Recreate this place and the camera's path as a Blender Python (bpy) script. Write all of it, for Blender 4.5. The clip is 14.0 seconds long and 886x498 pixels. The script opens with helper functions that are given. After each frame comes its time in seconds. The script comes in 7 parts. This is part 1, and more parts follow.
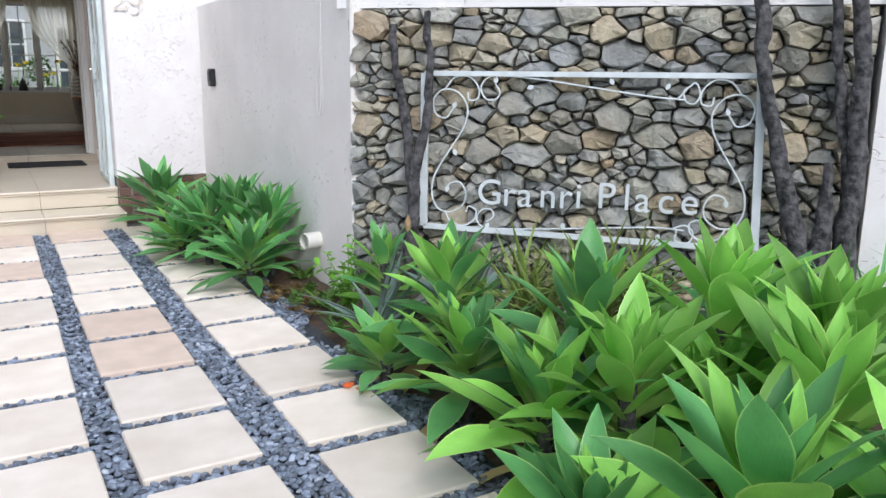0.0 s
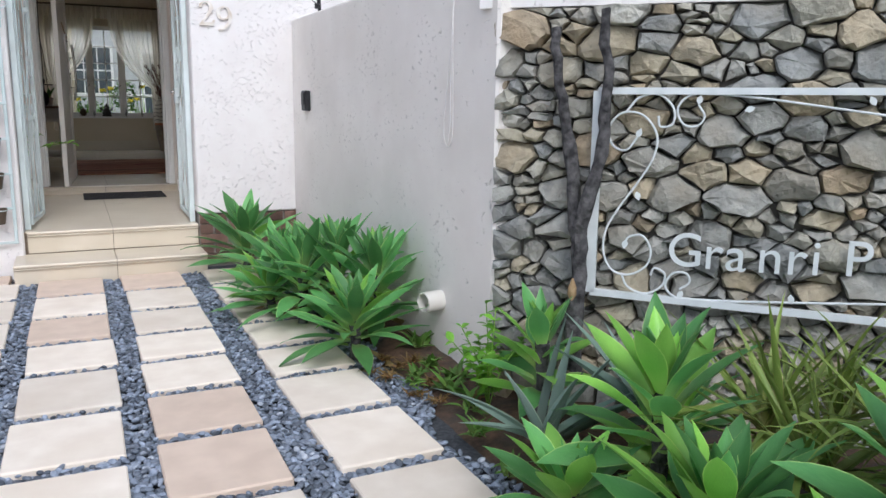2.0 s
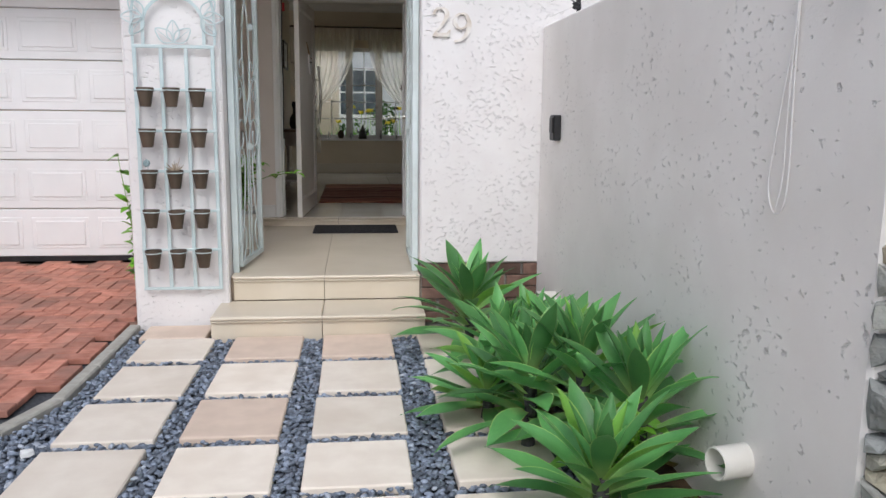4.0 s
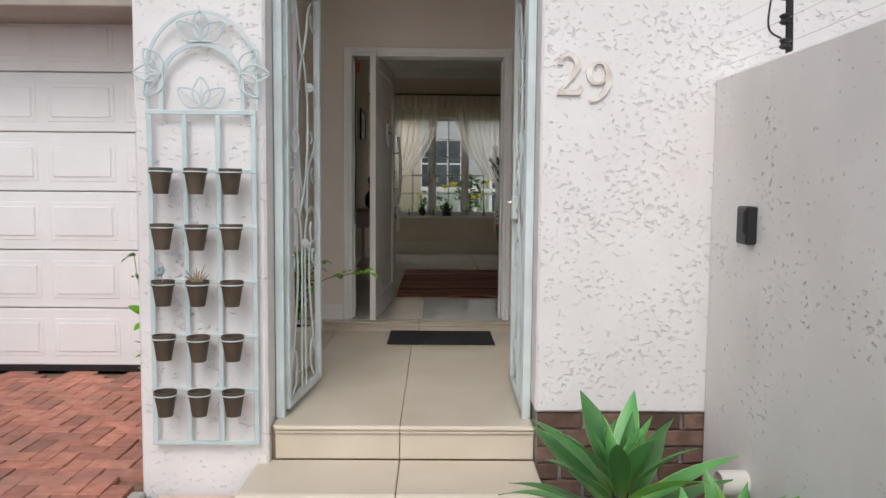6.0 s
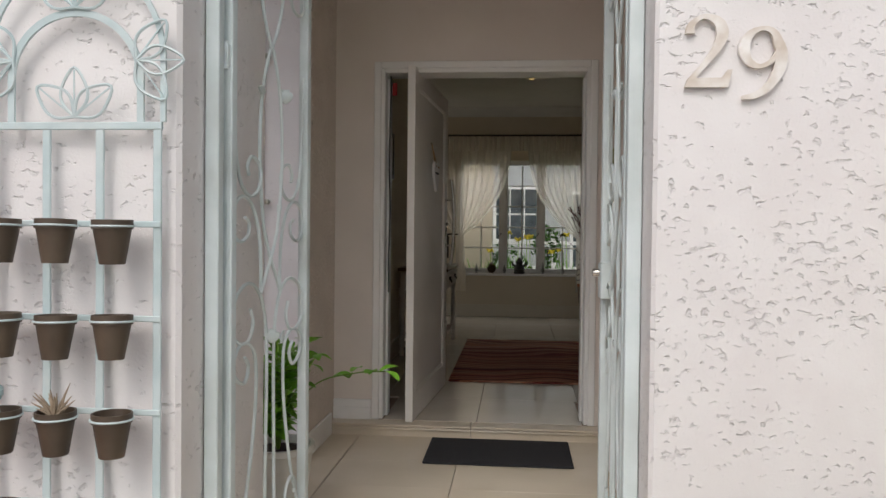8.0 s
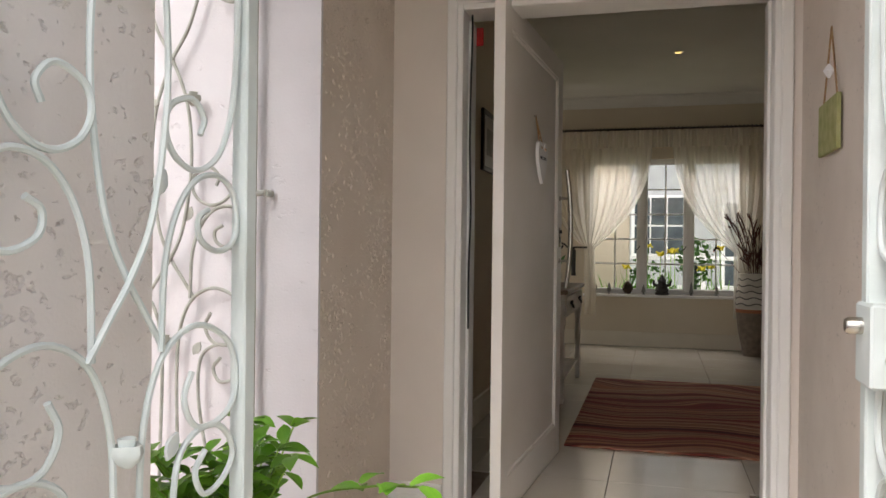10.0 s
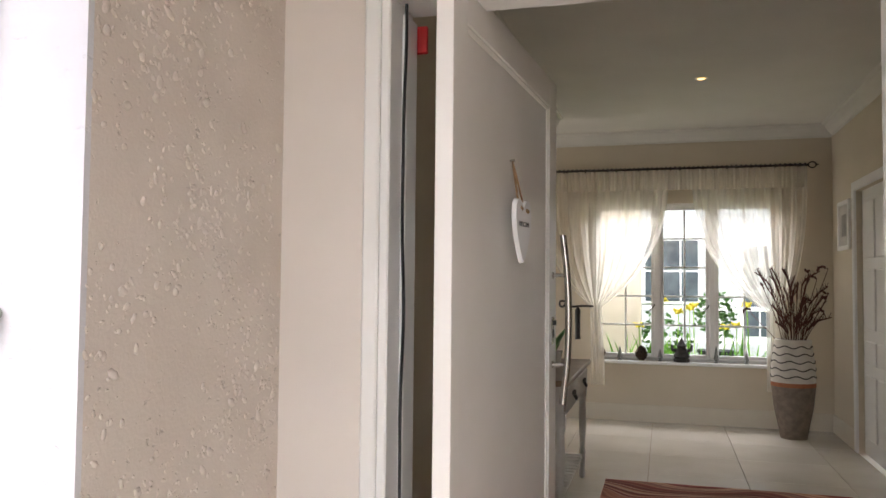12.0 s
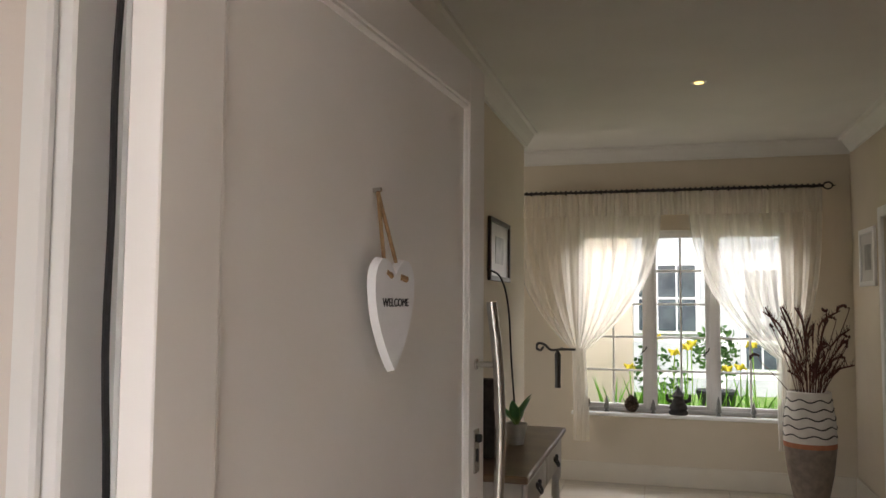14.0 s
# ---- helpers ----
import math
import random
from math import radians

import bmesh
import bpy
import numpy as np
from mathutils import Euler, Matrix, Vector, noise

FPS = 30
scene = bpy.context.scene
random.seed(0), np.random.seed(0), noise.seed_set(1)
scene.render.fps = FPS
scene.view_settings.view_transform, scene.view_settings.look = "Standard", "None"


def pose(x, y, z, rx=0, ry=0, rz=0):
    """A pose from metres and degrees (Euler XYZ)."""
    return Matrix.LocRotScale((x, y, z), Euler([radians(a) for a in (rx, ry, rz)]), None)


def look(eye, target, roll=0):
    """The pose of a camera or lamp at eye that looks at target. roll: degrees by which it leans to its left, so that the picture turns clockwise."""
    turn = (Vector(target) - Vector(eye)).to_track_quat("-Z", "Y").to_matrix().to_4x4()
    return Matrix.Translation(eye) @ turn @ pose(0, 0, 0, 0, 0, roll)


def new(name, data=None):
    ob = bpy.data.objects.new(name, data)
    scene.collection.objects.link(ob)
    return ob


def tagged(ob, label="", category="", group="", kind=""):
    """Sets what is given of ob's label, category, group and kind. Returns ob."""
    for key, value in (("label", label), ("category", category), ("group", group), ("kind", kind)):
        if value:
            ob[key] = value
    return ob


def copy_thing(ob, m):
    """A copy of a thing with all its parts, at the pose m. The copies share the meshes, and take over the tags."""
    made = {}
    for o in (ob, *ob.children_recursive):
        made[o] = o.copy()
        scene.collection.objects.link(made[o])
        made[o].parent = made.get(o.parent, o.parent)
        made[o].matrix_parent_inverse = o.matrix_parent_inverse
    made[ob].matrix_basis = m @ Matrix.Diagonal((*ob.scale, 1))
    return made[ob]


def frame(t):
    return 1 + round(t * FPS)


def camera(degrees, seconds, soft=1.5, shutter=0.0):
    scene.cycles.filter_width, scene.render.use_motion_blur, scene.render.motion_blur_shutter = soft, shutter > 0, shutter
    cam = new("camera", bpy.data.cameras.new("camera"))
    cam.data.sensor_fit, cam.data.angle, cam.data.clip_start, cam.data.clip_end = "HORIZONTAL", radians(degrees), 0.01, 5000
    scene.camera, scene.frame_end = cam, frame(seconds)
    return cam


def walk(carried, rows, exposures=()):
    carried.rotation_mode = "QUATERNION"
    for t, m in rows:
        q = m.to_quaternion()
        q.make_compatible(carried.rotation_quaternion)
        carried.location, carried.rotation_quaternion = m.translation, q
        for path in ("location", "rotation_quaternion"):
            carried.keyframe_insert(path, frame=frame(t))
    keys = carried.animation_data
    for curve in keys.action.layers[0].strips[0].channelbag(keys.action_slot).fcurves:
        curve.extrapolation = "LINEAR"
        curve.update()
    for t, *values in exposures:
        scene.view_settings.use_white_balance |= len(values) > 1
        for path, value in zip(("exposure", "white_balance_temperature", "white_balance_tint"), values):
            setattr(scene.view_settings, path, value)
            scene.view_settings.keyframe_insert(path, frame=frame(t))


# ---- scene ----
cam = camera(59.0, 14.0)
PATH = [
    (0, (0.143, 0.036, 1.31), (1.133, 1.719, 0.876), 0.9),
    (0.5, (0.086, 0.231, 1.289), (1.085, 1.913, 0.871), 1.0),
    (1, (0.068, 0.498, 1.273), (1.06, 2.187, 0.871), 1.0),
    (1.5, (0.168, 0.814, 1.246), (1.121, 2.529, 0.859), 0.9),
    (2, (0.288, 1.127, 1.271), (1.127, 2.904, 0.899), 0.8),
    (2.5, (0.394, 1.457, 1.265), (1.072, 3.302, 0.899), 0.7),
    (3, (0.527, 1.782, 1.281), (1.049, 3.678, 0.915), 0.7),
    (3.5, (0.679, 2.109, 1.326), (1.047, 4.042, 0.966), 0.6),
    (4, (0.733, 2.444, 1.317), (0.953, 4.404, 0.983), 0.6),
    (6.3, (0.675, 4.164, 1.422), (0.686, 6.16, 1.292), 0.6),
    (6.5, (0.68, 4.312, 1.427), (0.681, 6.309, 1.32), 0.7),
    (7, (0.683, 4.713, 1.415), (0.648, 6.711, 1.339), 0.6),
    (7.2, (0.704, 4.879, 1.423), (0.645, 6.877, 1.359), 0.6),
    (9.5, (0.893, 6.510, 1.446), (0.435, 8.457, 1.431), 0.55),
    (10, (0.797, 6.926, 1.422), (0.270, 8.855, 1.418), 0.64),
    (10.5, (0.753, 7.271, 1.425), (0.202, 9.194, 1.434), 0.68),
    (11, (0.736, 7.648, 1.509), (0.185, 9.570, 1.531), 0.65),
    (11.5, (0.714, 7.884, 1.597), (0.167, 9.807, 1.663), 0.71),
    (12, (0.701, 8.131, 1.651), (0.157, 10.054, 1.736), 0.55),
    (12.5, (0.712, 8.426, 1.751), (0.169, 10.349, 1.840), 0.42),
    (13, (0.732, 8.688, 1.801), (0.192, 10.611, 1.897), 0.45),
    (13.5, (0.736, 8.921, 1.799), (0.197, 10.844, 1.908), 0.48),
    (14, (0.730, 9.169, 1.827), (0.195, 11.091, 1.959), 0.40),
]
EXPOSURES = [(0, 0.15, 5850, 10), (0.5, 0.02, 5850, 10), (1, 0.0, 5850, 10), (2, -0.05, 5870, 10), (4, -0.22, 6050, 10), (6.5, -0.34, 6300, 10), (7.2, -0.38, 6350, 10), (9.5, 0.2, 6650, 12), (10, 0.6, 6620, 12), (11, 1.15, 6400, 12), (12.5, 1.75, 6180, 14), (14, 1.46, 6350, 14)]
walk(cam, [(t, look(eye, target, roll)) for t, eye, target, roll in PATH], EXPOSURES)

# ---- light: bright overcast sky, weak wide sun ----
world = bpy.data.worlds.new("sky")
scene.world = world
world.use_nodes = True
wn, wl = world.node_tree.nodes, world.node_tree.links
sky = wn.new("ShaderNodeTexSky")
sky.sky_type, sky.sun_disc = "NISHITA", False
sky.sun_elevation, sky.sun_rotation = radians(47), radians(190)
sky.dust_density, sky.air_density = 3.0, 1.0
soften = wn.new("ShaderNodeHueSaturation")
soften.inputs["Saturation"].default_value = 0.45
wl.new(sky.outputs[0], soften.inputs["Color"])
wl.new(soften.outputs[0], wn["Background"].inputs["Color"])
wn["Background"].inputs["Strength"].default_value = 0.2
sun_data = bpy.data.lights.new("sun", "SUN")
sun_data.energy, sun_data.angle, sun_data.color = 0.85, radians(25), (1.0, 0.97, 0.95)
sun = new("sun", sun_data)
sun.matrix_world = look((-1.3, -4, 8), (0, 3, 0))


# ---- materials ----
def material(name, a, b, scale=8.0, rough=0.7, fine=0.0, fine_scale=120.0, bump=0.0, metal=0.0, pits=0.0, pit_scale=45.0,
             pit_cut=0.74, pit_shade=0.8, vary=0.0, tint=None, tint_scale=1.2, spec=0.5, local=False, detail=6.0, deep_grain=0.004):
    """A surface mixed from colours a and b by noise, with a large slow stain (tint), grain bump, plaster pits with
    shade put into their colour, and variation from piece to piece.
    """
    m = bpy.data.materials.new(name)
    m.use_nodes = True
    n, l = m.node_tree.nodes, m.node_tree.links
    p = n["Principled BSDF"]
    p.inputs["Roughness"].default_value, p.inputs["Metallic"].default_value = rough, metal
    p.inputs["Specular IOR Level"].default_value = spec
    if local:
        place = n.new("ShaderNodeTexCoord").outputs["Object"]
    else:
        place = n.new("ShaderNodeNewGeometry").outputs["Position"]
    noise_1 = n.new("ShaderNodeTexNoise")
    noise_1.inputs["Scale"].default_value, noise_1.inputs["Detail"].default_value = scale, detail
    l.new(place, noise_1.inputs["Vector"])
    ramp = n.new("ShaderNodeValToRGB")
    ramp.color_ramp.elements[0].position, ramp.color_ramp.elements[1].position = 0.35, 0.65
    ramp.color_ramp.elements[0].color, ramp.color_ramp.elements[1].color = (*a, 1), (*b, 1)
    l.new(noise_1.outputs["Fac"], ramp.inputs["Fac"])
    colour = ramp.outputs["Color"]
    if tint:
        noise_2 = n.new("ShaderNodeTexNoise")
        noise_2.inputs["Scale"].default_value, noise_2.inputs["Detail"].default_value = tint_scale, 4
        l.new(place, noise_2.inputs["Vector"])
        ramp_2 = n.new("ShaderNodeValToRGB")
        ramp_2.color_ramp.elements[0].position, ramp_2.color_ramp.elements[1].position = 0.45, 0.75
        l.new(noise_2.outputs["Fac"], ramp_2.inputs["Fac"])
        mix = n.new("ShaderNodeMix")
        mix.data_type = "RGBA"
        l.new(ramp_2.outputs["Color"], mix.inputs["Factor"])
        l.new(colour, mix.inputs["A"])
        mix.inputs["B"].default_value = (*tint, 1)
        colour = mix.outputs["Result"]
    if vary:
        info = n.new("ShaderNodeObjectInfo")
        span = n.new("ShaderNodeMapRange")
        span.inputs["To Min"].default_value, span.inputs["To Max"].default_value = 1 - vary, 1 + vary
        l.new(info.outputs["Random"], span.inputs["Value"])
        shade = n.new("ShaderNodeHueSaturation")
        l.new(span.outputs[0], shade.inputs["Value"])
        l.new(colour, shade.inputs["Color"])
        colour = shade.outputs["Color"]
    l.new(colour, p.inputs["Base Color"])
    if bump or fine or pits:
        noise_3 = n.new("ShaderNodeTexNoise")
        noise_3.inputs["Scale"].default_value, noise_3.inputs["Detail"].default_value = fine_scale, 6
        l.new(place, noise_3.inputs["Vector"])
        relief = n.new("ShaderNodeBump")
        relief.inputs["Strength"].default_value, relief.inputs["Distance"].default_value = fine or bump, deep_grain
        l.new(noise_3.outputs["Fac"], relief.inputs["Height"])
        normal = relief.outputs["Normal"]
        if pits:
            warp = n.new("ShaderNodeMapping")
            warp.inputs["Scale"].default_value = (0.85, 0.85, 1.35)
            warp.inputs["Rotation"].default_value = (0.2, 0.35, 0.0)
            l.new(place, warp.inputs["Vector"])
            torn = n.new("ShaderNodeTexNoise")
            torn.inputs["Scale"].default_value, torn.inputs["Detail"].default_value = pit_scale, 4.0
            torn.inputs["Roughness"].default_value, torn.inputs["Distortion"].default_value = 0.5, 0.25
            l.new(warp.outputs[0], torn.inputs["Vector"])
            patch = n.new("ShaderNodeTexNoise")
            patch.inputs["Scale"].default_value, patch.inputs["Detail"].default_value = 4.0, 3.0
            l.new(place, patch.inputs["Vector"])
            crowd = n.new("ShaderNodeMath")
            crowd.operation = "MULTIPLY_ADD"
            crowd.inputs[1].default_value = 0.33
            l.new(patch.outputs["Fac"], crowd.inputs[0])
            l.new(torn.outputs["Fac"], crowd.inputs[2])
            cut = n.new("ShaderNodeMapRange")
            cut.inputs["From Min"].default_value, cut.inputs["From Max"].default_value = pit_cut, pit_cut + 0.10
            cut.inputs["To Min"].default_value, cut.inputs["To Max"].default_value = 1.0, 0.0
            l.new(crowd.outputs[0], cut.inputs["Value"])
            # pits are darkened in colour, for the shade that the bump lacks
            pit_tone = n.new("ShaderNodeMapRange")
            pit_tone.inputs["To Min"].default_value, pit_tone.inputs["To Max"].default_value = pit_shade, 1.0
            l.new(cut.outputs[0], pit_tone.inputs["Value"])
            soil = n.new("ShaderNodeHueSaturation")
            l.new(pit_tone.outputs[0], soil.inputs["Value"])
            l.new(colour, soil.inputs["Color"])
            l.new(soil.outputs["Color"], p.inputs["Base Color"])
            relief_2 = n.new("ShaderNodeBump")
            relief_2.inputs["Strength"].default_value, relief_2.inputs["Distance"].default_value = pits, 0.012
            l.new(cut.outputs[0], relief_2.inputs["Height"])
            l.new(normal, relief_2.inputs["Normal"])
            normal = relief_2.outputs["Normal"]
        l.new(normal, p.inputs["Normal"])
    return m


M_WHITE = material("white_pitted_plaster", (0.80, 0.76, 0.74), (0.84, 0.81, 0.79), 6, 0.9, fine=0.3, pits=0.6, pit_scale=44, pit_cut=0.772, pit_shade=0.95, tint=(0.77, 0.73, 0.71))
M_GREY = material("grey_pitted_plaster", (0.82, 0.775, 0.73), (0.86, 0.82, 0.775), 4, 0.92, fine=0.3, pits=0.7, pit_scale=37, pit_cut=0.808, pit_shade=0.82, tint=(0.76, 0.72, 0.67), tint_scale=1.6)
M_PORCH = material("beige_pitted_plaster", (0.67, 0.60, 0.53), (0.73, 0.66, 0.59), 5, 0.9, fine=0.3, pits=0.4, pit_scale=50, pit_cut=0.82, tint=(0.65, 0.575, 0.505))
M_PIER_WHITE = material("smooth_white_plaster", (0.66, 0.65, 0.67), (0.71, 0.70, 0.72), 5, 0.85, fine=0.25, pits=0.3, pit_scale=30, pit_cut=0.82, pit_shade=0.93)
M_PORCH_SMOOTH = material("smooth_beige_plaster", (0.78, 0.71, 0.65), (0.82, 0.75, 0.69), 3, 0.7, fine=0.12)
M_ROOM = material("cream_wall_paint", (0.67, 0.59, 0.46), (0.70, 0.62, 0.49), 2.5, 0.8, fine=0.06)
M_CEILING = material("white_ceiling_paint", (0.74, 0.72, 0.66), (0.78, 0.76, 0.70), 2, 0.9, fine=0.05)
M_TRIM = material("white_gloss_trim", (0.87, 0.86, 0.83), (0.90, 0.89, 0.87), 5, 0.3, fine=0.04)
M_SKIRT = material("cream_skirting_paint", (0.70, 0.64, 0.53), (0.74, 0.68, 0.57), 4, 0.5, fine=0.05)
M_DOOR = material("white_door_paint", (0.82, 0.79, 0.74), (0.86, 0.83, 0.79), 3, 0.32, fine=0.05)
M_GARAGE = material("white_garage_steel", (0.84, 0.84, 0.83), (0.88, 0.88, 0.87), 3, 0.5, fine=0.05)
M_LINTEL = material("taupe_lintel_paint", (0.36, 0.31, 0.27), (0.42, 0.37, 0.32), 4, 0.8, fine=0.1)
M_TILE = material("cream_porcelain_tile", (0.62, 0.54, 0.42), (0.68, 0.60, 0.48), 3, 0.28, fine=0.03, vary=0.03)
M_ROOM_TILE = material("glossy_cream_tile", (0.62, 0.57, 0.48), (0.68, 0.63, 0.55), 2.5, 0.16, fine=0.02, vary=0.03)
M_GROUT = material("brown_grout", (0.25, 0.19, 0.14), (0.30, 0.24, 0.18), 30, 0.95)
M_PAVER = material("cream_concrete_paver", (0.75, 0.66, 0.555), (0.83, 0.745, 0.64), 7, 0.85, fine=0.3, fine_scale=220, vary=0.10, tint=(0.70, 0.60, 0.49), tint_scale=2.0)
M_PAVER_PINK = material("pinkish_concrete_paver", (0.62, 0.49, 0.39), (0.70, 0.56, 0.45), 7, 0.85, fine=0.3, fine_scale=220, vary=0.06)
M_PEBBLE = material("blue_grey_pebble", (0.055, 0.068, 0.088), (0.125, 0.15, 0.19), 25, 0.55, fine=0.1, vary=0.55)
M_SOIL = material("red_brown_soil", (0.06, 0.035, 0.022), (0.13, 0.075, 0.045), 30, 0.95, fine=0.9, fine_scale=90, tint=(0.05, 0.045, 0.04), tint_scale=6)
M_GRIT = material("dark_grit", (0.03, 0.033, 0.04), (0.07, 0.075, 0.085), 60, 0.9, fine=0.9, fine_scale=160)
M_BRICK = material("red_paving_brick", (0.42, 0.165, 0.11), (0.56, 0.25, 0.18), 14, 0.85, fine=0.5, fine_scale=160, vary=0.25, tint=(0.30, 0.17, 0.13), tint_scale=3)
M_PLINTH = material("dark_face_brick", (0.13, 0.075, 0.055), (0.20, 0.12, 0.09), 18, 0.9, fine=0.5, vary=0.35)
M_MORTAR = material("grey_mortar", (0.22, 0.20, 0.18), (0.30, 0.28, 0.25), 30, 0.95, fine=0.5)
M_CONCRETE = material("grey_concrete_kerb", (0.34, 0.32, 0.28), (0.44, 0.42, 0.37), 15, 0.95, fine=0.4)
M_RENDER_BACK = material("dark_joint_mortar", (0.11, 0.103, 0.092), (0.17, 0.158, 0.14), 25, 0.95, fine=0.6)
M_METAL = material("pale_blue_green_metal_paint", (0.66, 0.74, 0.73), (0.72, 0.79, 0.79), 12, 0.45, fine=0.1, tint=(0.55, 0.60, 0.58), tint_scale=4)
M_TRELLIS = material("pale_blue_trellis_paint", (0.50, 0.60, 0.60), (0.57, 0.67, 0.67), 14, 0.45, fine=0.1, tint=(0.62, 0.68, 0.67), tint_scale=6)
M_SIGN = material("pale_grey_metal_paint", (0.58, 0.62, 0.62), (0.68, 0.71, 0.71), 12, 0.5, fine=0.1)
M_OLD_METAL = material("weathered_green_grey_metal", (0.30, 0.31, 0.27), (0.44, 0.46, 0.41), 25, 0.55, fine=0.2)
M_STEEL = material("brushed_steel", (0.50, 0.48, 0.44), (0.58, 0.56, 0.52), 40, 0.25, metal=1.0)
M_BLACK = material("black_plastic", (0.012, 0.012, 0.013), (0.02, 0.02, 0.022), 20, 0.5)
M_IRON = material("dark_wrought_iron", (0.02, 0.017, 0.014), (0.04, 0.034, 0.03), 30, 0.5)
M_MAT = material("charcoal_doormat", (0.012, 0.012, 0.014), (0.03, 0.03, 0.034), 150, 0.98, fine=1.0, fine_scale=400)
M_POT = material("brown_plastic_pot", (0.075, 0.052, 0.034), (0.105, 0.075, 0.05), 10, 0.5, vary=0.15)
M_POTSOIL = material("potting_soil", (0.02, 0.013, 0.009), (0.05, 0.033, 0.02), 60, 0.98, fine=0.9)
M_LOG = material("charred_grey_wood", (0.02, 0.019, 0.02), (0.12, 0.114, 0.114), 26, 0.9, fine=1.0, fine_scale=50, deep_grain=0.015)
M_LOG_BREAK = material("torn_tan_wood", (0.30, 0.20, 0.10), (0.45, 0.32, 0.18), 30, 0.9, fine=0.6)
M_PVC = material("white_pvc", (0.70, 0.67, 0.60), (0.76, 0.73, 0.67), 8, 0.4)
M_CORD = material("white_cord", (0.76, 0.73, 0.70), (0.80, 0.77, 0.74), 60, 0.8)


# ---- mesh helpers ----
class Shape:
    """Collects vertices and faces of one mesh."""

    def __init__(self):
        self.v, self.f, self.smooth = [], [], False

    def add(self, verts, faces):
        k = len(self.v)
        self.v += [tuple(p) for p in verts]
        self.f += [[i + k for i in f] for f in faces]
        return self

    def box(self, x0, x1, y0, y1, z0, z1, b=0.0):
        if b <= 0:
            v = [(x, y, z) for x in (x0, x1) for y in (y0, y1) for z in (z0, z1)]
            return self.add(v, [(0, 1, 3, 2), (4, 6, 7, 5), (0, 4, 5, 1), (2, 3, 7, 6), (0, 2, 6, 4), (1, 5, 7, 3)])
        bm = bmesh.new()
        bmesh.ops.create_cube(bm, size=1.0)
        for q in bm.verts:
            q.co = ((x0 + x1) / 2 + q.co.x * (x1 - x0), (y0 + y1) / 2 + q.co.y * (y1 - y0), (z0 + z1) / 2 + q.co.z * (z1 - z0))
        bmesh.ops.bevel(bm, geom=bm.edges[:], offset=b, segments=1, affect="EDGES", profile=0.5)
        bm.verts.index_update()
        self.add([q.co[:] for q in bm.verts], [[q.index for q in f.verts] for f in bm.faces])
        bm.free()
        return self

    def tube(self, points, r, sides=6, cap=True):
        """A round bar along points; r: a radius, or one for each point."""
        pts = [Vector(p) for p in points]
        n = len(pts)
        rs = r if isinstance(r, (list, tuple)) else [r] * n
        rings, faces = [], []
        side = None
        for i, p in enumerate(pts):
            way = (pts[min(i + 1, n - 1)] - pts[max(i - 1, 0)])
            if way.length < 1e-9:
                way = Vector((0, 0, 1))
            way.normalize()
            if side is None:
                side = way.orthogonal().normalized()
            side = (side - way * side.dot(way))
            side = side.normalized() if side.length > 1e-6 else way.orthogonal().normalized()
            up = way.cross(side)
            for k in range(sides):
                a = 2 * math.pi * k / sides
                rings.append(p + (side * math.cos(a) + up * math.sin(a)) * rs[i])
        for i in range(n - 1):
            for k in range(sides):
                j = (k + 1) % sides
                faces.append((i * sides + k, i * sides + j, (i + 1) * sides + j, (i + 1) * sides + k))
        if cap:
            faces.append(tuple(reversed(range(sides))))
            faces.append(tuple(range((n - 1) * sides, n * sides)))
        self.smooth = True
        return self.add(rings, faces)

    def lathe(self, profile, centre=(0, 0, 0), sides=24, wobble=0.0):
        """A turned form from (radius, height) pairs."""
        cx, cy, cz = centre
        v, f = [], []
        for r, z in profile:
            for k in range(sides):
                a = 2 * math.pi * k / sides
                q = r * (1 + wobble * math.sin(3 * a + z * 9))
                v.append((cx + q * math.cos(a), cy + q * math.sin(a), cz + z))
        for i in range(len(profile) - 1):
            for k in range(sides):
                j = (k + 1) % sides
                f.append((i * sides + k, i * sides + j, (i + 1) * sides + j, (i + 1) * sides + k))
        f.append(tuple(reversed(range(sides))))
        f.append(tuple(range((len(profile) - 1) * sides, len(profile) * sides)))
        self.smooth = True
        return self.add(v, f)

    def mesh(self, name, mat):
        me = bpy.data.meshes.new(name)
        me.from_pydata(self.v, [], self.f)
        me.materials.append(mat)
        if self.smooth:
            me.polygons.foreach_set("use_smooth", [True] * len(me.polygons))
            me.set_sharp_from_angle(angle=radians(40))
        me.update()
        return me


def part(name, shape, mat, parent=None, label=""):
    """One mesh object, under its thing where one is given."""
    ob = new(name, shape.mesh(name, mat))
    ob.parent = parent
    if label:
        ob["label"] = label
    return ob


def thing(name, label, category, at=(0, 0, 0), turn=0.0, group=""):
    ob = new(name)
    ob.empty_display_size = 0.1
    ob.matrix_basis = pose(*at, 0, 0, turn)
    return tagged(ob, label, category, group)


def setting(name, shape, mat, label, category="wall"):
    return tagged(part(name, shape, mat), label, category, kind="structure")


def spiral(cx, cy, r0, r1, a0, a1, n=22):
    """Points in a plane, from radius r0 at angle a0 to radius r1 at angle a1 (degrees)."""
    out = []
    for i in range(n + 1):
        t = i / n
        a, r = radians(a0 + (a1 - a0) * t), r0 + (r1 - r0) * t
        out.append((cx + r * math.cos(a), cy + r * math.sin(a)))
    return out


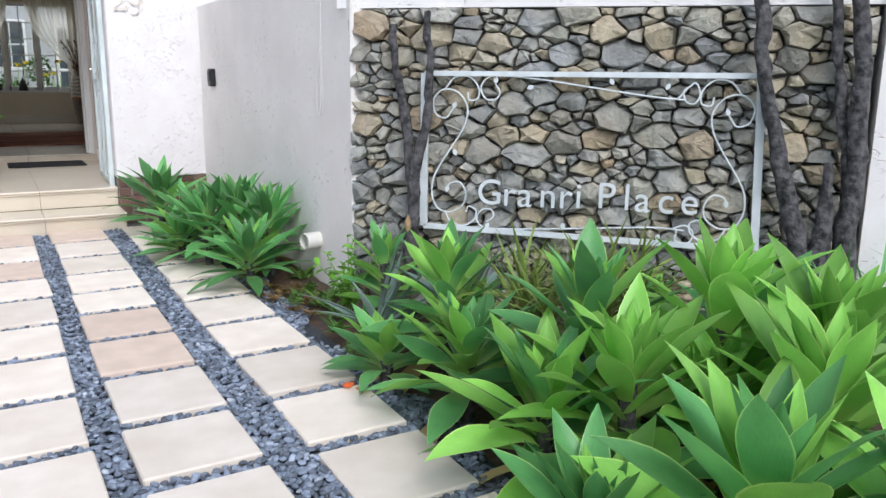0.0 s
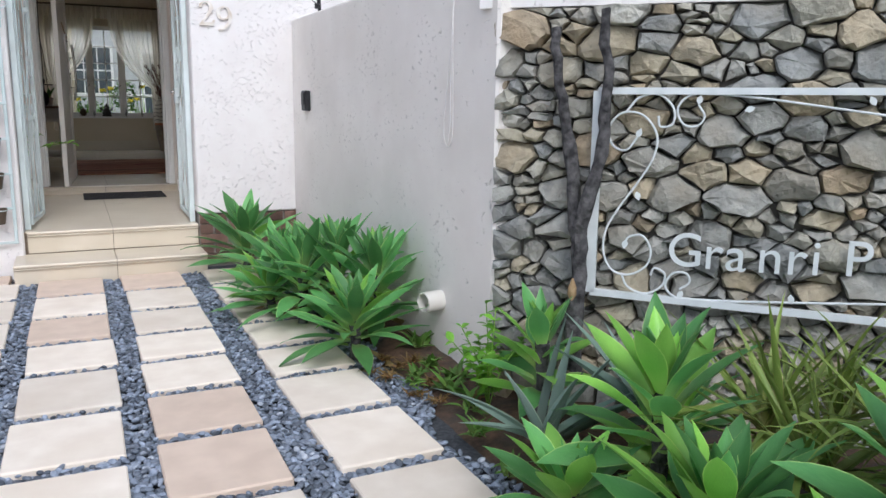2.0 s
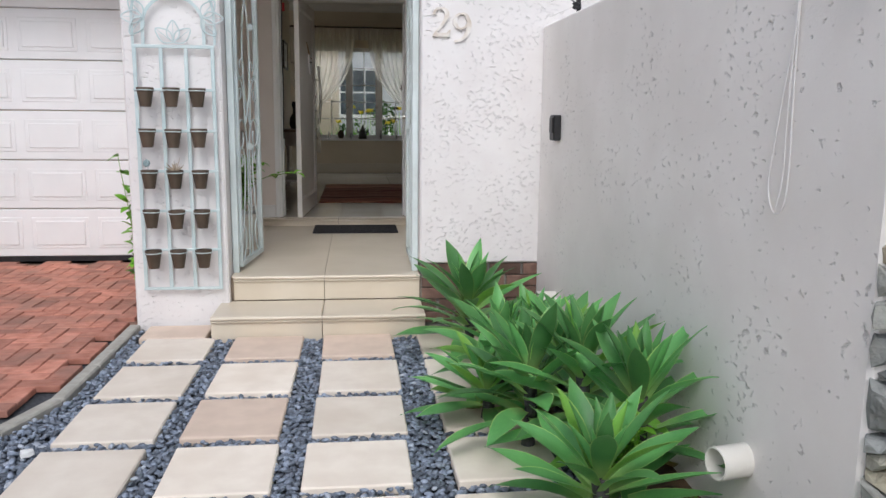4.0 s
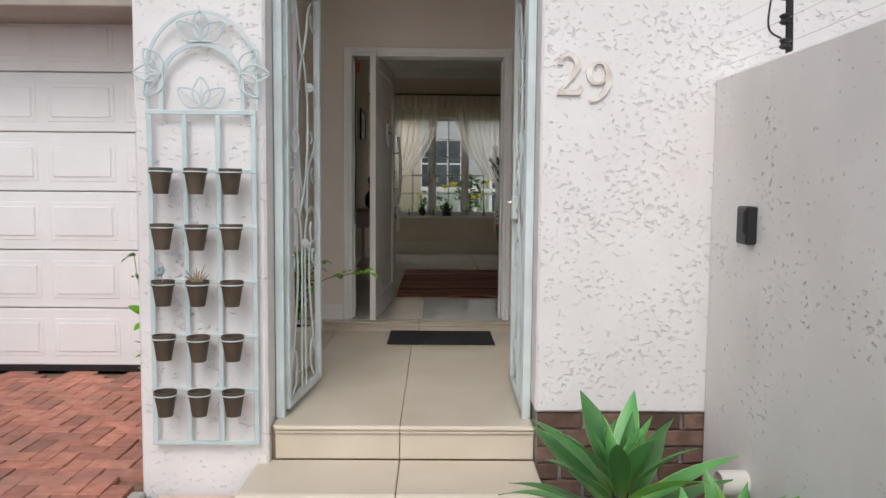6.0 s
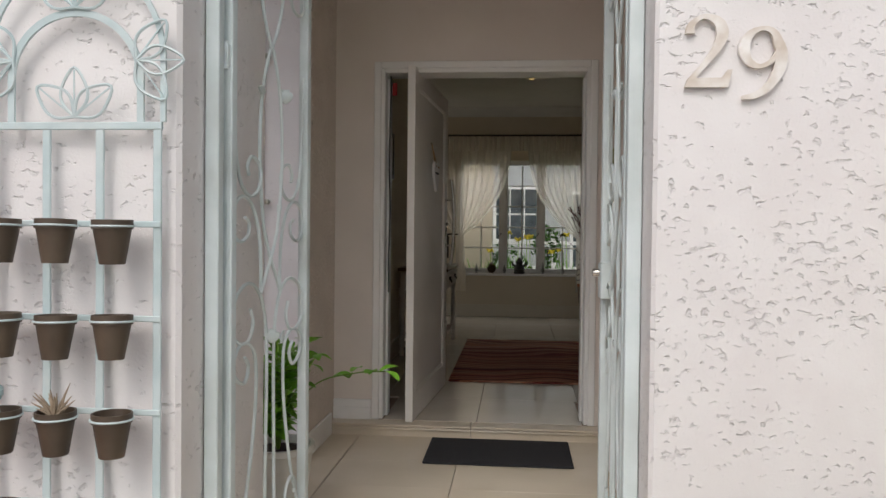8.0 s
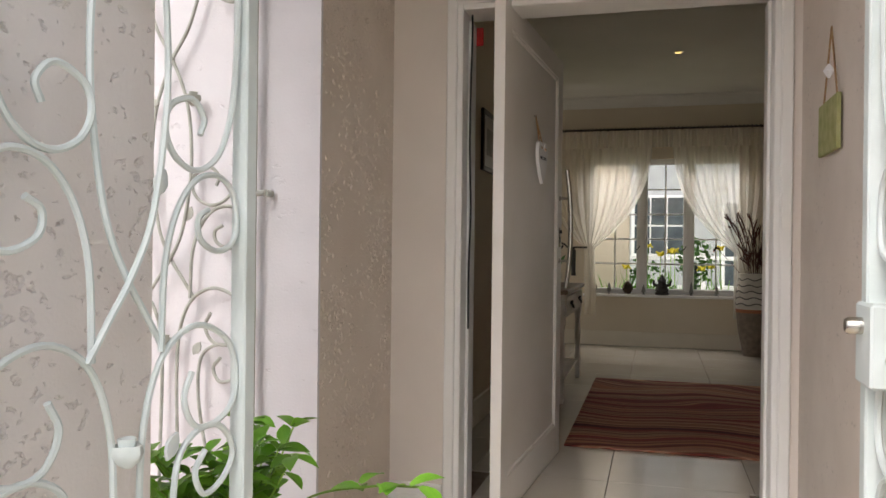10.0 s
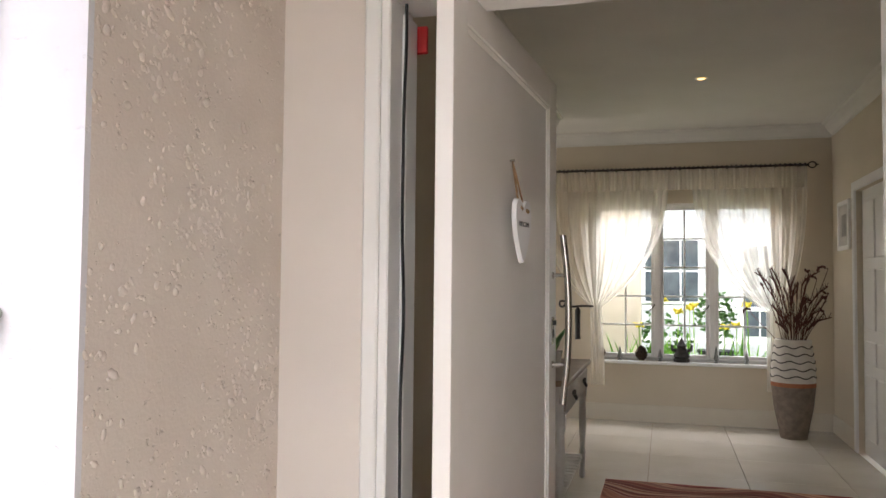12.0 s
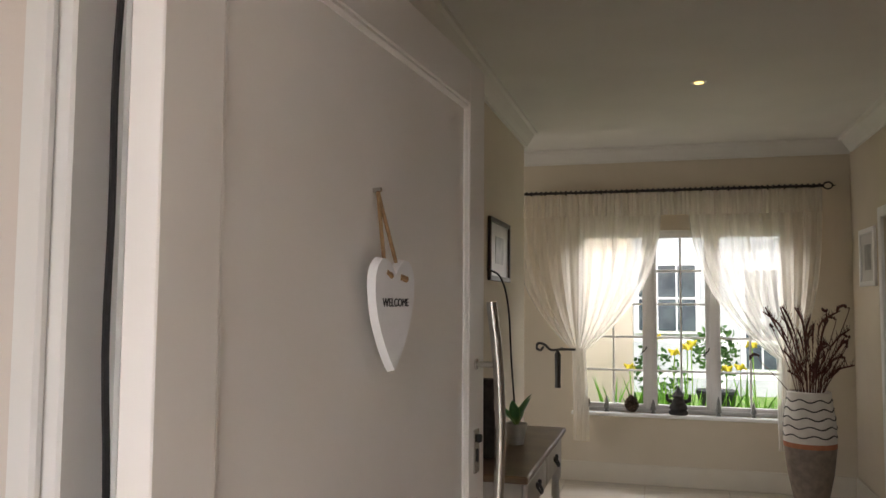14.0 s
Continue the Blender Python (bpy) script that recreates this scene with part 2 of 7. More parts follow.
def smooth_line(points, n=8):
    """A rounded line through points of any dimension (Catmull-Rom)."""
    p = [np.array(q, float) for q in points]
    p = [2 * p[0] - p[1]] + p + [2 * p[-1] - p[-2]]
    out = []
    for i in range(1, len(p) - 2):
        for k in range(n):
            t = k / n
            out.append(0.5 * (2 * p[i] + (p[i + 1] - p[i - 1]) * t + (2 * p[i - 1] - 5 * p[i] + 4 * p[i + 1] - p[i + 2]) * t * t
                              + (3 * p[i] - p[i - 1] - 3 * p[i + 1] + p[i + 2]) * t ** 3))
    out.append(p[-2])
    return [tuple(q) for q in out]


# ---- ground ----
setting("ground", Shape().box(-60, 60, -60, 90, -0.4, -0.06), M_GRIT, "dark grit ground that runs out to the horizon", "ground")

# ---- front of the house ----
FRONT, FLOOR, PORCH = 7.45, 0.36, 0.29
setting("wall_pillar", Shape().box(-0.655, -0.075, FRONT, 8.155, -0.06, 2.86, 0.012), M_WHITE, "white pitted plaster pillar beside the porch opening")
w = Shape()
w.box(1.145, 4.6, FRONT, 7.75, 0.37, 3.3, 0.01)
setting("wall_front", w, M_WHITE, "white pitted plaster front wall above a brick plinth")
setting("wall_porch_right", Shape().box(1.29, 1.49, 7.75, 9.95, -0.06, 3.0).box(1.2, 1.29, 7.75, 7.8, 0.29, 3.0), M_PORCH, "beige pitted plaster side wall of the porch")
w = Shape()
w.box(-0.655, 1.145, FRONT, 7.75, 2.86, 3.3).box(-0.655, -0.355, 7.75, 9.235, 2.86, 3.3)
setting("wall_porch_beam", w, M_WHITE, "white plaster beam over the porch opening")
pier = setting("wall_pier", Shape().box(-0.95, -0.245, 9.25, 9.952, -0.06, 3.0), M_PORCH, "beige pitted plaster pier at the back of the porch")
setting("wall_pier_front", Shape().box(-0.95, -0.245, 9.235, 9.25, -0.06, 2.86), M_PIER_WHITE, "white plaster coat on the front of the pier")
w = Shape()
w.box(-0.245, 0.0, 9.95, 10.15, 0.0, 3.3).box(1.243, 2.15, 9.95, 10.15, 0.0, 3.3).box(0.0, 1.243, 9.95, 10.15, 2.413, 3.3)
setting("wall_entrance", w, M_PORCH_SMOOTH, "smooth beige plaster wall around the front door")
setting("ceiling_porch", Shape().box(-0.355, 1.29, 7.75, 9.95, 3.0, 3.1), M_CEILING, "plain pale porch ceiling", "ceiling")
setting("roof", Shape().box(-0.7, 2.4, 7.4, 9.5, 3.3, 3.5).box(-6, 5.5, 9.5, 16.3, 3.3, 3.5), M_LINTEL, "flat roof slab above the house", "roof")

# ---- garage wall ----
w = Shape()
w.box(-6, -0.95, 9.55, 9.75, 2.72, 3.3).box(-6, -3.6, 9.55, 9.75, -0.06, 2.72)
setting("wall_garage", w, M_WHITE, "white plaster wall above the garage door")
setting("lintel", Shape().box(-3.6, -0.95, 9.12, 9.72, 2.53, 2.72, 0.008), M_LINTEL, "taupe painted overhang along the top of the garage door", "lintel")
garage = tagged(new("garage_door"), "white sectional garage door with embossed panels, closed", "garage door")
garage.location = (0, 9.7, 0)
rows_z = [0.04 + 0.43 * i for i in range(7)]
part("rubber_seal", Shape().box(-3.6, -0.95, 0.0, 0.05, 0.0, 0.045), M_BLACK, garage, "black rubber seal")
for i in range(6):
    section = part("section", Shape().box(-3.6, -0.95, 0.0, 0.05, rows_z[i] + 0.006, rows_z[i + 1] - 0.002, 0.006), M_GARAGE, garage)
    for k in range(4):
        x1 = -1.08 - 0.565 * k
        panel = Shape().box(x1 - 0.485, x1, -0.004, 0.004, rows_z[i] + 0.075, rows_z[i + 1] - 0.075, 0.004)
        panel.box(x1 - 0.455, x1 - 0.03, -0.012, 0.0, rows_z[i] + 0.105, rows_z[i + 1] - 0.105, 0.008)
        part("panel", panel, M_GARAGE, section)

# ---- house, inside ----
w = Shape()
w.box(-0.45, -0.25, 10.15, 14.95, 0.0, 3.3)
setting("wall_hall_left", w, M_ROOM, "cream painted hall wall")
w = Shape()
w.box(2.15, 2.35, 10.15, 14.03, 0.0, 3.3).box(2.15, 2.35, 14.9, 16.0, 0.0, 3.3).box(2.15, 2.35, 14.03, 14.9, 2.4, 3.3)
setting("wall_hall_right", w, M_ROOM, "cream painted hall wall with a door")
WX0, WX1, WZ0, WZ1, WY = 0.045, 1.70, 0.93, 2.42, 15.8
w = Shape()
w.box(-3.2, WX0, WY, 16.0, 0.0, 3.3).box(WX1, 2.15, WY, 16.0, 0.0, 3.3).box(WX0, WX1, WY, 16.0, 0.0, WZ0).box(WX0, WX1, WY, 16.0, WZ1, 3.3)
setting("wall_window", w, M_ROOM, "cream painted end wall with a window")
# the opening in the far wall is invented, to let a fill lamp in
w = Shape()
w.box(-3.4, -3.2, 9.95, 13.6, 0.0, 3.3).box(-3.4, -3.2, 15.0, 16.0, 0.0, 3.3).box(-3.4, -3.2, 13.6, 15.0, 0.0, 0.95).box(-3.4, -3.2, 13.6, 15.0, 2.55, 3.3).box(-3.2, -0.95, 9.97, 10.15, 0.0, 3.3)
setting("wall_far_left", w, M_ROOM, "cream painted wall of the side room with an added, unseen opening")
setting("ceiling", Shape().box(-3.2, 2.15, 10.15, 15.8, 3.1, 3.2), M_CEILING, "plain white ceiling", "ceiling")
setting("floor_base", Shape().box(-3.2, 2.15, 9.86, 15.8, 0.0, 0.35), M_GROUT, "grout bed under the hall tiles", "floor")

# added out of view: closes the drive side and holds back low sky light
setting("wall_drive_side", Shape().box(-3.85, -3.6, -4.5, 9.55, -0.06, 2.2), M_WHITE, "unseen plain white plaster wall added along the far side of the drive")
setting("porch_base", Shape().box(-0.30, 1.29, 7.52, 9.86, -0.06, 0.278), M_GROUT, "concrete bed of the porch", "floor")

# ---- boundary wall ----
setting("wall_boundary", Shape().box(1.92, 2.17, 4.075, FRONT, -0.06, 1.885, 0.012), M_GREY, "grey pitted plaster boundary wall")
BX, BY, UX, UY = 1.964, 4.086, 0.69, -0.724
NX, NY = -0.724, -0.69


def on_stone(s, z, out):
    """A place on the leaning stone wall: s along it, z up, out towards the garden."""
    q = out + max(0.0, 1.65 - z) * 0.04
    return (BX + UX * s + NX * q, BY + UY * s + NY * q, z)



# ---- pavement: bed, pavers ----
def island_material(name, a, b, rough, spread):
    """A pebble surface that differs from piece to piece."""
    m = material(name, a, b, 30, rough, fine=0.15)
    n, l = m.node_tree.nodes, m.node_tree.links
    p = n["Principled BSDF"]
    source = p.inputs["Base Color"].links[0].from_socket
    geo, info = n.new("ShaderNodeNewGeometry"), n.new("ShaderNodeObjectInfo")
    both = n.new("ShaderNodeMath")
    both.operation = "ADD"
    l.new(geo.outputs["Random Per Island"], both.inputs[0])
    l.new(info.outputs["Random"], both.inputs[1])
    part_of = n.new("ShaderNodeMath")
    part_of.operation = "FRACT"
    l.new(both.outputs[0], part_of.inputs[0])
    ramp = n.new("ShaderNodeValToRGB")
    ramp.color_ramp.elements[0].color, ramp.color_ramp.elements[1].color = (0.35, 0.36, 0.38, 1), (1.9, 1.8, 1.7, 1)
    e = ramp.color_ramp.elements.new(0.55)
    e.color = (0.85, 0.88, 0.93, 1)
    e = ramp.color_ramp.elements.new(0.93)
    e.color = (1.35, 1.4, 1.5, 1)
    l.new(part_of.outputs[0], ramp.inputs["Fac"])
    mix = n.new("ShaderNodeMix")
    mix.data_type, mix.blend_type = "RGBA", "MULTIPLY"
    mix.inputs["Factor"].default_value = spread
    l.new(source, mix.inputs["A"])
    l.new(ramp.outputs["Color"], mix.inputs["B"])
    l.new(mix.outputs["Result"], p.inputs["Base Color"])
    return m


M_PEBBLES = island_material("blue_grey_pebbles", (0.145, 0.168, 0.20), (0.28, 0.31, 0.36), 0.5, 1.0)

# pavers lie in four columns; every row is set 0.52 m on from the last
COLUMNS = (-0.505, 0.008, 0.508, 1.068)
PAVER_W = 0.405
FAR_A = [2.31 - 0.53 * k for k in range(13, 0, -1)] + [2.31, 2.84, 3.38, 3.92, 4.45, 5.0, 5.50, 6.03, 6.58, 7.09]
FAR_B = [1.93 - 0.525 * k for k in range(12, 0, -1)] + [1.93, 2.45, 2.95, 3.50, 4.04, 4.55, 5.02, 5.50, 6.03, 6.58, 7.09]
ROWS_BY_COLUMN = (FAR_A, FAR_A, FAR_B, FAR_B)
PAVER_GAP = 0.084


def column_x(c, y):
    """Where a column of pavers begins; the two on the driveway side lean away a little."""
    return COLUMNS[c] - (0.045, 0.04, 0.02, 0.0)[c] * min(1.0, max(0.0, (5.2 - y) / 2.0)) + (0.0, 0.0, 0.03, 0.03)[c] * min(1.0, max(0.0, y - 4.7))


PINK = {(2, 4.04), (2, 4.55), (1, 6.03), (2, 7.09), (1, 7.09)}
pavement = setting("pavement", Shape().box(-3.2, 1.72, -4.5, 7.2, -0.06, -0.045), M_GRIT, "bed of dark grit under pavers and pebbles", "pavement")
rng = random.Random(4)
paver_meshes = {}
for c, rows in enumerate(ROWS_BY_COLUMN):
    for row, far in enumerate(rows):
        length = round((far - rows[row - 1] if row else 0.525) - PAVER_GAP, 3)
        mat = M_PAVER_PINK if (c, far) in PINK else M_PAVER
        key = (length, mat.name)
        if key not in paver_meshes:
            paver_meshes[key] = Shape().box(0, PAVER_W, -length, 0, -0.045, 0.0, 0.006).mesh("paver", mat)
        ob = new("paver", paver_meshes[key])
        ob.parent = pavement
        ob.matrix_basis = pose(column_x(c, far) + rng.uniform(-0.007, 0.007), far + rng.uniform(-0.007, 0.007), rng.uniform(-0.003, 0.003),
                               rng.uniform(-0.3, 0.3), rng.uniform(-0.3, 0.3), rng.uniform(-0.8, 0.8))
ob = part("paver", Shape().box(-0.56, -0.17, 7.115, 7.40, -0.045, -0.004, 0.006), M_PAVER_PINK, pavement)

# ---- brick driveway in herringbone ----
KERB = [(-0.66, 7.42), (-0.655, 6.6), (-0.66, 6.1), (-0.78, 5.72), (-1.15, 5.05), (-2.0, 4.2), (-3.2, 3.6)]


def left_of_kerb(x, y, gap=0.035):
    for (xa, ya), (xb, yb) in zip(KERB, KERB[1:]):
        if yb <= y <= ya:
            return x < xa + (xb - xa) * (ya - y) / (ya - yb) - gap
    return y > 7.42 and x < -0.67


driveway = setting("driveway", Shape().box(-7, -0.67, 7.42, 9.74, -0.059, -0.03).box(-7, -1.2, 4.9, 7.42, -0.059, -0.03), material("brown_sand", (0.20, 0.11, 0.08), (0.28, 0.17, 0.12), 40, 0.95, fine=0.5), "sand bed under a red brick driveway", "driveway")
brick_x = Shape().box(0.003, 0.217, 0.003, 0.107, -0.035, 0.0, 0.004).mesh("brick", M_BRICK)
brick_y = Shape().box(0.003, 0.107, 0.003, 0.217, -0.035, 0.0, 0.004).mesh("brick", M_BRICK)
for j in range(-2, 52):
    for m in range(-30, 30):
        i = -j + 4 * m
        for kind, ci, w2, h2 in ((brick_x, i, 0.22, 0.11), (brick_y, i + 2, 0.11, 0.22)):
            qx, qy = -2.8 + 0.11 * ci, 4.2 + 0.11 * j
            if qx < -2.85 or qy + h2 > 9.70 or not (left_of_kerb(qx + w2, qy) and left_of_kerb(qx + w2, qy + h2)):
                continue
            ob = new("brick", kind)
            ob.parent = driveway
            ob.matrix_basis = pose(qx, qy, rng.uniform(-0.004, 0.002), rng.uniform(-0.6, 0.6), rng.uniform(-0.6, 0.6), rng.uniform(-0.7, 0.7))
for n, ((xa, ya), (xb, yb)) in enumerate(zip(KERB, KERB[1:])):
    length = math.hypot(xb - xa, yb - ya)
    kerb = new("kerb", Shape().box(-0.035, 0.035, -length + 0.004, 0, -0.06, 0.002 if n < 3 else 0.045, 0.008).mesh("kerb", M_CONCRETE))
    kerb.parent = driveway
    kerb.matrix_basis = pose(xa, ya, 0, 0, 0, math.degrees(math.atan2(xa - xb, -(yb - ya))) * -1)

# ---- steps, porch tiles and threshold ----
steps = setting("steps", Shape().box(-0.13, 1.145, 7.12, 7.52, -0.06, 0.105), M_GROUT, "concrete core of the entrance steps", "steps")
for x0, x1 in ((-0.134, 0.521), (0.525, 1.15)):
    part("tread_tile", Shape().box(x0, x1, 7.09, 7.498, 0.107, 0.125, 0.005), M_TILE, steps)
    part("riser_tile", Shape().box(x0, x1, 7.104, 7.118, -0.05, 0.105, 0.002), M_TILE, steps)
    part("nosing", Shape().tube([(x0, 7.088, 0.113), (x1, 7.088, 0.113)], 0.012, 8).tube([(x0, 7.094, 0.093), (x1, 7.094, 0.093)], 0.007, 8), M_TILE, steps)
for x0, x1 in ((-0.055, 0.521), (0.525, 1.146)):
    part("riser_tile", Shape().box(x0, x1, 7.504, 7.518, 0.128, 0.272, 0.002), M_TILE, steps)
    part("nosing", Shape().tube([(x0, 7.493, 0.278), (x1, 7.493, 0.278)], 0.012, 8).tube([(x0, 7.497, 0.258), (x1, 7.497, 0.258)], 0.007, 8), M_TILE, steps)
porch_floor = setting("porch_floor", Shape().box(-0.65, -0.30, 8.16, 9.23, -0.06, 0.279), M_GROUT, "grout bed of the porch tiles", "floor")
for x0, x1 in ((-0.66, -0.07), (-0.066, 0.523), (0.526, 1.288)):
    for y0, y1 in ((7.495, 8.1545), (8.155, 8.9545), (8.955, 9.3595), (9.36, 9.86)):
        if x0 < -0.5 and (y0 < 8.15 or y1 > 9.36):
            x_left = -0.073 if y0 < 8.15 else -0.243
            if y0 < 8.15:
                continue
        else:
            x_left = x0
        part("floor_tile", Shape().box(max(x_left, -0.243 if y1 > 9.36 else x_left), min(x1, 1.143 if y0 < 7.6 else x1), y0, y1, 0.281, PORCH, 0.0015), M_TILE, porch_floor)
threshold = setting("threshold", Shape().box(-0.243, 1.288, 9.86, 9.94, 0.0, 0.30), M_GROUT, "tiled step up to the front door", "step")
for x0, x1 in ((-0.243, 0.563), (0.567, 1.288)):
    part("nosing", Shape().box(x0, x1, 9.825, 9.945, 0.344, FLOOR, 0.006).tube([(x0, 9.84, 0.334), (x1, 9.84, 0.334)], 0.008, 8), M_TILE, threshold)
    part("riser_tile", Shape().box(x0, x1, 9.846, 9.859, 0.29, 0.343), M_TILE, threshold)
floor = setting("floor", Shape().box(0.0, 1.243, 9.945, 10.15, 0.34, 0.352), M_GROUT, "hall floor of large glossy cream tiles", "floor")
tile_room = {}
for ix in range(-6, 3):
    for iy in range(0, 10):
        x0, x1 = 0.592 + 0.63 * ix, 0.592 + 0.63 * (ix + 1)
        y0, y1 = 9.95 + 0.63 * iy, 9.95 + 0.63 * (iy + 1)
        x0, x1, y1 = max(x0, -3.19), min(x1, 2.148), min(y1, 15.798)
        if iy == 0:
            x0, x1 = max(x0, 0.047), min(x1, 1.197)
        if x1 - x0 < 0.03 or y1 - y0 < 0.03:
            continue
        part("floor_tile", Shape().box(x0 + 0.0015, x1 - 0.0015, y0 + 0.0015, y1 - 0.0015, 0.351, FLOOR, 0.001), M_ROOM_TILE, floor)

# ---- brick plinth under the front wall ----
plinth = setting("plinth", Shape().box(1.155, 2.3, 7.48, 7.74, -0.06, 0.37), M_MORTAR, "mortar bed of the dark brick plinth", "plinth")
for row in range(5):
    x = 1.155 - 0.11 * (row % 2)
    while x < 2.0:
        x0, x1 = max(x, 1.155), min(x + 0.215, 2.2)
        part("brick", Shape().box(x0 + 0.004, x1 - 0.004, 7.462 + rng.uniform(-0.004, 0.004), 7.49, -0.03 + row * 0.08, 0.042 + row * 0.08, 0.004), M_PLINTH, plinth)
        x += 0.225

# ---- front door with frame ----
w = Shape()
w.box(0.0, 0.045, 9.95, 10.13, FLOOR, 2.413, 0.004).box(-0.017, 0.024, 9.932, 9.95, FLOOR, 2.43, 0.005).box(0.045, 0.058, 10.04, 10.13, FLOOR, 2.35, 0.003)
w.box(1.198, 1.243, 9.95, 10.13, FLOOR, 2.413, 0.004).box(1.219, 1.26, 9.932, 9.95, FLOOR, 2.43, 0.005).box(1.185, 1.198, 10.04, 10.13, FLOOR, 2.35, 0.003)
w.box(0.045, 1.198, 9.95, 10.13, 2.368, 2.413, 0.004).box(0.024, 1.219, 9.932, 9.95, 2.389, 2.43, 0.005)
setting("door_frame_1", w, M_TRIM, "white painted front door frame", "door frame")
door = thing("front_door", "white panelled pivot front door standing wide open", "door", (0.210, 9.866, 0), -4.1)
for y0, y1 in ((0.0, 0.106), (1.055, 1.17)):
    part("stile", Shape().box(-0.022, 0.022, y0, y1, 0.366, 2.39, 0.002), M_DOOR, door)
for z0, z1 in ((0.366, 0.523), (2.285, 2.39)):
    part("rail", Shape().box(-0.0215, 0.0215, 0.106, 1.055, z0, z1, 0.002), M_DOOR, door)
part("panel", Shape().box(-0.010, 0.010, 0.106, 1.055, 0.523, 2.285), M_DOOR, door)
bead = Shape()
for sx in (-1, 1):
    q = sx * 0.012
    bead.tube([(q, 0.112, 0.529), (q, 0.112, 2.279)], 0.008, 6).tube([(q, 1.049, 0.529), (q, 1.049, 2.279)], 0.008, 6)
    bead.tube([(q, 0.112, 0.529), (q, 1.049, 0.529)], 0.008, 6).tube([(q, 0.112, 2.279), (q, 1.049, 2.279)], 0.008, 6)
part("moulding", bead, M_DOOR, door)
handle = part("pull_handle", Shape().tube(smooth_line([(0.060, 1.105, 1.22), (0.076, 1.105, 1.36), (0.082, 1.105, 1.52), (0.076, 1.105, 1.68), (0.060, 1.105, 1.825)]), 0.0125, 12), M_STEEL, door, "curved brushed steel pull handle")
for z in (1.36, 1.68):
    part("handle_post", Shape().tube([(0.022, 1.105, z), (0.076, 1.105, z)], 0.007, 10).tube([(0.022, 1.105, z), (0.026, 1.105, z)], 0.013, 12), M_STEEL, handle)
lock = part("lock_plate", Shape().box(0.022, 0.026, 1.09, 1.125, 1.43, 1.53, 0.001), M_STEEL, door, "steel lock plate with a key hole")
part("key_hole", Shape().box(0.0262, 0.029, 1.103, 1.112, 1.455, 1.485, 0.001), M_BLACK, lock)
part("key_hole", Shape().box(0.0262, 0.036, 1.100, 1.115, 1.50, 1.518, 0.002), M_BLACK, lock)
seal = []
for i in range(24):
    z = 2.36 - 0.055 * i
    seal.append((0.067 + 0.003 * math.sin(z * 9), 10.0 + 0.003 * math.sin(z * 17), z))
strip = thing("weather_strip", "loose black rubber weather strip hanging along the door frame", "weather strip")
part("strip", Shape().tube(seal, 0.0046, 6), M_BLACK, strip)
red = material("red_plastic", (0.5, 0.02, 0.02), (0.6, 0.03, 0.03), 10, 0.4)
tag = thing("red_tag", "small red plastic catch at the top of the door frame", "catch")
part("plate", Shape().box(0.046, 0.085, 10.131, 10.145, 2.27, 2.345, 0.003), red, tag)

# heart sign on the door
M_HEART = material("white_painted_wood", (0.84, 0.84, 0.85), (0.88, 0.88, 0.89), 10, 0.5, fine=0.1)
M_TWINE = material("brown_twine", (0.28, 0.17, 0.08), (0.40, 0.26, 0.13), 120, 0.95, fine=0.8)
M_INK = material("dark_grey_ink", (0.05, 0.05, 0.055), (0.07, 0.07, 0.075), 20, 0.8)
heart = thing("heart_sign", "white wooden heart sign hanging from brown twine on the door", "sign", (0.292, 10.41, 0.035), -8.0)
half = smooth_line([(0.0, 0.056), (0.018, 0.078), (0.045, 0.086), (0.068, 0.066), (0.074, 0.028), (0.064, -0.022), (0.040, -0.072), (0.012, -0.112), (0.0, -0.124)], 4)
outline = half + [(-p, q) for p, q in half[-2:0:-1]]
hz = 1.785
body = Shape()
n = len(outline)
v = [(-0.002, p, hz + q * 0.9) for p, q in outline] + [(0.012, p * 0.96, hz + q * 0.87) for p, q in outline]
body.add(v, [tuple(reversed(range(n))), tuple(range(n, 2 * n))] + [(i, (i + 1) % n, n + (i + 1) % n, n + i) for i in range(n)])
part("heart", body, M_HEART, heart)
part("twine", Shape().tube([(-0.024, 0.0, 1.975), (0.004, -0.024, 1.838)], 0.0035, 6).tube([(-0.024, 0.0, 1.975), (0.004, 0.026, 1.838)], 0.0035, 6)
     .tube([(0.008, -0.032, 1.838), (0.010, -0.014, 1.832)], 0.006, 6).tube([(0.010, 0.018, 1.832), (0.012, 0.038, 1.828)], 0.006, 6), M_TWINE, heart, "brown twine loop")
part("nail", Shape().tube([(-0.056, 0.0, 1.978), (-0.018, 0.0, 1.98)], 0.004, 8), M_STEEL, heart)


def lettering(name, text, size, extrude, mat, m, parent=None, spacing=1.0, align="CENTER"):
    """Raised letters in the built-in font, turned into a mesh."""
    data = bpy.data.curves.new(name, "FONT")
    data.body, data.size, data.extrude, data.align_x, data.space_character = text, size, extrude, align, spacing
    tmp = new(name, data)
    me = bpy.data.meshes.new_from_object(tmp.evaluated_get(bpy.context.evaluated_depsgraph_get()))
    bpy.data.objects.remove(tmp)
    me.materials.clear()
    me.materials.append(mat)
    ob = new(name, me)
    ob.parent = parent
    ob.matrix_basis = m
    return ob


lettering("lettering", "WELCOME", 0.0195, 0.0006, M_INK, Matrix.Translation((0.0128, 0.0, 1.782)) @ pose(0, 0, 0, 90, 0, 90), heart, 1.0)

# ---- skirtings on the porch ----
w = Shape()
w.box(-0.243, -0.02, 9.93, 9.949, FLOOR, 0.475, 0.004).box(-0.243, -0.02, 9.924, 9.93, FLOOR, 0.43, 0.002)
w.box(-0.244, -0.228, 9.25, 9.84, PORCH, 0.415, 0.004)
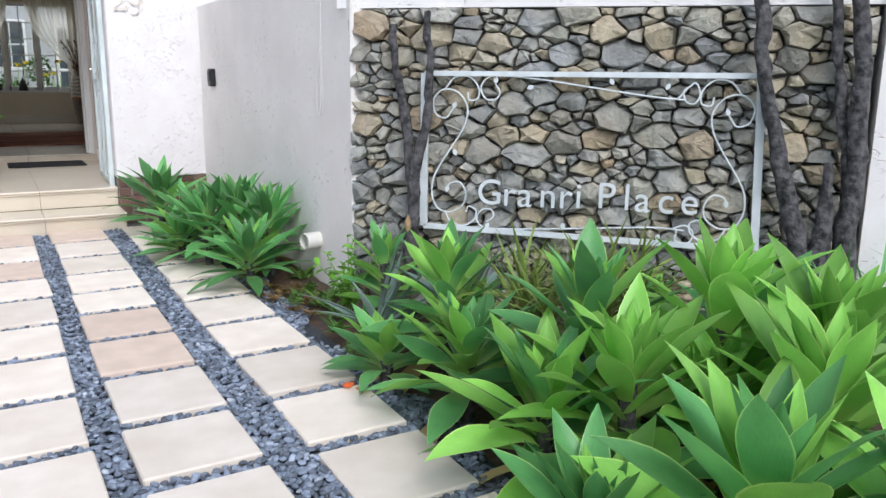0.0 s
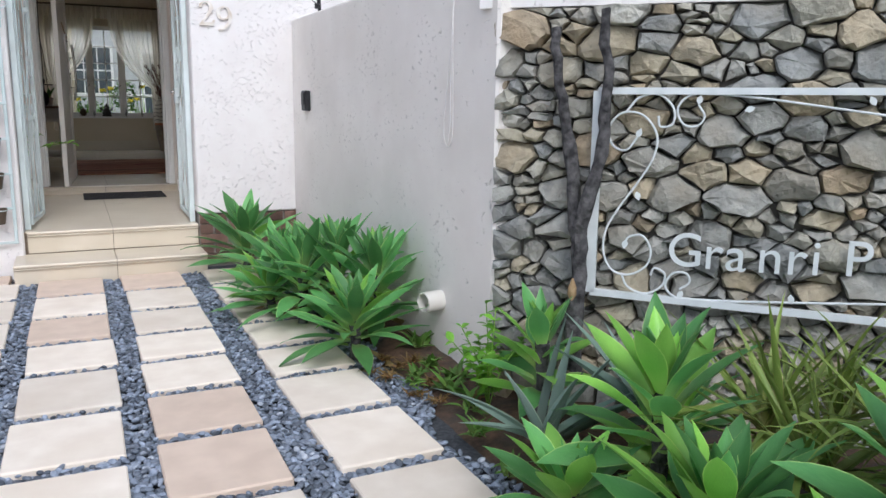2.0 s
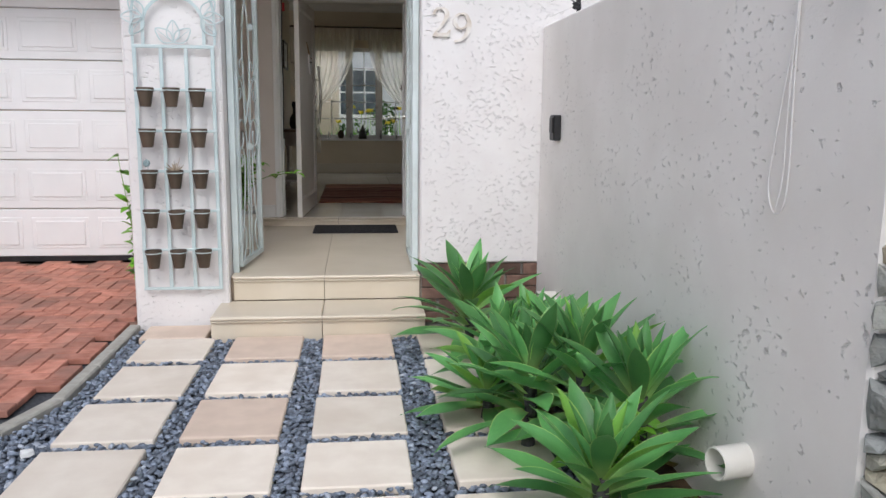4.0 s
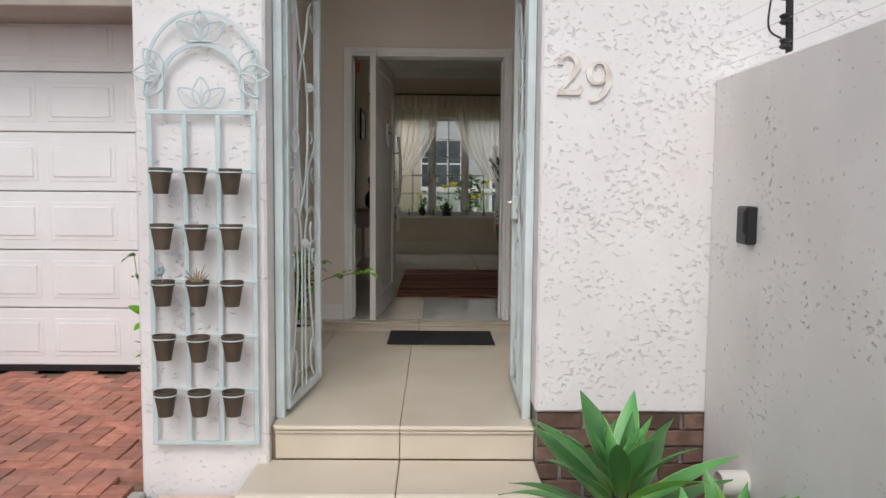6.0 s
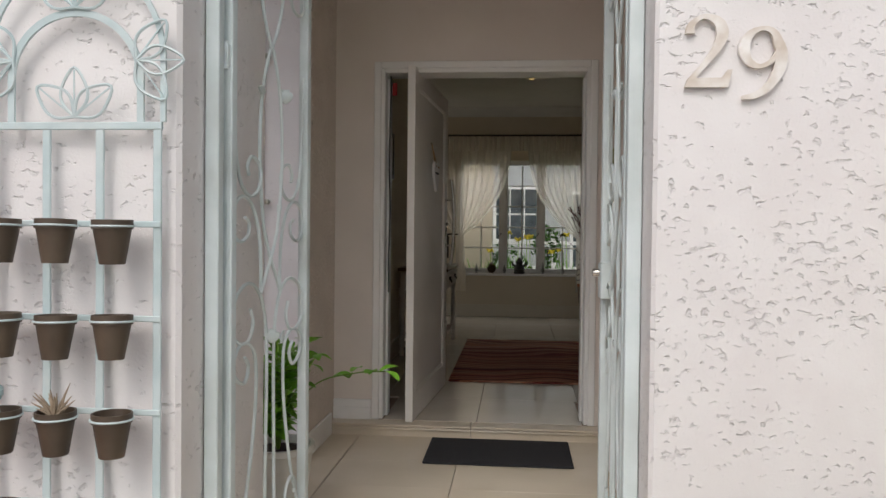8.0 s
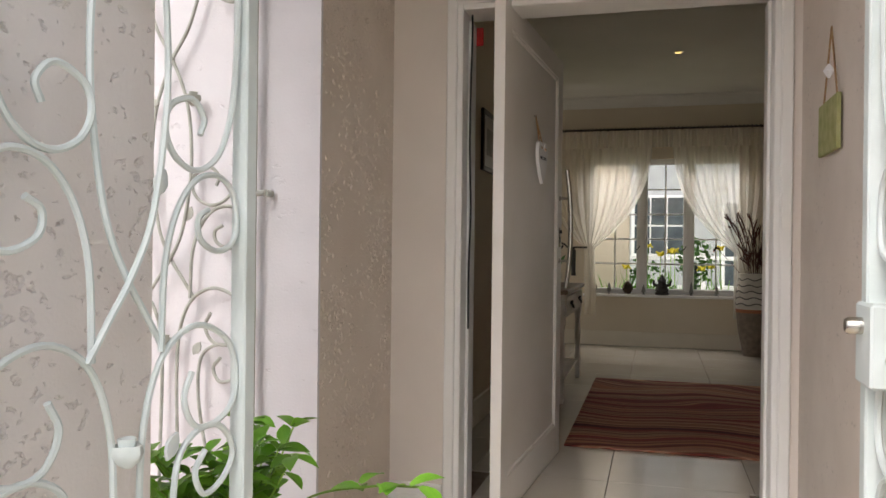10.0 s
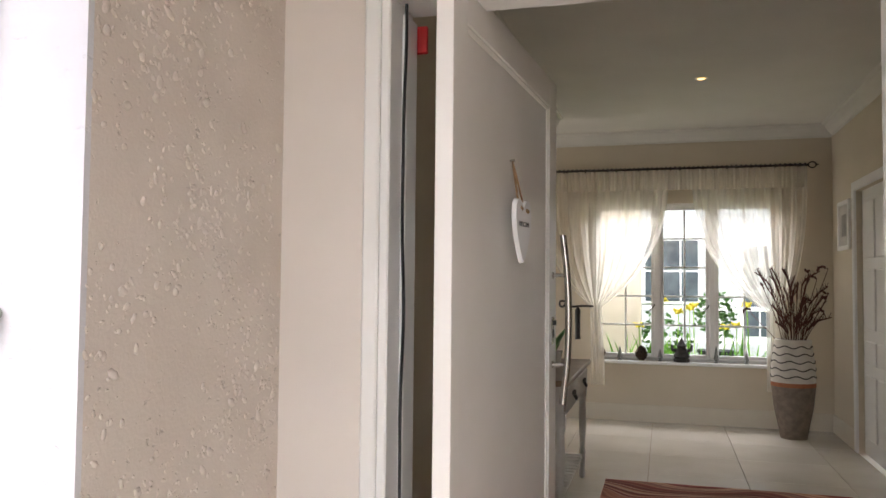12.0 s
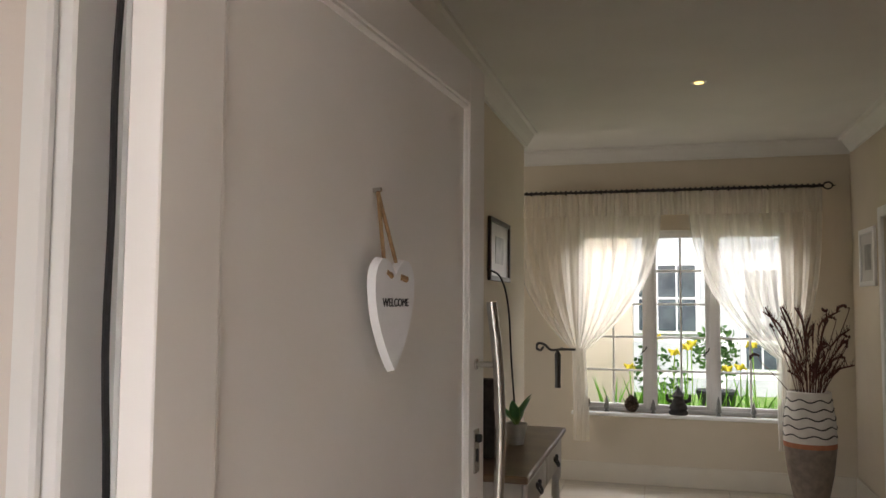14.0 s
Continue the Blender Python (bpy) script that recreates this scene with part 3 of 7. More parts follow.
w.box(1.27, 1.289, 7.81, 9.83, PORCH, 0.415, 0.004)
setting("baseboard_porch", w, M_TRIM, "white moulded skirting on the porch", "baseboard")

doormat = thing("doormat", "charcoal ribbed doormat lying on the porch tiles", "doormat")
part("pad", Shape().box(0.352, 1.105, 9.325, 9.80, PORCH + 0.001, PORCH + 0.013, 0.004), M_MAT, doormat)


# ---- wrought iron gates ----
def rose(shape, x, y, z, r=0.022):
    """A small metal rose: a bud in rings of petals."""
    shape.lathe([(0.006, -0.024), (r * 0.8, -0.014), (r * 1.1, 0.0), (r, 0.012), (r * 0.55, 0.010), (r * 0.62, 0.022), (0.004, 0.018)], (x, y, z), 15, 0.16)


def leaf_plate(shape, x, z, a, length=0.05, y=0.0):
    """A flat pointed metal leaf that starts at x, z and points along the angle a."""
    c, s = math.cos(radians(a)), math.sin(radians(a))
    outline = [(0, 0), (0.25, 0.22), (0.5, 0.30), (0.78, 0.2), (1, 0), (0.78, -0.2), (0.5, -0.30), (0.25, -0.22)]
    v = []
    for dy in (-0.003, 0.003):
        v += [(x + length * (p * c - q * s), y + dy, z + length * (p * s + q * c)) for p, q in outline]
    shape.add(v, [tuple(range(8)), tuple(reversed(range(8, 16)))] + [(i, i + 8, (i + 1) % 8 + 8, (i + 1) % 8) for i in range(8)])


def scroll_gate(parent, width, z0, z1, mat, bar=0.017):
    """The ironwork of one gate leaf in its own plane: x from 0 to width, y 0."""
    frame_bars = (("stile", (0 - bar, 0 + bar, z0, z1)), ("stile", (width - bar, width + bar, z0, z1)),
                  ("rail", (bar, width - bar, z0, z0 + 2 * bar)), ("rail", (bar, width - bar, z1 - 2 * bar, z1)))
    for name, (a, b, c, d) in frame_bars:
        part(name, Shape().box(a, b, -bar, bar, c, d, 0.003), mat, parent)
    mid, k = width / 2, width / 0.59
    lens = [(0.209, 1.245), (0.250, 1.305), (0.295, 1.37), (0.338, 1.46), (0.365, 1.60), (0.372, 1.72), (0.362, 1.85), (0.335, 1.95), (0.295, 2.04)]
    crook = [(0.105, 1.485), (0.132, 1.468), (0.127, 1.432), (0.083, 1.411), (0.042, 1.422), (0.024, 1.455), (0.034, 1.516), (0.078, 1.547), (0.137, 1.536), (0.186, 1.481), (0.215, 1.39), (0.222, 1.245)]
    hook = [(0.130, 1.615), (0.120, 1.645), (0.152, 1.675), (0.205, 1.655), (0.217, 1.613), (0.195, 1.572), (0.150, 1.552), (0.102, 1.565), (0.065, 1.607), (0.038, 1.69), (0.026, 1.83), (0.020, 2.0)]
    cane = [(0.145, 1.20), (0.165, 1.155), (0.138, 1.106), (0.085, 1.098), (0.034, 1.125), (0.021, 1.18), (0.050, 1.248), (0.135, 1.281), (0.215, 1.24), (0.258, 1.14), (0.268, 0.99), (0.262, 0.72), (0.255, z0 + 0.03)]
    low = [(0.108, 1.055), (0.134, 1.02), (0.108, 0.976), (0.052, 0.995), (0.028, 1.04), (0.070, 1.092), (0.140, 1.09), (0.185, 1.03), (0.180, 0.86), (0.120, 0.62), (0.045, 0.45), (0.022, 0.36)]
    foot = [(0.085, 0.51), (0.075, 0.545), (0.110, 0.575), (0.155, 0.545), (0.170, 0.47), (0.130, 0.39), (0.075, z0 + 0.035)]
    top = [(p, q + 0.80) for p, q in crook[:-2]] + [(0.235, 2.14), (0.295, 2.04)]
    for sgn in (-1, 1):
        wave = [(mid + sgn * (mid - p * k), 0.005 * sgn, q) for p, q in smooth_line(lens, 6)]
        part("wave_rod", Shape().tube(wave, 0.0058, 7), mat, parent)
        for curve in (crook, hook, cane, low, foot, top):
            line = [(mid + sgn * (mid - p * k), 0.0, q) for p, q in smooth_line(curve, 5) if q < z1 - 0.02]
            part("scroll", Shape().tube(line, 0.0058, 7), mat, parent)
    for x, z in ((mid - 0.012, 1.10), (mid + 0.085, 1.90)):
        bloom = Shape()
        rose(bloom, x, -0.012, z)
        part("rose", bloom, mat, parent, "small metal rose")
    for x, z, a in ((mid + 0.06, 1.50, 70), (mid + 0.09, 1.06, 60), (mid - 0.05, 1.89, 170)):
        pl = Shape()
        leaf_plate(pl, x, z, a, 0.05)
        part("leaf", pl, mat, parent)


gate_l = thing("gate", "pale blue-green wrought iron gate leaf with scrolls and roses, swung open", "gate", (-0.030, 7.682, 0), 84.0, "pair of entrance gates")
scroll_gate(gate_l, 0.595, 0.315, 2.42, M_METAL)
for z in (0.50, 1.95):
    part("hinge", Shape().tube([(-0.024, 0, z - 0.04), (-0.024, 0, z + 0.04)], 0.010, 8).box(-0.034, -0.004, -0.012, -0.006, z - 0.03, z + 0.03, 0.002), M_METAL, gate_l)
gate_r = thing("gate", "pale blue-green wrought iron gate leaf with a steel lock, swung open", "gate", (1.118, 7.67, 0), 89.5, "pair of entrance gates")
scroll_gate(gate_r, 0.595, 0.315, 2.42, M_METAL)
for z in (0.50, 1.95):
    part("hinge", Shape().tube([(-0.024, 0, z - 0.04), (-0.024, 0, z + 0.04)], 0.010, 8).box(-0.034, -0.004, 0.006, 0.012, z - 0.03, z + 0.03, 0.002), M_METAL, gate_r)
box_l = part("lock_box", Shape().box(0.520, 0.615, -0.02, 0.024, 1.22, 1.345, 0.004), M_METAL, gate_r, "painted lock case")
part("lock_knob", Shape().lathe([(0.013, 0), (0.013, 0.02), (0.010, 0.024)], (0, 0, 0), 12), M_STEEL, box_l).matrix_basis = pose(0.572, 0.024, 1.31, -90)
part("lock_bolt", Shape().tube([(0.612, 0.0, 1.265), (0.650, 0.0, 1.265)], 0.013, 10), M_STEEL, box_l)
posts = thing("gate_post", "pale blue-green square steel gate post against the plaster", "gate post", (-0.05, 7.62, 0), 0, "gate posts")
part("post", Shape().box(-0.02, 0.02, -0.02, 0.02, PORCH, 2.49, 0.003), M_METAL, posts)
copy_thing(posts, pose(1.122, 7.62, 0))

# scroll panel in the side opening of the porch
side = thing("scroll_panel", "weathered green-grey wrought iron scroll panel fixed to the porch pier", "iron panel", (-1.06, 9.195, 0), 0)
scroll_gate(side, 0.60, PORCH, 2.48, M_OLD_METAL, 0.011)
for z in (1.59, 2.3):
    part("bracket", Shape().tube([(0.61, 0.0, z), (0.645, 0.0, z)], 0.009, 8).tube([(0.645, -0.002, z), (0.645, 0.038, z)], 0.012, 10), M_OLD_METAL, side)

# ---- pillar trellis with pots ----
TY = 7.412
trellis = thing("wall_trellis", "pale blue steel trellis with an arch on the pillar", "trellis", (-0.342, TY, 0))
for i, x in enumerate((-0.232, -0.079, 0.067, 0.223)):
    part("upright", Shape().box(x - 0.011, x + 0.011, -0.004, 0.004, 0.233, 1.712, 0.002), M_TRELLIS, trellis)
part("rail", Shape().box(-0.245, 0.236, -0.006, 0.006, 1.702, 1.722, 0.002), M_TRELLIS, trellis)
part("rail", Shape().box(-0.245, 0.236, -0.006, 0.006, 0.224, 0.242, 0.002), M_TRELLIS, trellis)
ROW_Z = (1.457, 1.212, 0.968, 0.724, 0.480)
for z in ROW_Z:
    part("rail", Shape().box(-0.245, 0.236, -0.010, -0.004, z - 0.008, z + 0.008, 0.002), M_TRELLIS, trellis)


def arch(rx, rz, cz, band):
    pts = []
    for i in range(33):
        a = math.pi * i / 32
        pts.append((math.cos(a), math.sin(a)))
    v, f = [], []
    for c, s in pts:
        for q in (0, band):
            for dy in (-0.004, 0.004):
                v.append(((rx - q) * c, dy, cz + (rz - q) * s))
    for i in range(32):
        k = 4 * i
        f += [(k, k + 1, k + 5, k + 4), (k + 2, k + 6, k + 7, k + 3), (k, k + 4, k + 6, k + 2), (k + 1, k + 3, k + 7, k + 5)]
    return Shape().add(v, f)


part("arch", arch(0.245, 0.265, 1.885, 0.014).box(-0.245, -0.231, -0.004, 0.004, 1.722, 1.885).box(0.231, 0.245, -0.004, 0.004, 1.722, 1.885), M_TRELLIS, trellis)
part("arch", arch(0.186, 0.185, 1.83, 0.018).box(-0.186, -0.168, -0.004, 0.004, 1.722, 1.83).box(0.168, 0.186, -0.004, 0.004, 1.722, 1.83), M_TRELLIS, trellis)
for cx, cz, angles in ((0.0, 2.018, (90, 38, 142)), (0.0, 1.735, (90, 38, 142)), (-0.168, 1.88, (180, 128, 232)), (0.168, 1.88, (0, 52, -52))):
    for a in angles:
        lw = 0.128
        c, s = math.cos(radians(a)), math.sin(radians(a))
        loop = [(0, 0), (0.3, 0.26), (0.62, 0.26), (1, 0), (0.62, -0.26), (0.3, -0.26), (0, 0)]
        pts = [(cx + lw * (p * c - q * s), -0.008, cz + lw * (p * s + q * c)) for p, q in smooth_line(loop, 4)]
        vein = [(cx + lw * p * c, -0.008, cz + lw * p * s) for p in (0.0, 0.5, 0.95)]
        part("leaf_motif", Shape().tube(pts, 0.0042, 5).tube(vein, 0.0025, 4), M_TRELLIS, trellis)


def pot(x, z, soil, k):
    p = thing("plant_pot", "brown plastic flower pot hung in a ring on the trellis", "flower pot", (x, TY - 0.068, z), 8 * (k % 3) - 8, "pots on the trellis")
    p.rotation_euler.x = radians(rng.uniform(-3, 1))
    part("body", Shape().lathe([(0.031, -0.100), (0.046, -0.012), (0.050, -0.012), (0.050, 0.012), (0.046, 0.012), (0.044, -0.012)], sides=20), M_POT, p)
    part("soil", Shape().lathe([(0.044, -0.012), (0.040, -0.006), (0.004, -0.003)], sides=14), M_POTSOIL, p)
    ring = [(0.0515 * math.cos(2 * math.pi * i / 24), 0.0515 * math.sin(2 * math.pi * i / 24), -0.004) for i in range(25)]
    part("ring", Shape().tube(ring, 0.003, 5, cap=False).tube([(0, 0.0515, -0.004), (0, 0.064, -0.004)], 0.003, 5), M_TRELLIS, p, "pale blue steel ring")
    return p


dry = material("dry_plant", (0.30, 0.22, 0.15), (0.45, 0.36, 0.26), 40, 0.9)
k = 0
for z in ROW_Z:
    for x in (-0.505, -0.355, -0.205):
        p = pot(x, z + rng.uniform(-0.004, 0.004), True, k)
        if k == 6:
            sprig = Shape().tube([(0, 0, 0), (-0.012, 0, 0.05)], 0.002, 5)
            for q in range(7):
                sprig.lathe([(0.002, -0.012), (0.010, -0.004), (0.009, 0.006), (0.002, 0.012)], (-0.014 + 0.012 * math.cos(q * 0.9), 0.006 * math.sin(q), 0.052 + 0.012 * math.sin(q * 0.9)), 6)
            part("succulent", sprig, material("grey_succulent", (0.28, 0.36, 0.36), (0.40, 0.48, 0.47), 30, 0.7), p, "small blue-grey succulent")
        if k == 7:
            sprig = Shape()
            for q in range(26):
                a, e = rng.uniform(0, 6.28), rng.uniform(0.2, 1.3)
                ln = rng.uniform(0.04, 0.095)
                tip = (ln * math.cos(a) * math.cos(e) + 0.01, 0.6 * ln * math.sin(a) * math.cos(e), 0.01 + ln * math.sin(e) * 0.8)
                sprig.tube([(0.01 * math.cos(a), 0.01 * math.sin(a), 0), tuple(0.6 * c for c in tip), tip], [0.003, 0.003, 0.001], 4)
            part("dry_tuft", sprig, dry, p, "withered brown plant")
        k += 1

# ---- house number ----
M_NUM = material("brushed_pale_metal", (0.62, 0.53, 0.44), (0.86, 0.82, 0.77), 14, 0.4, metal=0.1)
number = thing("house_number", "raised pale metal house number 29 on the plaster", "house number", (0, FRONT, 0))


def stroke(points, x, z, h):
    """A raised pen stroke through (across, up, width) in units of the height h, with its foot at x, z."""
    line = smooth_line(points, 6)
    v = []
    for i, (a, b, wd) in enumerate(line):
        p, q = line[max(i - 1, 0)], line[min(i + 1, len(line) - 1)]
        dx, dz = q[0] - p[0], q[1] - p[1]
        n = math.hypot(dx, dz)
        for side in (-0.5, 0.5):
            for y in (-0.016, -0.004):
                v.append((x + h * (a - dz / n * wd * side), y, z + h * (b + dx / n * wd * side)))
    f = [(0, 1, 3, 2), tuple(4 * len(line) - k for k in (4, 2, 1, 3))]
    for i in range(len(line) - 1):
        k = 4 * i
        f += [(k, k + 4, k + 5, k + 1), (k + 2, k + 3, k + 7, k + 6), (k, k + 2, k + 6, k + 4), (k + 1, k + 5, k + 7, k + 3)]
    return Shape().add(v, f)


two = stroke([(0.07, 0.74, 0.13), (0.08, 0.86, 0.09), (0.25, 0.97, 0.06), (0.44, 0.90, 0.13), (0.50, 0.74, 0.16), (0.43, 0.54, 0.12), (0.25, 0.30, 0.08), (0.06, 0.08, 0.07)], 1.214, 1.806, 0.178)
two.v += [(1.214 + 0.178 * a, y, 1.806 + 0.178 * b) for y in (-0.0165, -0.004) for a, b in ((0.0, 0.0), (0.58, 0.0), (0.64, 0.24), (0.58, 0.24), (0.50, 0.13), (0.05, 0.13))]
k = len(two.v) - 12
two.f += [[k + i for i in range(6)], [k + 11 - i for i in range(6)]] + [[k + i, k + 6 + i, k + 6 + (i + 1) % 6, k + (i + 1) % 6] for i in range(6)]
part("digit", two, M_NUM, number)
nine = stroke([(0.55, 0.72, 0.15), (0.46, 0.92, 0.09), (0.30, 0.97, 0.06), (0.13, 0.88, 0.11), (0.07, 0.70, 0.15), (0.13, 0.52, 0.11), (0.28, 0.45, 0.06), (0.44, 0.52, 0.07), (0.53, 0.64, 0.09)], 1.343, 1.777, 0.176)
tail = stroke([(0.55, 0.74, 0.13), (0.57, 0.60, 0.16), (0.53, 0.38, 0.15), (0.40, 0.17, 0.12), (0.22, 0.05, 0.09), (0.05, 0.02, 0.05)], 1.343, 1.777, 0.176)
nine.add([(a, b - 0.0006, c) for a, b, c in tail.v], tail.f)
part("digit", nine, M_NUM, number)

# ---- fittings on the boundary wall ----
lamp = thing("wall_box", "small black plastic box light on the grey wall", "wall light", (1.92, 6.985, 1.258))
part("case", Shape().box(-0.045, 0.0, -0.050, 0.050, -0.074, 0.074, 0.007), M_BLACK, lamp)
part("front", Shape().box(-0.056, -0.044, -0.050, 0.018, -0.030, 0.058, 0.004), M_BLACK, lamp)
cord = thing("looped_cable", "thin white cable hanging in a loop on the grey wall", "cable")
a = smooth_line([(1.912, 4.485, 1.885), (1.911, 4.49, 1.62), (1.911, 4.54, 1.36), (1.911, 4.575, 1.16), (1.911, 4.565, 1.09), (1.911, 4.53, 1.055), (1.911, 4.49, 1.08), (1.911, 4.475, 1.18), (1.911, 4.483, 1.36), (1.911, 4.487, 1.62), (1.912, 4.482, 1.885)], 6)
b = smooth_line([(1.908, 4.487, 1.70), (1.908, 4.50, 1.36), (1.908, 4.498, 1.17), (1.908, 4.525, 1.065)], 6)
part("cord_loop", Shape().tube(a, 0.0024, 6).tube(b, 0.0022, 6), M_CORD, cord)
pipe = thing("drain_pipe", "short white plastic drain pipe stub in the wall", "pipe", (1.935, 4.60, 0.285), 12)
ring = Shape()
for r0, flip in ((0.052, False), (0.045, True)):
    ring.tube([(-0.125, 0, 0), (0.0, 0, 0)], r0, 20, cap=False)
ring.smooth = True
lip = [(-0.125, 0.0485 * math.cos(2 * math.pi * i / 24), 0.0485 * math.sin(2 * math.pi * i / 24)) for i in range(25)]
ring.tube(lip, 0.0036, 5, cap=False)
part("stub", ring, M_PVC, pipe)
pipe2 = copy_thing(pipe, pose(1.935, 6.95, 0.235, 0, 0, 4))
fence = thing("fence_bracket", "black electric fence bracket with insulators on the wall", "electric fence")
part("post", Shape().tube([(1.98, 6.86, 1.86), (1.955, 6.82, 2.06), (1.93, 6.79, 2.36)], 0.014, 8), M_BLACK, fence)
for i in range(5):
    z = 1.93 + 0.085 * i
    q = (z - 1.86) / 0.5
    c = (1.98 - 0.05 * q, 6.86 - 0.07 * q)
    part("insulator", Shape().lathe([(0.010, -0.02), (0.022, -0.012), (0.014, 0.0), (0.022, 0.012), (0.010, 0.02)], (c[0] - 0.02, c[1] - 0.01, z), 10), M_BLACK, fence)
    part("wire", Shape().tube([(c[0] - 0.02, 7.44, z + 0.01), (c[0] - 0.02, c[1], z), (c[0] - 0.02, 3.9, z + 0.01)], 0.001, 4), M_STEEL, fence)
part("jumper", Shape().tube(smooth_line([(1.95, 6.86, 1.95), (1.93, 6.93, 2.0), (1.94, 6.95, 2.1), (1.93, 6.86, 2.2)]), 0.004, 5), M_BLACK, fence, "black jumper cable")


# ---- dry stone wall, sign and logs ----
STONE_END, STONE_TOP = 2.56, 1.655
w = Shape()


def slab(shape, s0, s1, z0, z1, o0, o1):
    """A block of the leaning wall between two places along it."""
    v = [on_stone(s, z, o) for s in (s0, s1) for o in (o0, o1) for z in (z0, z1)]
    return shape.add(v, [(0, 1, 3, 2), (4, 6, 7, 5), (0, 4, 5, 1), (2, 3, 7, 6), (0, 2, 6, 4), (1, 5, 7, 3)])


stone_wall = setting("wall_stone", slab(Shape(), -0.03, STONE_END, -0.06, STONE_TOP, -0.30, -0.045), M_RENDER_BACK, "dark mortar core of the dry stone wall")
w = Shape()
slab(w, -0.12, STONE_END + 0.02, STONE_TOP, 2.0, -0.28, 0.0)
slab(w, STONE_END + 0.02, 6.5, -0.06, 2.0, -0.28, 0.03)
setting("wall_above_stone", w, M_WHITE, "white plaster wall above the stone panel")


def stone_material():
    m = material("split_stone", (0.235, 0.23, 0.21), (0.38, 0.37, 0.335), 15, 0.88, fine=0.9, fine_scale=38, tint=(0.345, 0.31, 0.255), tint_scale=5, deep_grain=0.02, detail=10)
    n, l = m.node_tree.nodes, m.node_tree.links
    p = n["Principled BSDF"]
    source = p.inputs["Base Color"].links[0].from_socket
    info = n.new("ShaderNodeObjectInfo")
    ramp = n.new("ShaderNodeValToRGB")
    ramp.color_ramp.interpolation = "CONSTANT"
    stops = ((0.0, (0.80, 0.84, 0.88)), (0.2, (1.0, 1.02, 1.02)), (0.38, (1.12, 1.10, 1.0)), (0.52, (1.2, 1.12, 0.92)), (0.64, (0.86, 0.85, 0.80)),
             (0.76, (1.22, 1.09, 0.86)), (0.86, (1.28, 1.28, 1.24)), (0.94, (1.12, 0.94, 0.72)))
    for i, (at, c) in enumerate(stops):
        e = ramp.color_ramp.elements[i] if i < 2 else ramp.color_ramp.elements.new(at)
        e.position, e.color = at, (*c, 1)
    geo = n.new("ShaderNodeNewGeometry")
    both = n.new("ShaderNodeMath")
    both.operation = "ADD"
    l.new(geo.outputs["Random Per Island"], both.inputs[0])
    l.new(info.outputs["Random"], both.inputs[1])
    wrap = n.new("ShaderNodeMath")
    wrap.operation = "FRACT"
    l.new(both.outputs[0], wrap.inputs[0])
    l.new(wrap.outputs[0], ramp.inputs["Fac"])
    mix = n.new("ShaderNodeMix")
    mix.data_type, mix.blend_type = "RGBA", "MULTIPLY"
    mix.inputs["Factor"].default_value = 1.0
    l.new(source, mix.inputs["A"])
    l.new(ramp.outputs["Color"], mix.inputs["B"])
    l.new(mix.outputs["Result"], p.inputs["Base Color"])
    return m


M_STONE = stone_material()
srng = random.Random(11)
seeds = []
tries = 0
while len(seeds) < 560 and tries < 24000:
    tries += 1
    s, z = srng.uniform(-0.02, STONE_END), srng.uniform(0.1, STONE_TOP)
    size = srng.choice((0.022, 0.03, 0.04, 0.055, 0.07, 0.085) if len(seeds) > 75 else (0.10, 0.115, 0.13))
    if all(((s - a) * 0.66) ** 2 + (z - b) ** 2 > (0.5 * (size + c)) ** 2 * 1.05 for a, b, c in seeds):
        seeds.append((s, z, size))


def clip(poly, px, py, nx, ny):
    """Keeps the part of a polygon where (p - (px, py)) . n < 0."""
    out = []
    for i in range(len(poly)):
        a, b = poly[i - 1], poly[i]
        da, db = (a[0] - px) * nx + (a[1] - py) * ny, (b[0] - px) * nx + (b[1] - py) * ny
        if da < 0:
            out.append(a)
        if (da < 0) != (db < 0):
            t = da / (da - db)
            out.append((a[0] + (b[0] - a[0]) * t, a[1] + (b[1] - a[1]) * t))
    return out


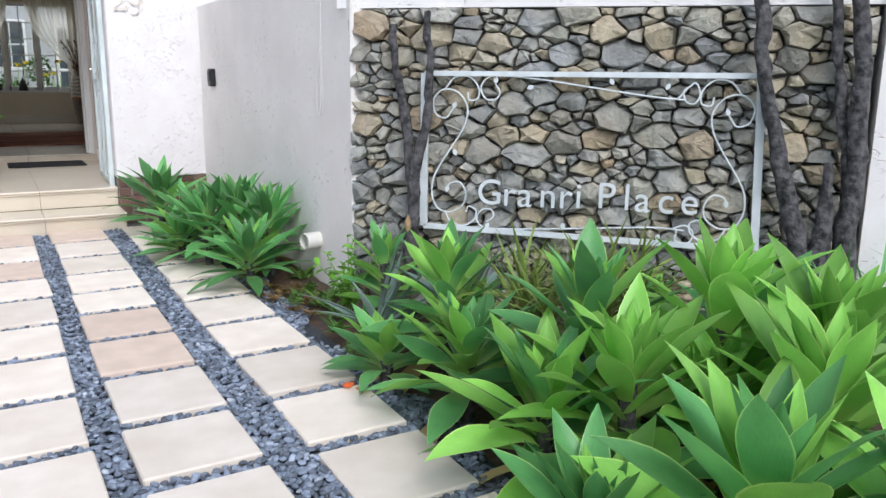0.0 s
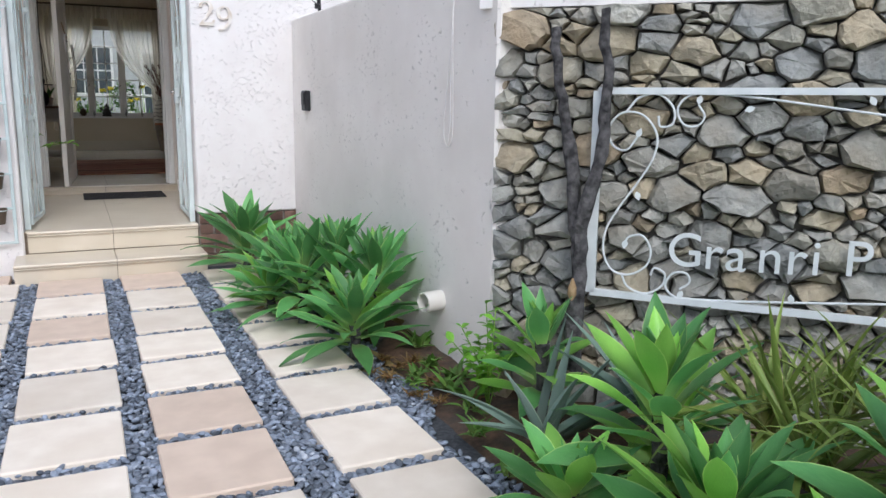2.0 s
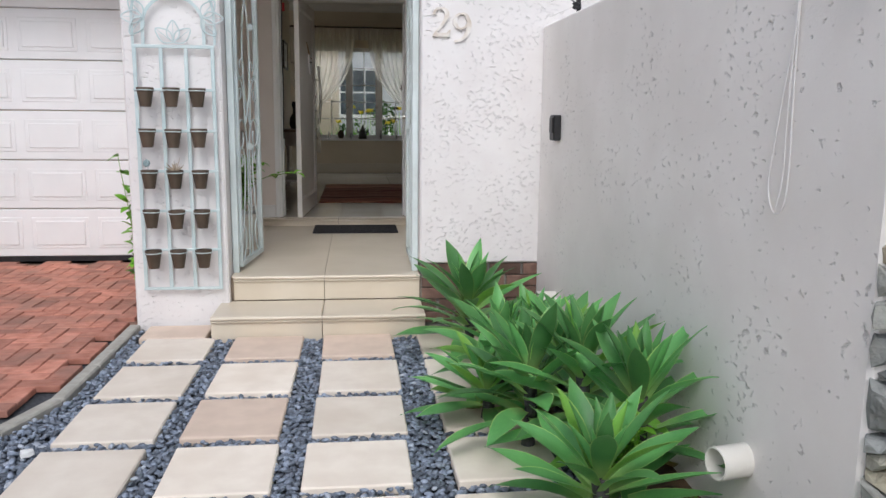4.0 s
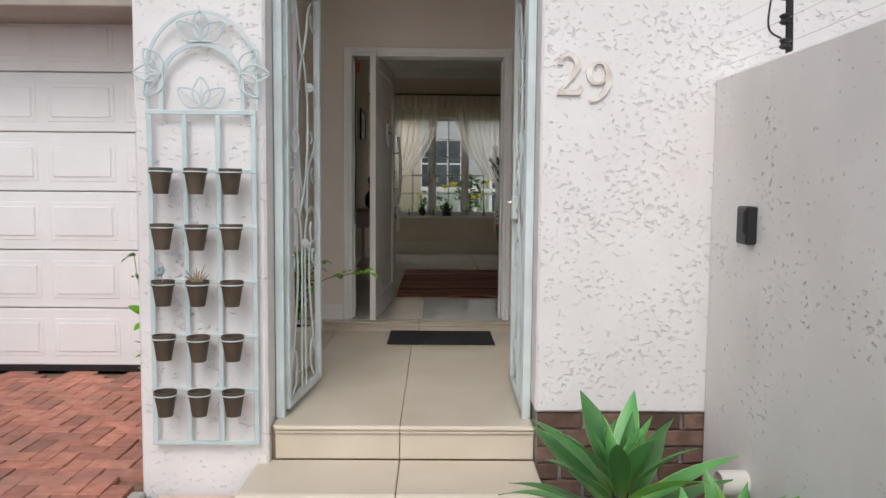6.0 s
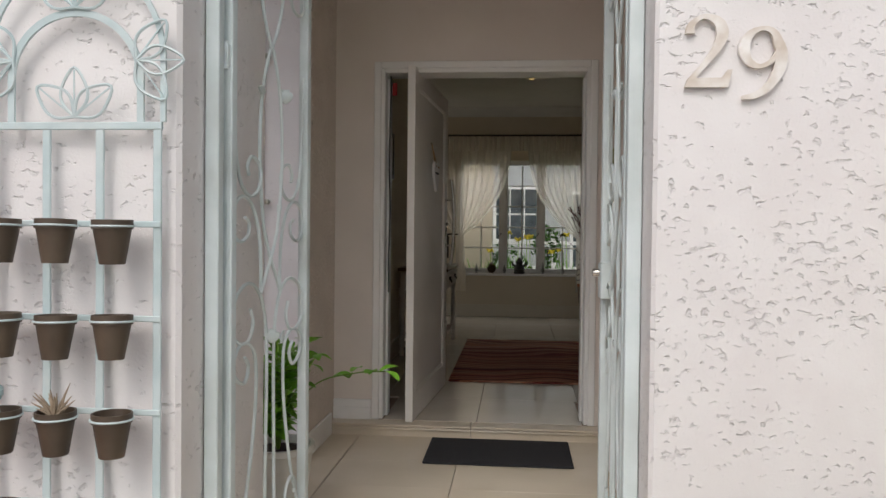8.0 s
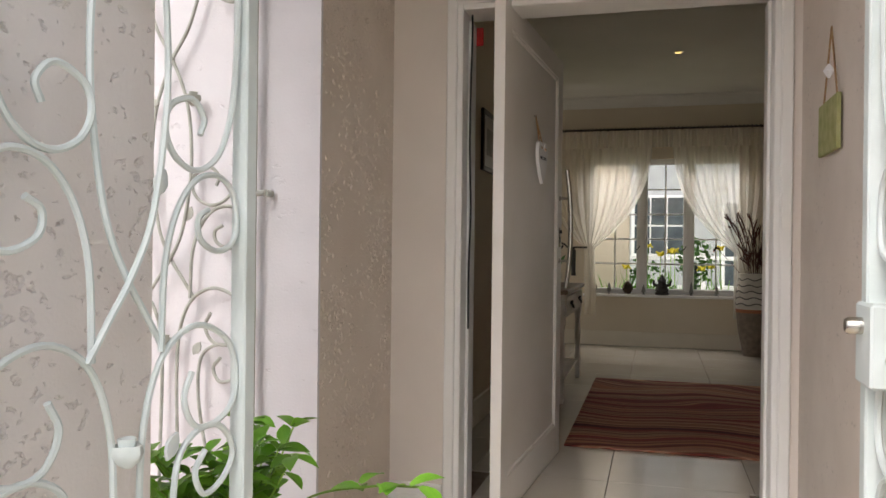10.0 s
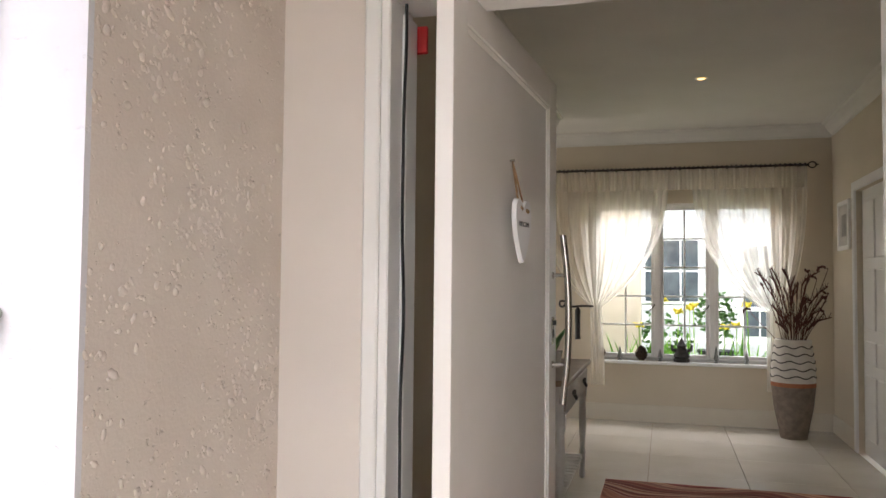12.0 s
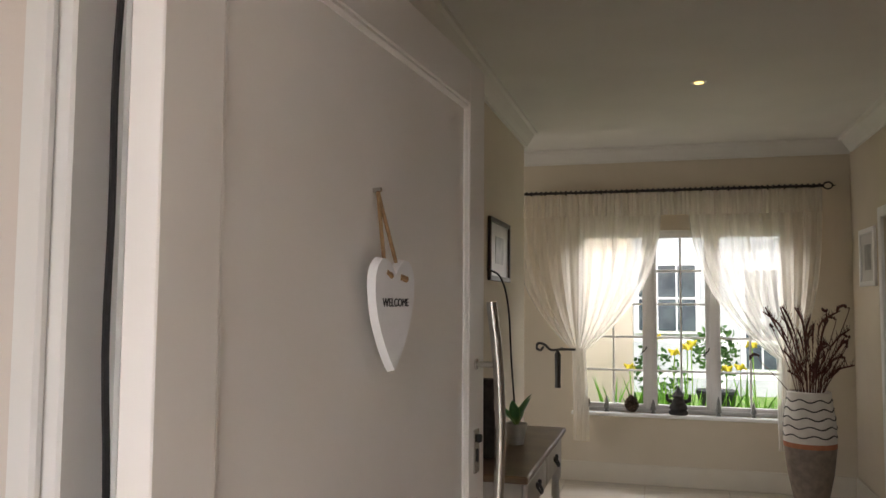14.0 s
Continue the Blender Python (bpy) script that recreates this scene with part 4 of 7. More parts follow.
stone_count, rest = 0, Shape()
for i, (s, z, size) in enumerate(seeds):
    poly = [(0.0, -0.04), (STONE_END, -0.04), (STONE_END, STONE_TOP - 0.004), (-0.055, STONE_TOP - 0.004)]
    for j, (a, b, c) in enumerate(seeds):
        if j == i or abs(a - s) > 0.5 or abs(b - z) > 0.45:
            continue
        dx, dz = (a - s) * 0.66 ** 2 + srng.uniform(-0.012, 0.012), (b - z) + srng.uniform(-0.008, 0.008)
        d = math.hypot(dx, dz)
        t = 0.5 + 0.30 * (size - c) / (size + c)
        poly = clip(poly, s + (a - s) * t, z + (b - z) * t, dx / d, dz / d)
    if len(poly) < 3:
        continue
    cx, cz = sum(p[0] for p in poly) / len(poly), sum(p[1] for p in poly) / len(poly)
    ring = []
    for k in range(len(poly)):
        a, b = poly[k], poly[(k + 1) % len(poly)]
        ring.append(a)
        if math.hypot(a[0] - b[0], a[1] - b[1]) > 0.045:
            q = srng.uniform(0.35, 0.65)
            ring.append((a[0] + (b[0] - a[0]) * q + srng.uniform(-0.007, 0.007), a[1] + (b[1] - a[1]) * q + srng.uniform(-0.007, 0.007)))
    clean = [ring[0]]
    for p in ring[1:]:
        if math.hypot(p[0] - clean[-1][0], p[1] - clean[-1][1]) > 0.012:
            clean.append(p)
    if len(clean) < 3:
        continue
    ring, n = clean, len(clean)
    rad = max(0.03, sum(math.hypot(p[0] - cx, p[1] - cz) for p in ring) / n)
    g = max(0.5, 1 - 0.0036 / rad)
    inner = max(0.6, 1 - 0.005 / rad)
    tilt_s, tilt_z, depth = srng.uniform(-0.42, 0.42), srng.uniform(-0.45, 0.30), srng.uniform(-0.004, 0.036) + 0.10 * min(rad, 0.12)
    v = []
    for p in ring:
        v.append(on_stone(cx + (p[0] - cx) * g, cz + (p[1] - cz) * g, -0.07))
    for p in ring:
        v.append(on_stone(cx + (p[0] - cx) * g, cz + (p[1] - cz) * g, depth - srng.uniform(0.022, 0.040) + (p[0] - cx) * tilt_s * 0.6 + (p[1] - cz) * tilt_z * 0.6))
    for p in ring:
        q = inner * srng.uniform(0.78, 0.97)
        a, b = (p[0] - cx) * q, (p[1] - cz) * q
        v.append(on_stone(cx + a, cz + b, depth + a * tilt_s + b * tilt_z + srng.uniform(-0.012, 0.008)))
    a, b = srng.uniform(-0.4, 0.4) * rad, srng.uniform(-0.4, 0.4) * rad
    v.append(on_stone(cx + a, cz + b, depth + a * tilt_s + b * tilt_z + srng.uniform(0.0, 0.026)))
    f = []
    for k in range(n):
        m = (k + 1) % n
        f += [(k, m, n + m, n + k), (n + k, n + m, 2 * n + m, 2 * n + k), (2 * n + k, 2 * n + m, 3 * n)]
    if stone_count < 520:
        stone_count += 1
        part("stone", Shape().add(v, f), M_STONE, stone_wall)
    else:
        rest.add(v, f)


if stone_count >= 520:
    tagged(part("stones", rest, M_STONE, stone_wall), kind="stuff")


# sign: a metal frame with scrolls and letters
def on_sign(s, z, out=0.075):
    return on_stone(s, z, out)


sign = thing("name_sign", "pale grey metal frame sign with scrolls reading Granri Place", "sign")
CORN = {"tl": (0.415, 1.318), "tr": (2.07, 1.328), "bl": (0.425, 0.511), "br": (2.11, 0.50)}


def bar(a, b, half=0.013):
    (s0, z0), (s1, z1) = a, b
    horizontal = abs(s1 - s0) > abs(z1 - z0)
    v = []
    for s, z in ((s0, z0), (s1, z1)):
        for q in (-half, half):
            for o in (0.06, 0.085):
                v.append(on_stone(s + (0 if horizontal else q), z + (q if horizontal else 0), o))
    return Shape().add(v, [(0, 1, 3, 2), (4, 6, 7, 5), (0, 4, 5, 1), (2, 3, 7, 6), (0, 2, 6, 4), (1, 5, 7, 3)])


for a, b in (("tl", "tr"), ("bl", "br"), ("tl", "bl"), ("tr", "br")):
    part("frame_bar", bar(CORN[a], CORN[b], 0.013 if a[0] == b[0] else 0.019), M_SIGN, sign)


def scroll_work(paths, flip):
    for pts in paths:
        line = [on_sign(2.44 - s if flip else s + 0.075, z) for s, z in pts]
        part("scroll", Shape().tube(line, 0.0048, 6), M_SIGN, sign)


big = smooth_line([(0.50, 1.14), (0.46, 1.09), (0.405, 1.11), (0.39, 1.18), (0.44, 1.235), (0.52, 1.225), (0.575, 1.15), (0.565, 1.06), (0.51, 0.96), (0.445, 0.86), (0.40, 0.77),
                   (0.395, 0.68), (0.43, 0.61), (0.50, 0.595), (0.565, 0.635), (0.58, 0.70), (0.545, 0.755), (0.49, 0.745), (0.475, 0.70)], 6)
topc = smooth_line([(0.45, 1.235), (0.50, 1.295), (0.575, 1.305), (0.63, 1.255), (0.63, 1.195), (0.585, 1.185), (0.575, 1.225)], 6)
topd = smooth_line([(0.72, 1.27), (0.745, 1.225), (0.72, 1.19), (0.67, 1.195), (0.645, 1.25), (0.68, 1.30), (0.76, 1.31), (0.95, 1.295), (1.20, 1.262), (1.50, 1.222), (1.66, 1.21)], 6)
botc = smooth_line([(0.47, 0.60), (0.50, 0.545), (0.57, 0.525), (0.63, 0.56), (0.64, 0.61), (0.60, 0.63), (0.585, 0.60)], 6)
botd = smooth_line([(0.70, 0.555), (0.735, 0.585), (0.72, 0.62), (0.67, 0.615), (0.645, 0.565), (0.68, 0.525), (0.76, 0.52), (1.0, 0.535), (1.3, 0.56), (1.55, 0.58), (1.70, 0.575)], 6)
scroll_work((big, topc, botc), False)
scroll_work((big, topc, botc), True)
scroll_work((topd, botd), False)
scroll_work((smooth_line([(0.68, 1.28), (0.715, 1.25), (0.70, 1.20), (0.66, 1.195), (0.64, 1.24), (0.67, 1.29), (0.74, 1.215)], 6), smooth_line([(0.70, 0.575), (0.70, 0.52), (0.64, 0.515), (0.62, 0.565), (0.66, 0.60), (0.72, 0.58)], 6)), True)
for s, z, a in ((0.50, 1.14, 70), (0.72, 1.27, 80), (0.475, 0.70, 80), (0.51, 0.93, -70), (0.92, 1.262, 200), (1.60, 1.255, 60), (0.71, 0.55, 250), (1.90, 1.14, 110), (1.925, 0.70, 100), (1.10, 0.575, -80), (1.62, 0.55, 250), (1.35, 1.275, 120)):
    c, q = math.cos(radians(a)), math.sin(radians(a))
    lp = [(0, 0), (0.3, 0.28), (0.6, 0.30), (1, 0), (0.6, -0.30), (0.3, -0.28)]
    s += 0.075 if s < 1.2 else 0.04
    v = [on_stone(s + 0.038 * (x * c - y * q), z + 0.038 * (x * q + y * c), o) for o in (0.072, 0.08) for x, y in lp]
    part("leaf", Shape().add(v, [tuple(range(6)), tuple(reversed(range(6, 12)))] + [(k, k + 6, (k + 1) % 6 + 6, (k + 1) % 6) for k in range(6)]), M_SIGN, sign)
face = Matrix(((UX, 0.0, NX, 0), (UY, 0.0, NY, 0), (0.0, 1.0, 0.0, 0), (0, 0, 0, 1)))
letters = (("G", 0.768, 0.648), ("r", 0.872, 0.645), ("a", 0.955, 0.645), ("n", 1.075, 0.648), ("r", 1.165, 0.65), ("i", 1.232, 0.655), ("P", 1.370, 0.662), ("l", 1.474, 0.66), ("a", 1.550, 0.655), ("c", 1.663, 0.655), ("e", 1.775, 0.657))
for ch, s, z in letters:
    x, y, q = on_stone(s + 0.018, z, 0.072)
    lettering("letter", ch, 0.190, 0.004, M_SIGN, Matrix.Translation((x, y, q)) @ face, sign)


# weathered logs standing against the wall
def log(points, radii, label, seed):
    """A knotty trunk through places (s, z, out) along the stone wall."""
    t = thing("wooden_log", label, "log", on_stone(points[0][0], 0, points[0][2]), 0, "weathered logs")
    base = Vector(t.location)
    line = smooth_line([on_stone(s + 0.03, z, out) for s, z, out in points], 7)
    n = len(line)
    r = [np.interp(i / (n - 1), np.linspace(0, 1, len(radii)), radii) for i in range(n)]
    q = random.Random(seed)
    shape = Shape().tube([Vector(p) - base for p in line], r, 14)
    shape.v = [tuple(Vector(p) + noise.noise_vector(Vector(p) * 16 + Vector((seed, 0, 0))) * 0.012 + noise.noise_vector(Vector((p[0] * 60, p[1] * 60, p[2] * 7))) * 0.006 + noise.noise_vector(Vector((seed * 3, 0, (p[2] + base.z) * 5))) * 0.022) for p in shape.v]
    part("trunk", shape, M_LOG, t)
    return t, base


log([(0.35, 0.20, 0.10), (0.34, 0.69, 0.10), (0.295, 0.96, 0.09), (0.248, 1.25, 0.09), (0.19, 1.566, 0.08)], [0.030, 0.029, 0.026, 0.023, 0.019], "thin charred wooden post leaning on the stone wall", 1)
t, base = log([(0.36, 0.20, 0.15), (0.36, 0.48, 0.15), (0.36, 0.77, 0.14), (0.396, 1.04, 0.13), (0.423, 1.32, 0.12), (0.395, 1.62, 0.10)], [0.036, 0.034, 0.030, 0.026, 0.022, 0.018], "charred wooden post with a torn knot beside the sign", 2)
x, y, z = Vector(on_stone(0.375, 0.54, 0.192)) - base
part("torn_knot", Shape().lathe([(0.004, -0.05), (0.020, -0.02), (0.016, 0.012), (0.003, 0.045)], (x, y, z), 8), M_LOG_BREAK, t, "torn pale wood at the knot")
log([(2.30, 0.10, 0.16), (2.263, 0.51, 0.16), (2.193, 0.764, 0.15), (2.124, 1.017, 0.14), (2.066, 1.25, 0.14), (2.017, 1.50, 0.13), (1.983, 1.84, 0.12)], [0.058, 0.048, 0.042, 0.036, 0.034, 0.032, 0.030], "thick grey weathered trunk standing before the stone wall", 3)
log([(2.35, 0.05, 0.18), (2.345, 0.52, 0.18), (2.345, 0.735, 0.17), (2.36, 0.93, 0.16)], [0.056, 0.046, 0.036, 0.018], "broken grey stump before the stone wall", 4)
log([(2.45, 0.05, 0.12), (2.433, 0.85, 0.12), (2.40, 1.045, 0.11), (2.355, 1.37, 0.11), (2.30, 1.84, 0.10)], [0.026, 0.024, 0.023, 0.022, 0.02], "thin grey weathered branch before the stone wall", 5)
log([(2.50, 0.05, 0.16), (2.46, 0.60, 0.16), (2.47, 0.856, 0.15), (2.455, 1.105, 0.14), (2.44, 1.425, 0.14), (2.385, 1.84, 0.13)], [0.056, 0.050, 0.044, 0.040, 0.036, 0.030], "thick knotty grey trunk at the end of the stone wall", 6)


# ---- planting bed ----
bed = Shape()
NXB, NYB = 46, 96
for i in range(NXB + 1):
    for j in range(NYB + 1):
        x, y = 1.50 + 3.4 * i / NXB, -4.0 + 11.45 * j / NYB
        rise = min(1.0, max(0.0, (x - 1.55) / 0.35))
        bed.v.append((x, y, -0.058 + rise * 0.075 + 0.018 * rise * noise.noise(Vector((x * 5, y * 5, 0)))))
bed.f = [(i * (NYB + 1) + j, (i + 1) * (NYB + 1) + j, (i + 1) * (NYB + 1) + j + 1, i * (NYB + 1) + j + 1) for i in range(NXB) for j in range(NYB)]
bed.smooth = True
setting("soil", bed, M_SOIL, "red-brown soil of the planting bed", "soil")


# ---- agaves ----
def leaf_material(name, dark, light, rim, rough=0.42, speck=False):
    m = bpy.data.materials.new(name)
    m.use_nodes = True
    n, l = m.node_tree.nodes, m.node_tree.links
    p = n["Principled BSDF"]
    p.inputs["Roughness"].default_value = rough
    p.inputs["Specular IOR Level"].default_value = 0.35
    uv = n.new("ShaderNodeTexCoord")
    sep = n.new("ShaderNodeSeparateXYZ")
    l.new(uv.outputs["UV"], sep.inputs[0])
    streak = n.new("ShaderNodeTexNoise")
    streak.inputs["Scale"].default_value, streak.inputs["Detail"].default_value = 6.0, 5
    warp = n.new("ShaderNodeMapping")
    warp.inputs["Scale"].default_value = (40, 3.0, 1)
    l.new(uv.outputs["Object"], warp.inputs["Vector"])
    l.new(warp.outputs[0], streak.inputs["Vector"])
    base = n.new("ShaderNodeMix")
    base.data_type = "RGBA"
    base.inputs["A"].default_value, base.inputs["B"].default_value = (*dark, 1), (*light, 1)
    blotch = n.new("ShaderNodeTexNoise")
    blotch.inputs["Scale"].default_value = 7.0
    geo = n.new("ShaderNodeNewGeometry")
    l.new(geo.outputs["Position"], blotch.inputs["Vector"])
    both = n.new("ShaderNodeMath")
    both.operation = "MULTIPLY_ADD"
    both.inputs[1].default_value = 0.5
    l.new(streak.outputs["Fac"], both.inputs[0])
    half = n.new("ShaderNodeMath")
    half.operation = "MULTIPLY"
    half.inputs[1].default_value = 0.6
    l.new(blotch.outputs["Fac"], half.inputs[0])
    l.new(half.outputs[0], both.inputs[2])
    l.new(both.outputs[0], base.inputs["Factor"])
    edge = n.new("ShaderNodeMath")
    edge.operation = "SUBTRACT"
    edge.inputs[1].default_value = 0.5
    l.new(sep.outputs["X"], edge.inputs[0])
    far = n.new("ShaderNodeMath")
    far.operation = "ABSOLUTE"
    l.new(edge.outputs[0], far.inputs[0])
    near = n.new("ShaderNodeMapRange")
    near.inputs["From Min"].default_value, near.inputs["From Max"].default_value = 0.455, 0.5
    near.inputs["To Max"].default_value = 0.75
    l.new(far.outputs[0], near.inputs["Value"])
    mix = n.new("ShaderNodeMix")
    mix.data_type = "RGBA"
    l.new(near.outputs[0], mix.inputs["Factor"])
    l.new(base.outputs["Result"], mix.inputs["A"])
    mix.inputs["B"].default_value = (*rim, 1)
    foot = n.new("ShaderNodeMapRange")
    foot.inputs["From Min"].default_value, foot.inputs["From Max"].default_value = 0.0, 0.35
    foot.inputs["To Min"].default_value, foot.inputs["To Max"].default_value = 0.55, 0.0
    l.new(sep.outputs["Y"], foot.inputs["Value"])
    pale = n.new("ShaderNodeMix")
    pale.data_type = "RGBA"
    l.new(foot.outputs[0], pale.inputs["Factor"])
    l.new(mix.outputs["Result"], pale.inputs["A"])
    pale.inputs["B"].default_value = (*rim, 1)
    info = n.new("ShaderNodeObjectInfo")
    span = n.new("ShaderNodeMapRange")
    span.inputs["To Min"].default_value, span.inputs["To Max"].default_value = 0.6, 1.45
    l.new(info.outputs["Random"], span.inputs["Value"])
    shade = n.new("ShaderNodeHueSaturation")
    l.new(span.outputs[0], shade.inputs["Value"])
    l.new(pale.outputs["Result"], shade.inputs["Color"])
    l.new(shade.outputs["Color"], p.inputs["Base Color"])
    relief = n.new("ShaderNodeBump")
    relief.inputs["Strength"].default_value, relief.inputs["Distance"].default_value = 0.12, 0.003
    l.new(streak.outputs["Fac"], relief.inputs["Height"])
    l.new(relief.outputs["Normal"], p.inputs["Normal"])
    glow = n.new("ShaderNodeBsdfTranslucent")
    l.new(shade.outputs["Color"], glow.inputs["Color"])
    blend = n.new("ShaderNodeMixShader")
    blend.inputs["Fac"].default_value = 0.24
    l.new(p.outputs[0], blend.inputs[1])
    l.new(glow.outputs[0], blend.inputs[2])
    l.new(blend.outputs[0], n["Material Output"].inputs["Surface"])
    return m


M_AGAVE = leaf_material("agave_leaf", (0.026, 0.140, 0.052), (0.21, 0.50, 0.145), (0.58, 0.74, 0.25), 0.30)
# lighter copy of the agave leaf: sunlight is put into its yellow-green
M_AGAVE_SUNLIT = leaf_material("sunlit_agave_leaf", (0.09, 0.30, 0.045), (0.36, 0.66, 0.12), (0.64, 0.78, 0.25), 0.30)
M_AGAVE_DRY = leaf_material("withered_leaf", (0.30, 0.22, 0.08), (0.52, 0.42, 0.18), (0.50, 0.36, 0.14), 0.8)
M_AGAVE_BLUE = leaf_material("grey_agave_leaf", (0.12, 0.19, 0.15), (0.22, 0.30, 0.25), (0.30, 0.34, 0.24))
M_GRASSY = leaf_material("narrow_aloe_leaf", (0.10, 0.19, 0.03), (0.26, 0.32, 0.08), (0.42, 0.30, 0.12))


def blade(length, width, bend, fold, mat, belly=0.55, nl=9, nw=4, wave=0.0):
    """One leaf from the origin along +y: pointed, channelled, bent up then out."""
    v, uv, f = [], [], []
    y = z = 0.0
    for i in range(nl + 1):
        t = i / nl
        a = -bend * (t - 0.25)
        if i:
            y += length / nl * math.cos(a)
            z += length / nl * math.sin(a)
        if t < belly:
            wd = 0.42 + 0.58 * math.sin(t / belly * math.pi / 2) ** 1.3
        else:
            q = (t - belly) / (1 - belly)
            wd = max(0.012, (1 - q ** 1.7) ** 1.05)
        for k in range(nw + 1):
            u = 2 * k / nw - 1
            lift = fold * abs(u) ** 1.6 * wd * width + wave * math.sin(t * 9 + u) * width * 0.1
            v.append((u * wd * width / 2, y - lift * math.sin(a) * 0.4, z + lift * math.cos(a)))
            uv.append((k / nw, t))
    for i in range(nl):
        for k in range(nw):
            a = i * (nw + 1) + k
            f.append((a, a + 1, a + nw + 2, a + nw + 1))
    me = bpy.data.meshes.new("leaf")
    me.from_pydata(v, [], f)
    layer = me.uv_layers.new(name="UVMap")
    layer.data.foreach_set("uv", [c for loop in me.loops for c in uv[loop.vertex_index]])
    me.polygons.foreach_set("use_smooth", [True] * len(me.polygons))
    me.materials.append(mat)
    return me


LEAVES = {}
for key, mat in (("green", M_AGAVE), ("pale", M_AGAVE_SUNLIT), ("dry", M_AGAVE_DRY)):
    LEAVES[key] = {"in": [blade(0.85, 0.25, b, 0.22, mat, 0.5) for b in (0.0, 0.12, 0.25)],
                   "mid": [blade(1.0, 0.30, b, 0.13, mat, 0.52, wave=0.15) for b in (0.15, 0.3, 0.5)],
                   "out": [blade(1.0, 0.30, b, 0.10, mat, 0.52, wave=0.25) for b in (0.3, 0.6, 0.9)]}


def agave(x, y, z, size, tone, seed, count=27, dry_leaves=1, lean=(0, 0)):
    """A spineless agave: a rosette of broad pointed leaves on a short stem."""
    q = random.Random(seed)
    word = "bright yellow-green" if tone == "pale" else "deep green"
    p = thing("agave_plant", word + " soft-leaved agave rosette growing in the bed", "agave", (x, y, 0), 0, "agaves in the bed")
    part("stem", Shape().tube([(0, 0, -0.02), (0.01, 0, z * 0.5), (0, 0, z - 0.01)], [0.03, 0.026, 0.03], 8), M_LOG, p, "short dark stem")
    turn = q.uniform(0, 360)
    for i in range(count):
        t = i / (count - 1)
        az = turn + 137.5 * i + q.uniform(-9, 9)
        lift = 86 - 88 * t ** 1.05 + q.uniform(-7, 7)
        ln = size * (0.62 + 0.42 * math.sin(min(1.0, t * 1.5) * math.pi / 2)) * q.uniform(0.88, 1.1)
        which = "in" if t < 0.28 else ("mid" if t < 0.7 else "out")
        # rosettes near the path mix in more light-coloured leaves, to look brighter lit
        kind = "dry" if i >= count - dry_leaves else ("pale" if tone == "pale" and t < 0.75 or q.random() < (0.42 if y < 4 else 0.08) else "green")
        if kind == "dry":
            lift -= 25
        ob = new("leaf", LEAVES[kind][which][q.randrange(3)])
        ob.parent = p
        base = 0.012 + 0.018 * t
        a = radians(az)
        ob.matrix_basis = pose(-base * math.sin(a), base * math.cos(a), z * (1 - 0.72 * max(0.0, t - 0.3) / 0.7), 0, 0, az) @ pose(0, 0, 0, lift, q.uniform(-14, 14), 0) @ Matrix.Diagonal((ln * q.uniform(0.85, 1.1) * (0.82 if y > 4 else 1.0), ln, ln, 1))
    p.rotation_euler = (radians(lean[0]), radians(lean[1]), 0)
    return p


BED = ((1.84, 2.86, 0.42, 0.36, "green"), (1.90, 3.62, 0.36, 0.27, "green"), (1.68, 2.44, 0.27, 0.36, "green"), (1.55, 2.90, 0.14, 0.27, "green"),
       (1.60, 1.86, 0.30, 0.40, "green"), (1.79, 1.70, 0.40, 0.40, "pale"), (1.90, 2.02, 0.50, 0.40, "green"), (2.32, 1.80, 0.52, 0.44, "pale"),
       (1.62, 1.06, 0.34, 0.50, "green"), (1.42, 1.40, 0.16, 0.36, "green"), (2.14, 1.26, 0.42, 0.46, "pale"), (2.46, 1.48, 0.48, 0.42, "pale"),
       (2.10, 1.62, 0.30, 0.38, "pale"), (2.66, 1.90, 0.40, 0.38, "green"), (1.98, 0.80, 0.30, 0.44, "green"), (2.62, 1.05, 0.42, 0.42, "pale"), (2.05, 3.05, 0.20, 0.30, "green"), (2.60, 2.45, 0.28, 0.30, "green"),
       (1.36, 6.70, 0.30, 0.42, "green"), (1.42, 5.40, 0.32, 0.38, "green"), (1.60, 5.28, 0.40, 0.38, "green"), (1.72, 4.98, 0.36, 0.38, "green"),
       (1.50, 4.72, 0.20, 0.36, "green"), (1.42, 6.02, 0.26, 0.34, "green"), (1.66, 5.80, 0.30, 0.32, "green"), (1.30, 5.70, 0.14, 0.32, "green"), (1.68, 6.45, 0.20, 0.30, "green"))
for i, (x, y, z, size, tone) in enumerate(BED):
    agave(x, y, z, size, tone, 100 + i, 38 if size > 0.3 else 28, 2 if i in (7, 12, 6, 21) else 1)


def long_leaf_plant(name, label, category, x, y, z, count, length, width, mat, seed, up=(25, 85), bends=(0.2, 0.5, 0.9), group=""):
    """A tuft of narrow leaves, each an object of its own."""
    q = random.Random(seed)
    meshes = [blade(1.0, width, b, 0.3, mat, 0.25, 10, 2) for b in bends]
    p = thing(name, label, category, (x, y, 0), 0, group)
    for i in range(count):
        ob = new("leaf", meshes[q.randrange(len(meshes))])
        ob.parent = p
        ln = length * q.uniform(0.6, 1.1)
        ob.matrix_basis = pose(q.uniform(-0.03, 0.03), q.uniform(-0.03, 0.03), z, 0, 0, q.uniform(0, 360)) @ pose(0, 0, 0, q.uniform(*up), q.uniform(-20, 20), 0) @ Matrix.Diagonal((ln, ln, ln, 1))
    return p


